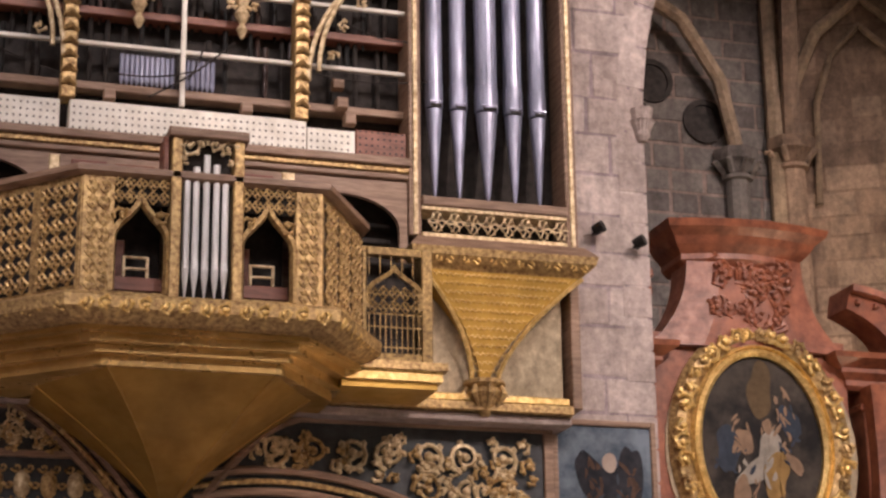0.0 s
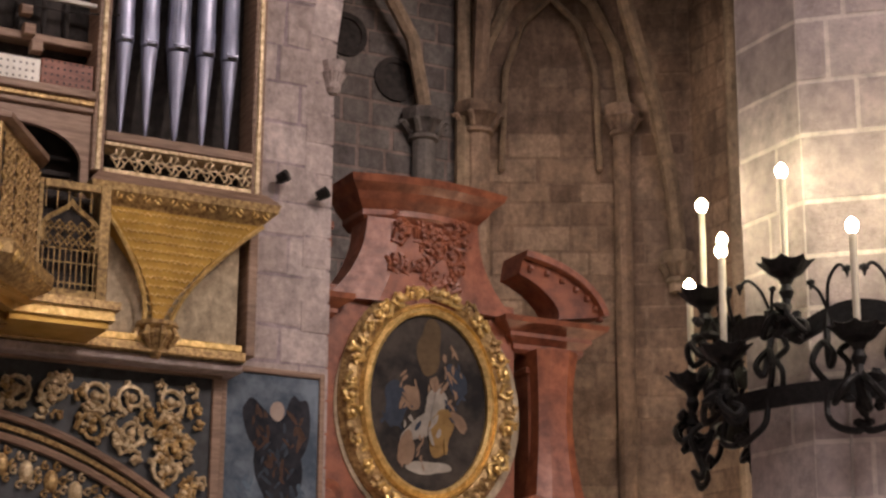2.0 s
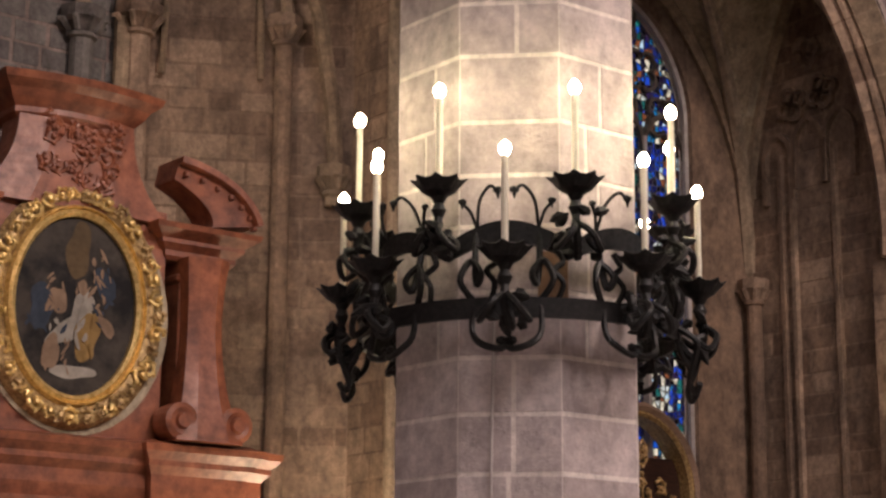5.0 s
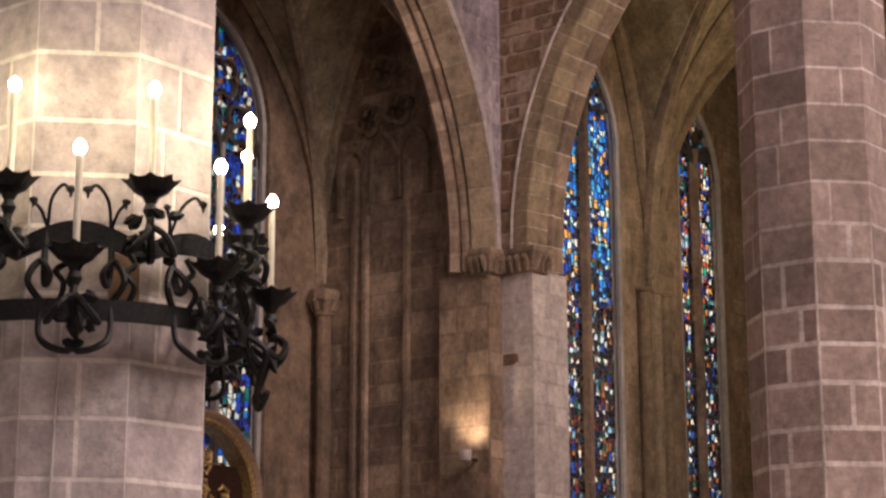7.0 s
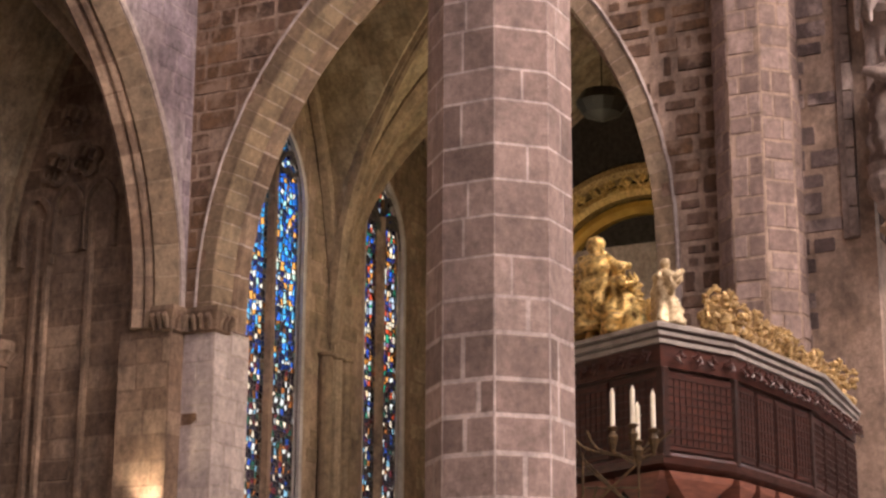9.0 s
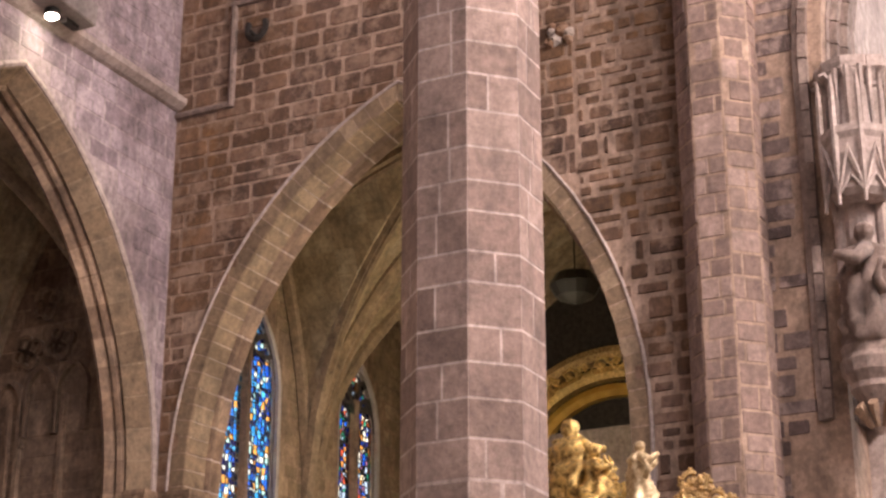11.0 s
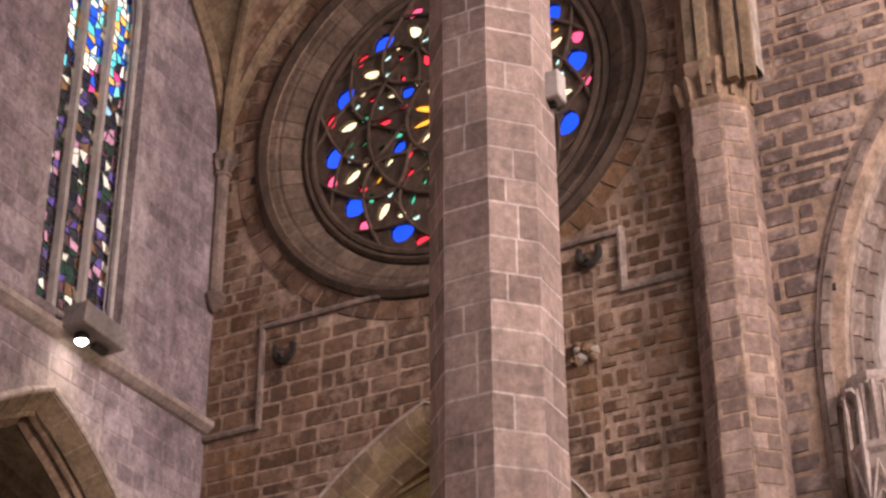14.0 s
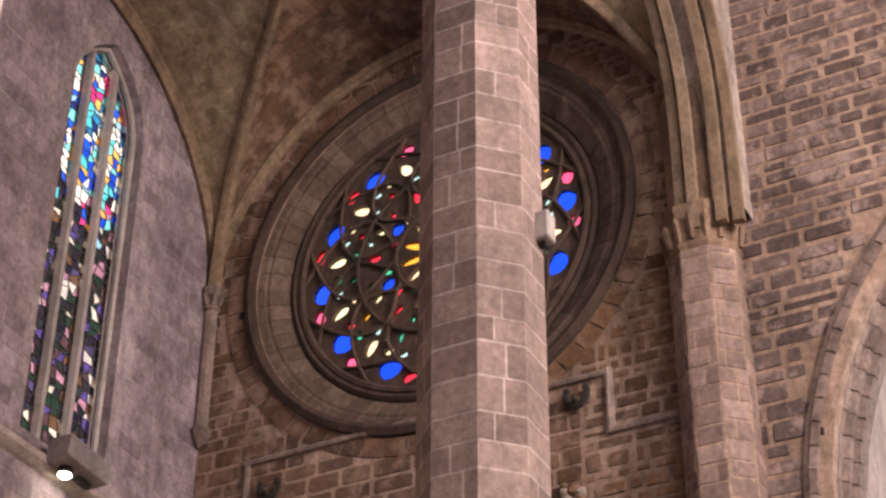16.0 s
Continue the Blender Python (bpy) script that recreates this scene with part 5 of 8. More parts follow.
add_lathe(bm, [(0.24, 6.52), (0.26, 6.47), (0.2, 6.42), (0.24, 6.36), (0.14, 6.22), (0.05, 6.10)], 12, Matrix.Translation((6.66, YO + 0.0, 0)))
boss = part("pendant_boss", bm, OLD_GOLD, organ, "carved gilded pendant")
for k in range(8):
    a = k * math.pi / 4
    bm = bmesh.new()
    add_tube(bm, [(6.66 + 0.22 * math.cos(a), YO + 0.22 * math.sin(a), 6.44), (6.66 + 0.27 * math.cos(a), YO + 0.27 * math.sin(a), 6.34), (6.66 + 0.16 * math.cos(a), YO + 0.16 * math.sin(a), 6.2)], [0.03, 0.05, 0.02], 5)
    part("leaf", bm, OLD_GOLD, boss)
plank("plaster_panel", on_organ, 5.75, 7.70, 6.36, 7.82, -0.45, -0.12, PLASTER, organ, "beige painted panel")
# main case: posts, rails, shelves, dark pipework inside
for x in (-0.9, 1.67, 4.42):
    plank("case_post", on_organ, x - 0.085, x + 0.085, 9.6, 16.5, -0.2, 0.05, OLD_GOLD, organ, "carved gilt post")
    bm = bmesh.new()
    for k in range(14):
        z = 9.75 + k * 0.17
        add_tube(bm, [on_organ(x - 0.09, 0.06, z), on_organ(x, 0.10, z + 0.06), on_organ(x + 0.09, 0.06, z)], [0.02, 0.035, 0.02], 5)
    part("post_carving", bm, OLD_GOLD, organ)
for z, t, mat in ((10.36, 0.025, WHITE), (11.18, 0.025, WHITE), (12.2, 0.025, WHITE)):
    plank("rail", on_organ, -1.0, 5.75, z - t, z + t, -0.14, -0.08, mat, organ, "thin white rail")
plank("upright", on_organ, 2.97, 3.03, 9.65, 16.4, -0.08, -0.03, WHITE, organ, "white upright")
for z in (9.86, 10.82, 11.6):
    plank("shelf", on_organ, -1.0, 5.75, z - 0.05, z + 0.05, -0.4, -0.18, BROWN_WOOD if z < 10 else RED_WOOD, organ)
rg = random.Random(8)
for k in range(64):
    x, z = -0.8 + k * 0.101, rg.choice((9.95, 10.4, 10.7))
    bm = bmesh.new()
    h = rg.uniform(0.35, 1.5)
    add_lathe(bm, [(0.012, z), (0.03, z + 0.12), (0.034, z + h)], 8, Matrix.Translation((x, YO + 0.28 + rg.uniform(0, 0.12), 0)))
    part("inner_pipe", bm, rg.choice((BLACK, BLACK, DARK_WOOD, IRON)), organ)
for k in range(19):
    bm = bmesh.new()
    x = 2.3 + k * 0.06
    if abs(x - 3.0) > 0.05:
        add_lathe(bm, [(0.012, 9.92), (0.027, 9.97), (0.027, 10.30)], 8, Matrix.Translation((x, YO + 0.2, 0)))
        part("inner_pipe", bm, TIN, organ, "short pale tin pipe")
    else:
        bm.free()
for x, z in ((2.16, 9.72), (3.78, 9.72), (4.95, 9.9), (5.05, 9.7), (4.9, 10.15)):
    plank("wood_block", on_organ, x - 0.07, x + 0.07, z - 0.06, z + 0.07, -0.2, -0.05, BROWN_WOOD, organ)
for a, b in (((2.6, 9.7), (3.6, 10.5)), ((2.2, 9.95), (3.2, 10.1)), ((3.05, 9.95), (3.25, 10.45)), ((0.6, 10.3), (1.6, 9.9)), ((4.6, 10.2), (6.0, 10.25)), ((5.0, 10.9), (5.75, 10.75))):
    bm = bmesh.new()
    add_tube(bm, [on_organ(a[0] + (b[0] - a[0]) * s / 6, 0.02, a[1] + (b[1] - a[1]) * s / 6 - 0.06 * math.sin(s / 6 * math.pi)) for s in range(7)], 0.011, 5)
    part("cable", bm, BLACK, organ, "thin dark cable")
for x in (2.45, 3.68):
    bm = bmesh.new()
    add_lathe(bm, [(0.02, 10.55), (0.07, 10.66), (0.03, 10.74), (0.10, 10.86), (0.05, 10.95), (0.14, 11.15), (0.06, 11.4)], 8, Matrix.Translation((x, YO - 0.04, 0)))
    for sg in (-1, 1):
        scroll(bm, on_organ, x + sg * 0.13, 11.0, 0.10, 0.9, sg, 0.022)
        scroll(bm, on_organ, x + sg * 0.16, 11.3, 0.12, 0.9, -sg, 0.022)
    part("pendant", bm, PALE_GOLD, organ, "hanging gilt carved finial")
for x0, sg in ((4.50, 1), (1.60, -1)):
    bm = bmesh.new()
    for q in (0.0, 0.13):
        add_tube(bm, [on_organ(x0 + sg * (q + 1.3 * (1 - math.cos(s / 10 * 1.4))), 0.03, 10.1 + q + 1.6 * math.sin(s / 10 * 1.4)) for s in range(11)], 0.032, 6)
    for s in range(2, 10, 2):
        scroll(bm, on_organ, x0 + sg * (0.24 + 1.3 * (1 - math.cos(s / 10 * 1.4))), 10.0 + 1.6 * math.sin(s / 10 * 1.4), 0.075, 0.9, sg, 0.018)
    part("gilt_arch", bm, PALE_GOLD, organ, "curling gilt tracery arch")
# white drilled windchest front
for x0, x1, z0, z1, mat in ((-1.0, 1.60, 9.18, 9.58, WHITE), (1.70, 4.50, 9.18, 9.60, WHITE), (4.50, 5.10, 9.20, 9.52, WHITE), (5.10, 5.74, 9.20, 9.55, RED_WOOD)):
    plank("windchest_front", on_organ, x0, x1 - 0.01, z0, z1, -0.3, 0.0, mat, organ, "white drilled windchest board" if mat is WHITE else "")
    # small dark blocks paint the shade inside the drilled holes
    bm = bmesh.new()
    for i in range(int((x1 - x0) / 0.075)):
        for j in range(4):
            add_box(bm, on_organ(x0 + 0.05 + i * 0.075, 0.002, z0 + 0.07 + j * 0.085), (0.022, 0.012, 0.022))
    tagged(part("drill_holes", bm, LEAD if mat is WHITE else BLACK, organ), kind="stuff")
for z, w, h, mat in ((9.13, 0.16, 0.05, BROWN_WOOD), (9.05, 0.10, 0.04, OLD_GOLD), (8.98, 0.06, 0.04, BROWN_WOOD)):
    plank("case_cornice", on_organ, -1.5, 5.74, z - h, z + h, -0.45, w, mat, organ)
ARCHES = [Hole(4.72, 5.64, lambda u: 6.4, lambda u: 8.3 + 0.42 * math.sqrt(max(0, 1 - ((u - 4.95) / 0.69) ** 2)) if u > 4.95 else 8.72), Hole(0.2, 1.42, lambda u: 6.4, lambda u: 8.35 + 0.45 * math.sqrt(max(0, 1 - ((u - 0.8) / 0.63) ** 2)))]
low = pierced_wall("lower_case", on_organ, -1.5, 5.74, 6.36, 8.94, ARCHES, 0.08, BROWN_WOOD, "")
for key in ("kind", "category", "label"):
    if key in low:
        del low[key]
low.parent = organ
for x0, x1, z0, z1 in ((1.75, 2.15, 8.62, 8.86), (2.25, 2.7, 8.60, 8.84), (3.6, 4.1, 8.62, 8.86), (1.5, 1.62, 8.5, 8.9), (4.2, 4.35, 8.6, 8.92)):
    plank("case_panel", on_organ, x0, x1, z0, z1, -0.05, 0.025, RED_WOOD if x1 - x0 > 0.2 else PALE_GOLD, organ)
for z in (8.0, 8.25, 8.45):
    plank("inner_bar", on_organ, 4.75, 5.6, z - 0.03, z + 0.03, -0.4, -0.3, BLACK, organ)

# choir case on the balcony, its bracket below
choir = thing("organ_balcony", "gilded gothic balcony with a small pipe case and ogee doors", "balcony")
ZB0, ZB1 = 6.66, 7.96
corners = [(0.45, 19.3), (1.69, 18.05), (4.20, 18.05), (4.92, 19.3), (4.92, 20.2), (0.45, 20.2)]


def shifted(o, z, pts=corners):
    """The balcony's outline pushed out by o at height z."""
    cx, cy = 2.85, 19.6
    return [Vector((x + o * (-1 if x < cx else 1) * (0.75 if y < 19 else 1.0), y - o * (1.0 if y < 20 else 0), z)) for x, y in pts]


for name, rows, mat, label in (("cornice", [(0.16, 6.66), (0.20, 6.62), (0.19, 6.50), (0.08, 6.40), (0.02, 6.38)], OLD_GOLD, "carved gilt cornice"), ("top_rail", [(0.03, ZB1 - 0.03), (0.09, ZB1), (0.09, ZB1 + 0.06), (0.03, ZB1 + 0.09)], BROWN_WOOD, "brown top rail"), ("floor_board", [(0.0, 6.64), (0.0, 6.68)], DARK_WOOD, "")):
    bm = bmesh.new()
    add_loft(bm, [shifted(o, z) for o, z in rows])
    part(name, bm, mat, choir, label)
for a, b, seed in ((corners[1], corners[2], 21), (corners[2], corners[3], 22), (corners[0], corners[1], 23)):
    pl = line_place(a, b)
    ln = math.hypot(b[0] - a[0], b[1] - a[1])
    carved_band("cornice_carving", lambda u, w, v, pl=pl: pl(u, w + 0.17, v), -0.05, ln + 0.05, 6.44, 6.62, GOLD, choir, "", seed, 0.02, 0.03)
# stepped underside and concave pendentive
bm = bmesh.new()
under = [(0.04, 6.40), (0.04, 6.33), (-0.07, 6.33), (-0.07, 6.24), (-0.17, 6.24), (-0.17, 6.15), (-0.26, 6.15), (-0.26, 6.04)]
add_loft(bm, [shifted(o, z, [(0.45, 19.3), (1.79, 18.15), (4.05, 18.15), (4.92, 19.3), (4.92, 20.2), (0.45, 20.2)]) for o, z in under])
part("stepped_moulding", bm, SMOOTH_GOLD, choir, "stepped gilt moulding")
# the underside's shade is in its darker gilding
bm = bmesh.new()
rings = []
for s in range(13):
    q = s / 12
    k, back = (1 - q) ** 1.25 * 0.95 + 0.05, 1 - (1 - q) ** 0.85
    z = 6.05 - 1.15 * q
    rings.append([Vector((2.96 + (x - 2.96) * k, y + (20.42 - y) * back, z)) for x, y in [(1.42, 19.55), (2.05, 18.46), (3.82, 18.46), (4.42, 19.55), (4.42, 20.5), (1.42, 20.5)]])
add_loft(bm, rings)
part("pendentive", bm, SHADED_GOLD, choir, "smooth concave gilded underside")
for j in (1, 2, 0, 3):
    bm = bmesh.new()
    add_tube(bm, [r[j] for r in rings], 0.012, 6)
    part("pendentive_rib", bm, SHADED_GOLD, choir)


def lattice(bm, pl, u0, u1, v0, v1, seed, step=0.11, r=0.012):
    """Flamboyant pierced tracery between two rails."""
    n = max(1, round((u1 - u0) / (step * 1.5)))
    m = max(1, round((v1 - v0) / (step * 2)))
    for i in range(n):
        for j in range(m):
            u, v = u0 + (u1 - u0) * (i + 0.5) / n, v0 + (v1 - v0) * (j + 0.5) / m
            su, sv = (u1 - u0) / n / 2, (v1 - v0) / m / 2
            for q in range(4):
                a = q * math.pi / 2
                add_tube(bm, [pl(u, 0.02, v), pl(u + su * 0.75 * math.cos(a + 0.7), 0.035, v + sv * 0.75 * math.sin(a + 0.7)), pl(u + su * math.cos(a), 0.02, v + sv * math.sin(a))], [r, r * 1.5, r], 4)
            add_tube(bm, [pl(u - su, 0.02, v), pl(u, 0.02, v + sv), pl(u + su, 0.02, v), pl(u, 0.02, v - sv), pl(u - su, 0.02, v)], r, 4)


def ogee(c, half, foot, spring, top):
    """The outline of an ogee-headed door."""
    right = [(c + half, foot), (c + half, spring)] + [(c + half * (0.5 + 0.5 * math.cos(math.pi * s / 8)), spring + (top - spring) * s / 8) for s in range(1, 9)]
    return right + [(2 * c - u, v) for u, v in right[-2::-1]]


front = line_place(corners[1], corners[2])
X0 = corners[1][0]
for x0, x1 in ((1.69, 2.02), (3.90, 4.20)):
    plank("corner_post", front, x0 - X0, x1 - X0, ZB0, ZB1, -0.06, 0.02, OLD_GOLD, choir, "carved gilt post")
    bm = bmesh.new()
    lattice(bm, front, x0 - X0 + 0.04, x1 - X0 - 0.04, ZB0 + 0.04, ZB1 - 0.06, 1, 0.09, 0.014)
    part("post_carving", bm, OLD_GOLD, choir)
for c in (2.29, 3.61):
    # black sheets carry the darkness inside the doorway and behind its tracery
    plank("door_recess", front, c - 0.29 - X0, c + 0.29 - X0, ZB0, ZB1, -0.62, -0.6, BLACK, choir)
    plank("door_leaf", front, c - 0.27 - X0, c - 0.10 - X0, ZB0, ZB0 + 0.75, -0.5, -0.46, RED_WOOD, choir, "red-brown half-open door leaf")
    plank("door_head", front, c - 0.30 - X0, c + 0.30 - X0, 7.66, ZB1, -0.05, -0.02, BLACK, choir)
    bm = bmesh.new()
    add_sweep(bm, ogee(c - X0, 0.265, ZB0 + 0.05, 7.28, 7.72), [(-0.05, -0.04), (-0.05, 0.03), (0.0, 0.05), (0.02, 0.0), (0.02, -0.04)], front)
    part("ogee_frame", bm, OLD_GOLD, choir, "gilt ogee door frame")
    bm = bmesh.new()
    lattice(bm, front, c - 0.29 - X0, c + 0.29 - X0, 7.66, ZB1 - 0.02, 2, 0.08)
    for sg in (-1, 1):
        scroll(bm, front, c + sg * 0.20 - X0, 7.52, 0.085, 1.0, sg, 0.018)
    part("pierced_panel", bm, OLD_GOLD, choir, "pierced gilt tracery")
    for k, (dx, z0, z1) in enumerate(((-0.12, 6.95, 7.18), (0.12, 6.95, 7.18))):
        plank("bench_post", front, c + dx - 0.015 - X0, c + dx + 0.015 - X0, z0, z1, -0.3, -0.27, PALE_GOLD, choir)
    for z in (7.17, 7.05):
        plank("bench_rail", front, c - 0.135 - X0, c + 0.135 - X0, z - 0.012, z + 0.012, -0.3, -0.268, PALE_GOLD, choir)
    plank("bench_board", front, c - 0.28 - X0, c + 0.28 - X0, 6.80, 6.95, -0.34, -0.24, RED_WOOD, choir)
    plank("sill", front, c - 0.30 - X0, c + 0.30 - X0, ZB0, ZB0 + 0.06, -0.1, 0.02, OLD_GOLD, choir)
# central turret with five bright pipes
# black behind the pipes is shade put into the colour
plank("turret_back", front, 2.60 - X0, 3.32 - X0, ZB0, 8.48, -0.14, -0.10, BLACK, choir)
for x0, x1 in ((2.58, 2.69), (3.23, 3.34)):
    plank("turret_post", front, x0 - X0, x1 - X0, ZB0, 8.42, -0.14, 0.09, OLD_GOLD, choir)
plank("turret_cornice", front, 2.54 - X0, 3.38 - X0, 8.40, 8.50, -0.3, 0.14, BROWN_WOOD, choir)
plank("turret_side", front, 2.50 - X0, 2.56 - X0, 8.0, 8.42, -0.3, 0.02, RED_WOOD, choir)
bm = bmesh.new()
for sg in (-1, 1):
    scroll(bm, front, 2.96 + sg * 0.2 - X0, 8.31, 0.10, 1.0, sg, 0.02, 0.06)
    scroll(bm, front, 2.96 + sg * 0.07 - X0, 8.35, 0.06, 1.0, -sg, 0.016, 0.06)
    scroll(bm, front, 2.96 + sg * 0.25 - X0, 8.16, 0.05, 1.0, sg, 0.014, 0.06)
part("turret_carving", bm, PALE_GOLD, choir, "gilt leaf carving")
for x, top in ((2.755, 7.98), (2.85, 8.10), (2.955, 8.24), (3.06, 8.14), (3.155, 8.00)):
    bm = bmesh.new()
    m = Matrix.Translation((x, 18.05 - 0.02, 0))
    add_lathe(bm, [(0.008, 6.70), (0.036, 6.92), (0.039, 6.95), (0.039, 7.06), (0.036, 7.08), (0.036, top)], 12, m)
    add_box(bm, (x, 17.99, 7.0), (0.05, 0.02, 0.03))
    part("pipe", bm, SILVER, choir, "bright tin pipe")
# slanted sides
for a, b in ((corners[2], corners[3]), (corners[0], corners[1])):
    pl = line_place(a, b)
    ln = math.hypot(b[0] - a[0], b[1] - a[1])
    plank("side_panel", pl, 0, ln, ZB0, ZB1, -0.04, 0.0, OLD_GOLD, choir)
    for k in range(3):
        u0, u1 = ln * k / 3 + 0.05, ln * (k + 1) / 3 - 0.05
        # black sheet laid on the panel as the shade behind the tracery
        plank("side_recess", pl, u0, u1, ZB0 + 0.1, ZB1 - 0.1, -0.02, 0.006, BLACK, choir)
        bm = bmesh.new()
        lattice(bm, pl, u0, u1, ZB0 + 0.1, ZB1 - 0.1, 3, 0.10, 0.017)
        part("side_tracery", bm, OLD_GOLD, choir, "carved gilt tracery")
# screen beside the balcony
screen_pl = line_place((4.92, 19.25), (5.75, 19.25))
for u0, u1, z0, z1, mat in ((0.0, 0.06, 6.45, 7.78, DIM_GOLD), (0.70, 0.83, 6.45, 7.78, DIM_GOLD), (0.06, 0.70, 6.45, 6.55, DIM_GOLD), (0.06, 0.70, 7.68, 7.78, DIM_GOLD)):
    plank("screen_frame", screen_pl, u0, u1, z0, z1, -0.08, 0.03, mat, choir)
# black board for the shade behind the lattice
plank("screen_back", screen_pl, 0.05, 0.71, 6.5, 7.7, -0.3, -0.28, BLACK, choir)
bm = bmesh.new()
lattice(bm, screen_pl, 0.06, 0.70, 7.0, 7.32, 5, 0.09)
for k in range(10):
    u = 0.09 + k * 0.064
    add_tube(bm, [screen_pl(u, 0.01, 6.55), screen_pl(u, 0.01, 7.0)], 0.008, 4)
    if k % 2 == 0:
        add_tube(bm, [screen_pl(u, 0.01, 7.45), screen_pl(u, 0.01, 7.68)], 0.008, 4)
for z in (6.62, 6.85, 7.0):
    add_tube(bm, [screen_pl(0.06, 0.01, z), screen_pl(0.70, 0.01, z)], 0.010, 4)
add_sweep(bm, ogee(0.38, 0.3, 7.05, 7.25, 7.55), [(-0.03, -0.01), (-0.03, 0.04), (0.02, 0.03), (0.02, -0.01)], screen_pl)
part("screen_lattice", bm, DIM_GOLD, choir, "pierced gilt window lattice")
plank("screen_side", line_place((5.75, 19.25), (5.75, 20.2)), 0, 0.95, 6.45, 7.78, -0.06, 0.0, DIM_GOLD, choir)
for z0, z1, w, mat in ((6.36, 6.45, 0.10, OLD_GOLD), (6.24, 6.36, 0.05, GOLD), (6.16, 6.24, 0.0, DULL_GOLD)):
    bm = bmesh.new()
    add_loft(bm, [[Vector(p) for p in ((4.7, 19.25 - w, z), (5.80 + w, 19.25 - w, z), (5.80 + w, 20.2, z), (4.7, 20.2, z))] for z in (z0, z1)])
    part("screen_cornice", bm, mat, choir)

# painted and gilt screen wall under the organ
frieze = thing("carved_frieze", "dark blue panel with gilded scrolling leaf carving", "frieze")
YF = 20.55


def on_frieze(u, w, v):
    return Vector((u, YF - w, v))


plank("panel", on_frieze, 0.2, 7.62, 3.2, 6.10, -0.25, 0.0, plain("blue_black_paint", (0.010, 0.012, 0.015), (0.030, 0.034, 0.040), 10, 0.5), frieze)
plank("border", on_frieze, 0.2, 7.62, 6.0, 6.10, 0.0, 0.05, BROWN_WOOD, frieze, "brown border board")
plank("border", on_frieze, 7.50, 7.62, 3.2, 6.0, 0.0, 0.05, BROWN_WOOD, frieze, "brown border board")
ARC = lambda u, o=0.0: 5.42 + o - 0.118 * (u - 4.2) ** 2
for o, r, mat in ((0.0, 0.05, BROWN_WOOD), (-0.13, 0.035, OLD_GOLD), (-0.25, 0.05, BROWN_WOOD)):
    bm = bmesh.new()
    add_tube(bm, [on_frieze(3.3 + 4.2 * s / 24, 0.04, ARC(3.3 + 4.2 * s / 24, o)) for s in range(25)], r, 6)
    add_tube(bm, [on_frieze(1.45 + 1.3 * s / 12 + o * 0.6, 0.04, 6.28 + o * 0.6 - 0.62 * (0.35 + 1.3 * s / 12) ** 1.6) for s in range(13)], r, 6)
    part("arch_band", bm, mat, frieze, "curved arch moulding")
bm = bmesh.new()
add_tube(bm, [on_frieze(3.15 + 1.5 * (s / 10), 0.04, 4.7 + 1.35 * math.sin(s / 10 * math.pi / 2)) for s in range(11)], 0.055, 6)
part("arch_band", bm, BROWN_WOOD, frieze)
rg = random.Random(31)
spots = [(3.75 + 0.46 * k, 5.66 - 0.40 * row, 0.20) for k in range(9) for row in range(5)] + [(rg.uniform(3.5, 7.4), rg.uniform(3.6, 5.9), rg.uniform(0.07, 0.12)) for k in range(230)]
for k, (u, v, size) in enumerate(spots):
    hi = min(5.95, 4.75 + 1.3 * math.sin(min(1, max(0, (u - 3.15) / 1.5)) * math.pi / 2))
    if u > 7.42 or v - size * 0.8 < ARC(u) + 0.06 or v + size > hi:
        continue
    bm = bmesh.new()
    scroll(bm, on_frieze, u, v, size, 1.5 if size > 0.15 else 0.9, 1 if k % 2 else -1, size * (0.17 if size > 0.15 else 0.26), 0.05)
    part("scroll", bm, rg.choice((PALE_GOLD, PALE_GOLD, OLD_GOLD)), frieze, "gilded leaf scroll")
LEFT_ARC = lambda u: 6.28 - 0.62 * max(0.0, u - 1.1) ** 1.6
for k in range(34):
    u, size = rg.uniform(0.9, 2.1), rg.uniform(0.08, 0.15)
    v = rg.uniform(5.62, 5.98)
    if v + size > LEFT_ARC(u) - 0.08:
        continue
    bm = bmesh.new()
    scroll(bm, on_frieze, u, v, size, rg.uniform(0.9, 1.3), rg.choice((-1, 1)), size * 0.16, 0.05)
    part("scroll", bm, rg.choice((PALE_GOLD, OLD_GOLD)), frieze, "gilded leaf scroll")
plank("border", on_frieze, 0.2, 2.15, 5.46, 5.54, 0.0, 0.06, BROWN_WOOD, frieze, "brown border board")
for k in range(7):
    u = 0.55 + k * 0.29
    bm = bmesh.new()
    add_lathe(bm, [(0.001, 0.08), (0.05, 0.07), (0.10, 0.03), (0.11, 0.0)], 10, Matrix.Translation(on_frieze(u, 0.0, 5.16)) @ pose(0, 0, 0, 90) @ Matrix.Diagonal((0.9, 1.5, 1, 1)))
    cart = part("cartouche", bm, PALE_GOLD if k % 2 else OLD_GOLD, frieze, "carved gilt cartouche")
    for q in range(6):
        a = q * math.pi / 3
        bm = bmesh.new()
        scroll(bm, on_frieze, u + 0.14 * math.cos(a), 5.16 + 0.21 * math.sin(a), 0.055, 1.0, 1, 0.018, 0.04, False)
        part("scroll", bm, OLD_GOLD, cart)
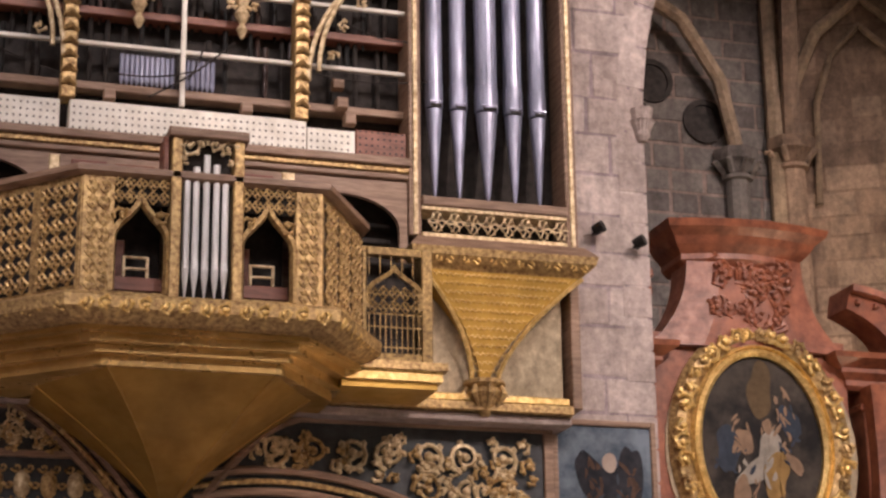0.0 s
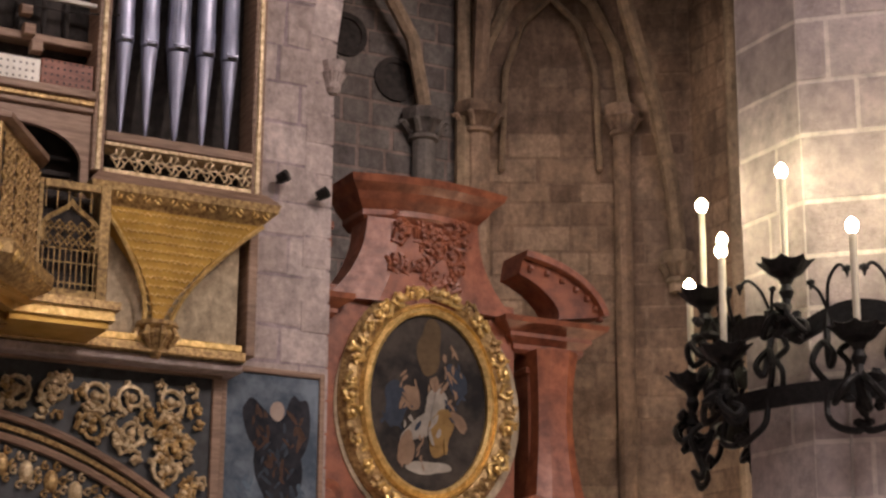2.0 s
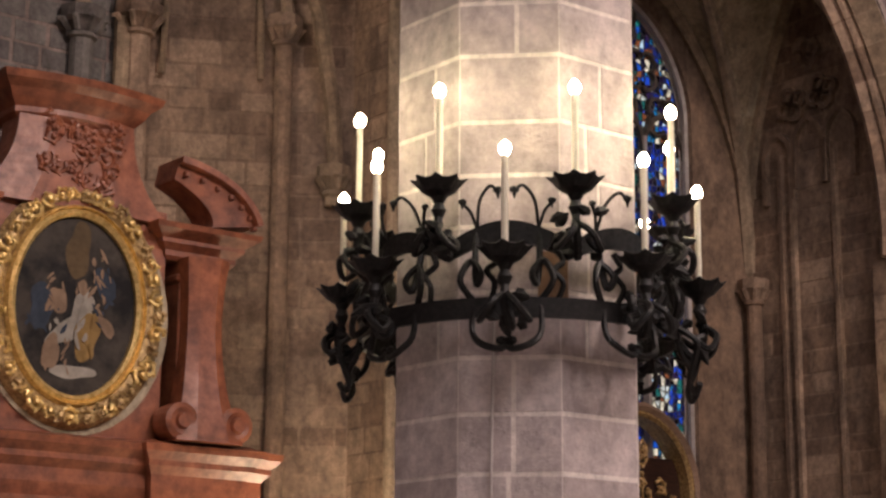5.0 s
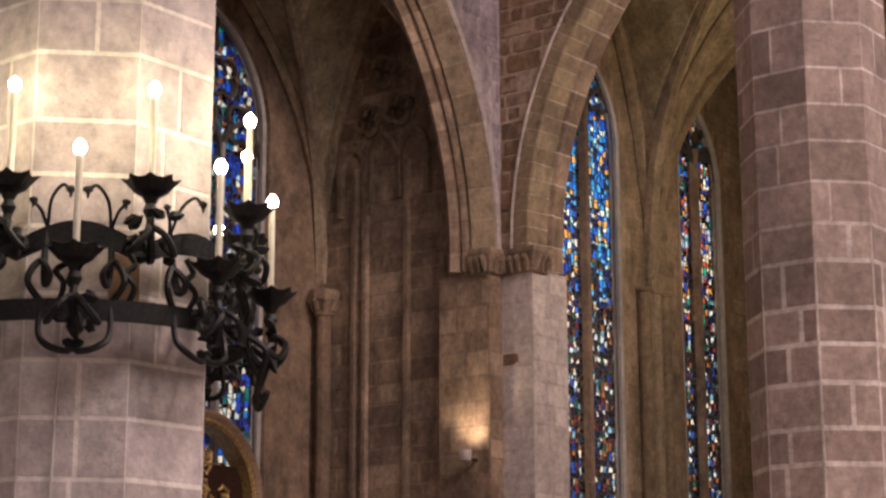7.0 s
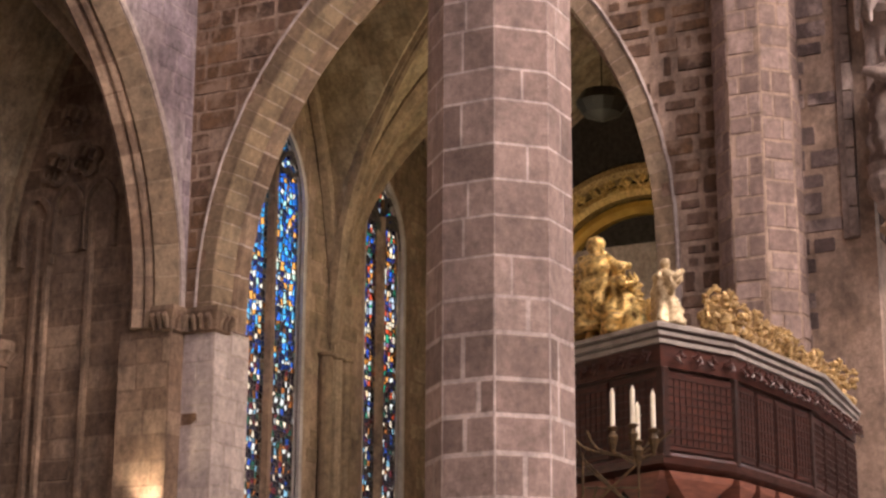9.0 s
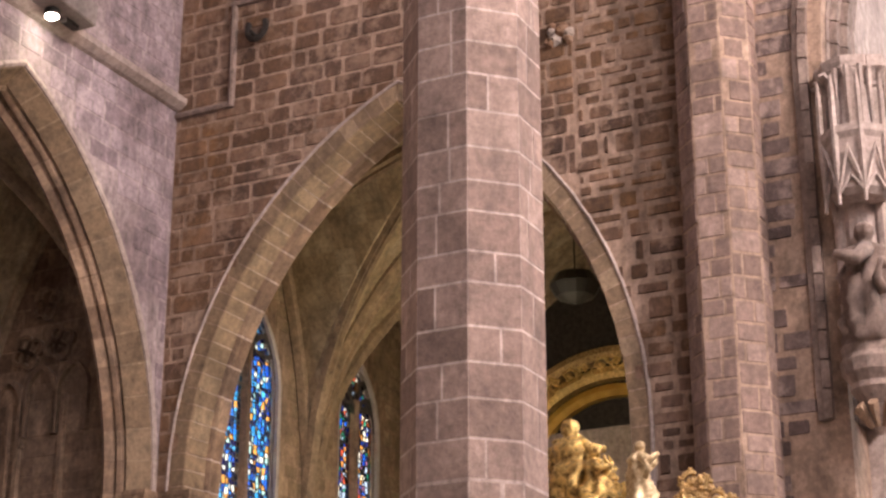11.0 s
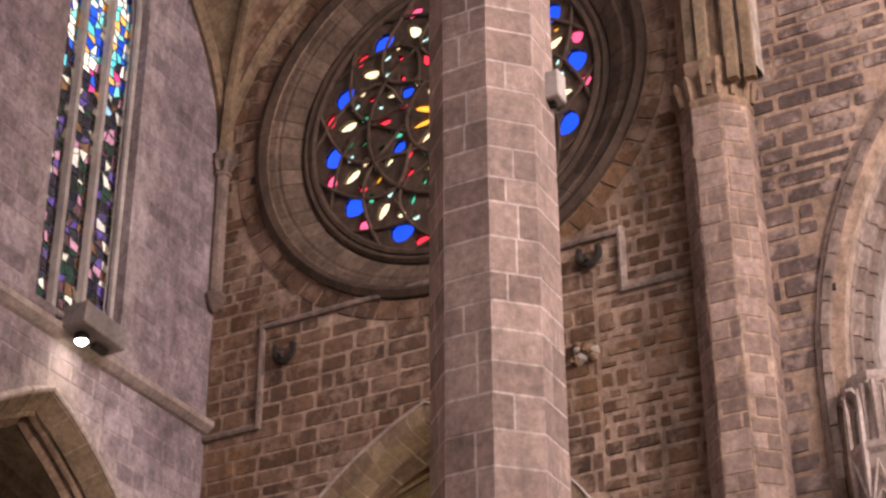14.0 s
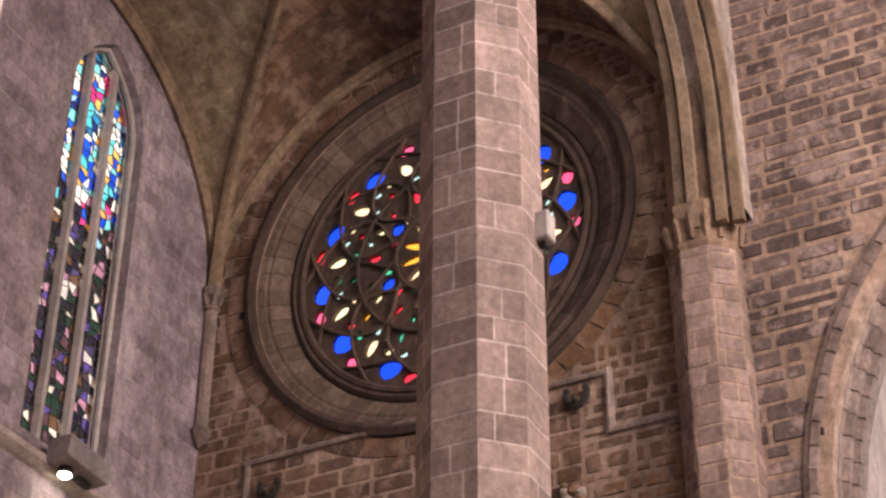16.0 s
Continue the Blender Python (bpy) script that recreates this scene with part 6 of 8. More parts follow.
for k in range(15):
    u = 3.3 + k * 0.29
    v = ARC(u) - 0.55
    if v < 3.4:
        continue
    bm = bmesh.new()
    add_lathe(bm, [(0.001, 0.08), (0.05, 0.07), (0.10, 0.03), (0.11, 0.0)], 10, Matrix.Translation(on_frieze(u, 0.0, v)) @ pose(0, 0, 0, 90) @ Matrix.Diagonal((0.8, 1.25, 1, 1)))
    cart = part("cartouche", bm, PALE_GOLD if k % 2 else OLD_GOLD, frieze, "carved gilt cartouche")
    for q in range(6):
        a = q * math.pi / 3
        bm = bmesh.new()
        scroll(bm, on_frieze, u + 0.14 * math.cos(a), v + 0.19 * math.sin(a), 0.055, 1.0, 1, 0.018, 0.04, False)
        part("scroll", bm, PALE_GOLD if k % 2 else OLD_GOLD, cart)

# framed picture beside it, its figure reduced to plain shapes
CANVAS = plain("blue_canvas", (0.055, 0.075, 0.10), (0.15, 0.18, 0.215), 2.2, 0.55, 0, 0.001, 0.4, 0.62)
DARK_PAINT = plain("dark_paint", (0.012, 0.013, 0.018), (0.03, 0.03, 0.036), 5, 0.55, 0, 0.001)


def matt(*mats):
    """Old paint with hardly any gloss."""
    for m in mats:
        m.node_tree.nodes["Principled BSDF"].inputs["Specular IOR Level"].default_value = 0.12


def dabs(place, rg, zones, mat, w, parent, n=14):
    """Many small strokes of paint scattered over oval zones (u, v, half width, half height)."""
    verts, faces = [], []
    for cu, cv, ru, rv in zones:
        for _ in range(n):
            a, q, s = rg.uniform(0, 6.28), math.sqrt(rg.random()), rg.uniform(0.02, 0.055)
            pts = blob(cu + ru * q * math.cos(a), cv + rv * q * math.sin(a), s * 0.6, s * rg.uniform(1.2, 2.6), rg.uniform(-0.9, 0.9), 8, 0.2, rg.randint(0, 999))
            faces.append(tuple(range(len(verts), len(verts) + 8)))
            verts += [place(u, w + rg.uniform(0, 0.004), v) for u, v in pts]
    return tagged(mesh_part("paint_strokes", verts, faces, mat, parent), kind="stuff")


matt(DARK_PAINT, CANVAS)


def picture_shape(name, place, pts, w, mat, parent):
    verts = [place(u, w, v) for u, v in pts]
    return mesh_part(name, verts, [tuple(range(len(pts)))], mat, parent)


def blob(cu, cv, ru, rv, tilt=0.0, n=18, wob=0.0, seed=0):
    rg = random.Random(seed)
    f1, f2, f3 = (rg.uniform(0, 6.28) for _ in range(3))
    out = []
    for k in range(n):
        a = 2 * math.pi * k / n
        q = 1 + wob * (math.sin(2 * a + f1) + 0.7 * math.sin(3 * a + f2) + 0.4 * math.sin(5 * a + f3))
        x, y = ru * q * math.cos(a), rv * q * math.sin(a)
        out.append((cu + x * math.cos(tilt) - y * math.sin(tilt), cv + x * math.sin(tilt) + y * math.cos(tilt)))
    return out


pic = thing("framed_painting", "tall dark blue framed painting hung on the stone wall", "painting")
on_pic = lambda u, w, v: on_north(u, w + 0.05, v)
plank("canvas", on_pic, 7.74, 9.0, 3.82, 6.2, -0.04, 0.02, CANVAS, pic)
for u0, u1, v0, v1 in ((7.68, 7.75, 3.78, 6.24), (8.97, 9.04, 3.78, 6.24), (7.75, 8.97, 3.78, 3.85), (7.75, 8.97, 6.17, 6.24)):
    plank("frame_rail", on_pic, u0, u1, v0, v1, -0.04, 0.06, BROWN_WOOD, pic)
for cu, cv, ru, rv, tl, mat, sd in ((8.42, 5.10, 0.24, 0.62, 0.05, DARK_PAINT, 1), (8.52, 4.75, 0.22, 0.55, -0.1, DARK_PAINT, 2), (8.18, 5.55, 0.17, 0.34, 0.5, DARK_PAINT, 3), (8.66, 5.45, 0.16, 0.55, -0.15, DARK_PAINT, 4), (8.35, 4.02, 0.5, 0.14, 0, DARK_PAINT, 5)):
    picture_shape("painted_shape", on_pic, blob(cu, cv, ru, rv, tl, 40, 0.12, sd), 0.022 + 0.0015 * sd, mat, pic)
picture_shape("painted_shape", on_pic, blob(8.42, 5.72, 0.10, 0.12, 0, 14, 0.04, 6), 0.032, plain("flesh_paint", (0.26, 0.19, 0.15), (0.34, 0.26, 0.21), 6, 0.5, 0, 0.001), pic)
STROKES = {k: plain(k, tuple(c * 0.6 for c in v), v, 9, 0.6, 0, 0.001) for k, v in {"steel_strokes": (0.05, 0.065, 0.085), "earth_strokes": (0.085, 0.05, 0.035), "pale_blue_strokes": (0.11, 0.15, 0.19)}.items()}
matt(*STROKES.values())
rgp = random.Random(77)
dabs(on_pic, rgp, ((8.42, 5.1, 0.2, 0.5), (8.55, 4.6, 0.2, 0.5)), STROKES["steel_strokes"], 0.034, pic, 16)
dabs(on_pic, rgp, ((8.42, 4.9, 0.2, 0.5), (8.66, 5.4, 0.12, 0.4), (8.2, 5.5, 0.12, 0.25)), STROKES["earth_strokes"], 0.039, pic, 12)
dabs(on_pic, rgp, ((8.0, 4.6, 0.18, 0.5), (8.75, 4.4, 0.12, 0.4)), STROKES["pale_blue_strokes"], 0.024, pic, 16)
for k, (x, z) in enumerate(((8.35, 8.66), (8.90, 8.52))):
    spot = thing("wall_spotlight", "small black cylindrical spotlight fixed to the wall", "spotlight", group="wall spotlights")
    bm = bmesh.new()
    add_tube(bm, [(x, YN + 0.02, z), (x, YN - 0.16, z + 0.02)], 0.018, 6)
    part("arm", bm, BLACK, spot)
    bm = bmesh.new()
    add_tube(bm, [(x - 0.04, YN - 0.14, z + 0.0), (x + 0.05, YN - 0.24, z + 0.05)], [0.07, 0.08], 10)
    part("lamp_head", bm, IRON, spot)


# ---- red altarpiece in the side chapel ----
YR = 23.5
altar = thing("altarpiece", "red marble baroque altarpiece with an oval gilt frame", "altarpiece")
CX = 11.77


def on_altar(u, w, v):
    return Vector((u, YR - w, v))


def altar_mould(name, steps, x0, x1, parent=altar, back=-0.7, mat=RED_STONE, bow=0.0, label=""):
    """Mitred moulding: steps of (reach, z); bow pushes the middle forward."""
    bm = bmesh.new()
    rings = []
    for w, z in steps:
        row = [on_altar(x0 - w, back, z)]
        n = 10 if bow else 1
        for k in range(n + 1):
            s = k / n
            row.append(on_altar(x0 - w + (x1 - x0 + 2 * w) * s, w + bow * math.sin(s * math.pi), z))
        row.append(on_altar(x1 + w, back, z))
        rings.append(row)
    add_loft(bm, rings)
    return part(name, bm, mat, parent, label)


altar_mould("base_block", [(0.1, 0), (0.1, 3.9)], CX - 3.2, CX + 3.2)
altar_mould("entablature", [(0.0, 3.9), (0.05, 4.1), (0.05, 4.3), (0.16, 4.42), (0.16, 4.5), (0.28, 4.62), (0.30, 4.72), (0.05, 4.78)], CX - 3.25, CX + 3.25)
altar_mould("entablature", [(0.18, 3.9), (0.20, 4.1), (0.2, 4.3), (0.30, 4.42), (0.30, 4.5), (0.40, 4.62), (0.42, 4.72), (0.2, 4.79)], CX + 1.55, CX + 2.75)
altar_mould("entablature", [(0.18, 3.9), (0.20, 4.1), (0.2, 4.3), (0.30, 4.42), (0.30, 4.5), (0.40, 4.62), (0.42, 4.72), (0.2, 4.79)], CX - 2.75, CX - 1.55)
altar_mould("back_slab", [(0, 4.75), (0, 8.2)], CX - 1.55, CX + 1.55, back=-0.6)
bm = bmesh.new()
add_loft(bm, [[on_altar(u, w, v) for u, v in ((CX + 0.12 + 1.50 * math.cos(2 * math.pi * k / 40), 6.5 + 1.74 * math.sin(2 * math.pi * k / 40)) for k in range(40))] for w in (-0.02, 0.03)])
part("white_patch", bm, PLASTER, altar, "pale plaster behind the frame")
# neck with flaring sides and top cornice
bm = bmesh.new()
rings = []
for s in range(11):
    q = s / 10
    z = 8.0 + 1.3 * q
    hw = 0.92 + 0.62 * (1 - q) ** 2.2
    rings.append([on_altar(CX - hw, -0.5, z), on_altar(CX - hw, 0.05, z), on_altar(CX - hw * 0.5, 0.16, z), on_altar(CX + hw * 0.5, 0.16, z), on_altar(CX + hw, 0.05, z), on_altar(CX + hw, -0.5, z)])
add_loft(bm, rings)
part("neck", bm, RED_STONE, altar)
altar_mould("top_cornice", [(-0.06, 9.20), (0.04, 9.30), (0.04, 9.38), (0.15, 9.50), (0.21, 9.60), (0.33, 9.70), (0.37, 9.80), (0.10, 9.88)], CX - 0.95, CX + 0.88, bow=0.22)
rg = random.Random(41)
for k in range(34):
    bm = bmesh.new()
    u, v = CX + rg.uniform(-0.62, 0.62), 8.35 + rg.uniform(0, 0.95)
    scroll(bm, on_altar, u, v, rg.uniform(0.10, 0.18), 1.0, rg.choice((-1, 1)), 0.03, 0.17)
    part("leaf_carving", bm, RED_STONE, altar)
for sg in (-1, 1):
    # columns with entablature and broken pediment
    plank("pilaster", on_altar, CX + sg * 2.15 - 0.36, CX + sg * 2.15 + 0.36, 4.75, 7.6, -0.6, 0.02, RED_STONE, altar)
    bm = bmesh.new()
    rings = []
    for s in range(17):
        q = s / 16
        z = 4.78 + 2.75 * q
        out = 0.30 * (1 - q) ** 3 + 0.10 * q ** 4
        c = CX + sg * 2.12
        rings.append([on_altar(c - 0.26 - out, 0.0, z), on_altar(c - 0.26 - out, 0.22 + out, z), on_altar(c - 0.12 - out * 0.5, 0.30 + out, z), on_altar(c + 0.12 + out * 0.5, 0.30 + out, z), on_altar(c + 0.26 + out, 0.22 + out, z), on_altar(c + 0.26 + out, 0.0, z)])
    add_loft(bm, rings)
    part("scroll_bracket", bm, RED_STONE, altar)
    for side in (-1, 1):
        bm = bmesh.new()
        m = Matrix.Translation(on_altar(CX + sg * 2.12 + side * 0.46, 0.30, 5.06)) @ pose(0, 0, 0, 90)
        add_lathe(bm, [(0.02, 0.26), (0.10, 0.26), (0.12, 0.2), (0.20, 0.22), (0.27, 0.18), (0.27, -0.2)], 18, m)
        part("volute", bm, RED_STONE, altar)
    altar_mould("astragal", [(0.0, 7.18), (0.05, 7.22), (0.05, 7.28), (0.0, 7.32)], CX + sg * 2.12 - 0.34, CX + sg * 2.12 + 0.34)
    altar_mould("capital", [(0.0, 7.5), (0.06, 7.56), (0.06, 7.64), (0.16, 7.74), (0.16, 7.80), (0.34, 7.92), (0.36, 8.0), (0.1, 8.05)], CX + sg * 2.12 - 0.55, CX + sg * 2.12 + 0.55)
    bm = bmesh.new()
    rings = []
    for s in range(12):
        q = s / 11
        a = 0.15 + 1.25 * q
        u, v = CX + sg * (3.15 - 1.75 * (1 - math.cos(a)) - 0.1), 8.02 + 1.02 * math.sin(a)
        nu, nv = sg * math.cos(a), math.sin(a)
        rings.append([on_altar(u - nu * d, w, v - nv * d) for d, w in ((0.0, -0.4), (0.0, 0.36), (0.10, 0.36), (0.12, 0.24), (0.34 + 0.5 * (1 - q), 0.2), (0.34 + 0.5 * (1 - q), -0.4))])
    add_loft(bm, rings)
    part("broken_pediment", bm, RED_STONE, altar, "curved broken pediment")
    for k in range(7):
        a = 0.2 + 1.15 * k / 6
        u, v = CX + sg * (2.95 - 1.6 * (1 - math.cos(a))), 7.95 + 0.85 * math.sin(a)
        plank("dentil", on_altar, u - 0.035, u + 0.035, v - 0.035, v + 0.035, 0.2, 0.30, RED_STONE, altar)
OV = (11.85, 6.60)
oval_frame = thing("oval_painting", "oval dark painting in a thick carved gilt leaf frame", "painting")
on_oval = lambda u, w, v: on_altar(u, w + 0.03, v)
OLD_CANVAS = plain("dim_canvas", (0.014, 0.012, 0.012), (0.062, 0.050, 0.040), 1.6, 0.5, 0, 0.001, 0.38, 0.62)
bm = bmesh.new()
add_loft(bm, [[on_oval(u, w, v) for u, v in blob(*OV, 1.0, 1.34, 0, 40)] for w in (0.0, 0.05)])
part("canvas", bm, OLD_CANVAS, oval_frame, "dim brown canvas")


def ellipse_ring(name, ru, rv, prof, mat, parent, label=""):
    bm = bmesh.new()
    rows = []
    for s in range(57):
        a = 2 * math.pi * s / 56
        rows.append([on_oval(OV[0] + (ru + o) * math.cos(a), w, OV[1] + (rv + o) * math.sin(a)) for o, w in prof])
    add_loft(bm, rows, caps=False)
    return part(name, bm, mat, parent, label)


ellipse_ring("inner_moulding", 0.95, 1.29, [(0, 0.04), (0, 0.12), (0.05, 0.16), (0.11, 0.12), (0.13, 0.18), (0.17, 0.12), (0.17, 0.0)], GOLD, oval_frame, "smooth gilt inner moulding")
ellipse_ring("outer_band", 1.12, 1.46, [(0, 0.0), (0, 0.10), (0.10, 0.15), (0.22, 0.12), (0.30, 0.04), (0.30, 0.0)], OLD_GOLD, oval_frame)
for k in range(40):
    a = 2 * math.pi * k / 40 + rg.uniform(-0.04, 0.04)
    bm = bmesh.new()
    scroll(bm, on_oval, OV[0] + 1.27 * math.cos(a), OV[1] + 1.61 * math.sin(a), rg.uniform(0.09, 0.15), 1.0, rg.choice((-1, 1)), rg.uniform(0.025, 0.04), 0.17)
    part("leaf", bm, rg.choice((GOLD, GOLD, OLD_GOLD)), oval_frame, "gilded leaf")
TONES = {"white_paint_patch": (0.34, 0.30, 0.25), "ochre_paint_patch": (0.28, 0.17, 0.06), "flesh_paint_patch": (0.26, 0.17, 0.11), "blue_paint_patch": (0.04, 0.05, 0.07), "glow_paint_patch": (0.11, 0.072, 0.036)}
PAINT = {k: plain(k, tuple(c * 0.75 for c in v), v, 9, 0.5, 0, 0.001) for k, v in TONES.items()}
for k, (cu, cv, ru, rv, tl, tone) in enumerate(((0.02, 0.80, 0.20, 0.40, 0, "glow_paint_patch"), (-0.02, -0.32, 0.40, 0.17, 0.5, "white_paint_patch"), (0.12, 0.0, 0.16, 0.24, -0.2, "white_paint_patch"), (0.20, -0.42, 0.2, 0.34, -0.1, "ochre_paint_patch"), (0.10, 0.28, 0.08, 0.1, 0, "flesh_paint_patch"), (-0.28, 0.05, 0.14, 0.2, 0.2, "flesh_paint_patch"), (-0.52, -0.05, 0.2, 0.3, 0, "blue_paint_patch"), (0.5, -0.25, 0.2, 0.08, -0.8, "flesh_paint_patch"), (0.0, -0.95, 0.34, 0.1, 0, "white_paint_patch"), (-0.35, -0.7, 0.14, 0.24, -0.3, "flesh_paint_patch"), (0.45, 0.35, 0.16, 0.24, 0.3, "blue_paint_patch"))):
    picture_shape("painted_shape", on_oval, blob(OV[0] + cu, OV[1] + cv, ru, rv, tl, 40, 0.12, k + 20), 0.052 + 0.0015 * k, PAINT[tone], oval_frame)
matt(OLD_CANVAS, *PAINT.values())
rgo = random.Random(41)
for w, tone, zones in ((0.070, "blue_paint_patch", ((-0.45, -0.2, 0.3, 0.5), (0.45, 0.1, 0.25, 0.5))), (0.076, "flesh_paint_patch", ((0.15, 0.1, 0.3, 0.3), (-0.4, 0.15, 0.25, 0.25), (0.4, 0.5, 0.2, 0.3), (-0.2, -0.75, 0.3, 0.25))),
                       (0.082, "white_paint_patch", ((-0.05, -0.35, 0.34, 0.22), (0.12, 0.02, 0.12, 0.2))), (0.088, "ochre_paint_patch", ((0.22, -0.42, 0.16, 0.3),))):
    dabs(on_oval, rgo, [(OV[0] + a, OV[1] + b, c, d) for a, b, c, d in zones], PAINT[tone], w, oval_frame, 9)


# ---- iron candle ring round the first pillar ----
chandelier = thing("candle_ring", "black wrought-iron two-tier candle ring round a stone pillar", "chandelier")
AX, AY = PILLAR_A
FRONT = math.atan2(-AY, -AX) - 0.07  # towards the nave


def round_a(r, a, z):
    """A point of the ring: radius, angle from its front, height."""
    return Vector((AX + r * math.cos(FRONT + a), AY + r * math.sin(FRONT + a), z))


def hoop(name, r, z, h, t, sag=0.0, n=96):
    bm = bmesh.new()
    rows = []
    for s in range(n + 1):
        a = 2 * math.pi * s / n
        d = sag * (1 - abs(math.cos(4 * a)))
        rows.append([round_a(r, a, z - d), round_a(r + t, a, z - d), round_a(r + t, a, z + h - d * 1.2), round_a(r, a, z + h - d * 1.2)])
    add_loft(bm, rows, caps=False)
    return part(name, bm, IRON, chandelier, "flat black iron hoop")


hoop("lower_hoop", 0.98, 3.58, 0.12, 0.03)
hoop("upper_hoop", 0.92, 4.04, 0.13, 0.03, 0.10)


def curl(bm, pts, r, n=4, steps=5):
    """A smooth rod through a few points."""
    pts = [Vector(p) for p in pts]
    out = []
    for k in range(len(pts) - 1):
        p0, p1, p2, p3 = pts[max(k - 1, 0)], pts[k], pts[k + 1], pts[min(k + 2, len(pts) - 1)]
        for s in range(steps):
            t = s / steps
            out.append(0.5 * ((2 * p1) + (p2 - p0) * t + (2 * p0 - 5 * p1 + 4 * p2 - p3) * t * t + (3 * p1 - p0 - 3 * p2 + p3) * t ** 3))
    out.append(pts[-1])
    add_tube(bm, out, r, n + 2)


def iron_leaf(bm, at, size, ang):
    c = round_a(*at)
    bmesh.ops.create_icosphere(bm, subdivisions=1, radius=size, matrix=Matrix.Translation(c) @ Matrix.Rotation(FRONT + ang, 4, "Z") @ Matrix.Diagonal((0.5, 1.0, 0.7, 1)))
    tip = c + Vector((0, 0, -size * 1.6))
    add_tube(bm, [c, tip], [size * 0.6, size * 0.1], 5)


CANDLE_TOPS = []
for tier, r, cup_z, candle, phase in (("upper", 1.05, 4.37, 0.55, math.pi / 8), ("lower", 1.13, 3.93, 0.58, 0.0)):
    for k in range(8):
        a = phase + k * math.pi / 4
        c = round_a(r, a, cup_z)
        holder = new("candle_holder")
        holder.parent = chandelier
        bm = bmesh.new()
        rows = []
        for rr2, dz in ((0.02, -0.20), (0.045, -0.14), (0.03, -0.10), (0.05, -0.06), (0.10, -0.03), (0.155, 0.035), (0.15, 0.04), (0.06, 0.0), (0.028, 0.0), (0.028, 0.05)):
            wav = 0.12 if rr2 > 0.12 else 0.0
            rows.append([c + Vector((rr2 * (1 + wav * math.cos(8 * q * math.pi / 12)) * math.cos(q * math.pi / 12), rr2 * (1 + wav * math.cos(8 * q * math.pi / 12)) * math.sin(q * math.pi / 12), dz + (0.012 * math.cos(8 * q * math.pi / 12) if rr2 > 0.12 else 0))) for q in range(24)])
        add_loft(bm, rows)
        part("drip_pan", bm, IRON, holder, "scalloped iron drip pan")
        bm = bmesh.new()
        zc = 4.10 if tier == "upper" else 3.66
        curl(bm, [c + Vector((0, 0, -0.18)), round_a(r + 0.02, a, cup_z - 0.32), round_a(r - 0.06, a + 0.03, cup_z - 0.42), round_a(0.94, a, zc + 0.03)], 0.028)
        curl(bm, [round_a(r - 0.02, a, cup_z - 0.22), round_a(r + 0.10, a + 0.05, cup_z - 0.30), round_a(r + 0.06, a + 0.12, cup_z - 0.40), round_a(r - 0.02, a + 0.10, cup_z - 0.34), round_a(r + 0.02, a + 0.06, cup_z - 0.31)], 0.021)
        curl(bm, [round_a(r - 0.02, a, cup_z - 0.22), round_a(r + 0.10, a - 0.05, cup_z - 0.30), round_a(r + 0.06, a - 0.12, cup_z - 0.40), round_a(r - 0.02, a - 0.10, cup_z - 0.34), round_a(r + 0.02, a - 0.06, cup_z - 0.31)], 0.021)
        part("scroll_arm", bm, IRON, holder)
        rl = random.Random(k + (40 if tier == "upper" else 0))
        for q in range(7):
            bm = bmesh.new()
            la, lz, lr = a + rl.uniform(-0.14, 0.14), cup_z - rl.uniform(0.14, 0.44), r + rl.uniform(-0.08, 0.08)
            p, tip = round_a(lr, la, lz), Vector((rl.uniform(-0.07, 0.07), rl.uniform(-0.07, 0.07), rl.uniform(-0.07, 0.04)))
            add_tube(bm, [p - tip * 0.6, p, p + tip * 0.7, p + tip * 1.2], [0.012, 0.036, 0.026, 0.006], 5)
            part("iron_leaf", bm, IRON, holder)
        bm = bmesh.new()
        add_lathe(bm, [(0.020, cup_z + 0.01), (0.020, cup_z + candle), (0.012, cup_z + candle + 0.01)], 10, Matrix.Translation((c.x, c.y, 0)))
        part("candle", bm, WAX, holder, "ivory candle tube")
        bm = bmesh.new()
        add_lathe(bm, [(0.014, 0.0), (0.030, 0.016), (0.037, 0.040), (0.033, 0.064), (0.018, 0.084), (0.003, 0.094)], 10, Matrix.Translation((c.x, c.y, cup_z + candle)))
        part("bulb", bm, BULB, holder, "lit warm bulb")
        CANDLE_TOPS.append((c.x, c.y, cup_z + candle + 0.16))
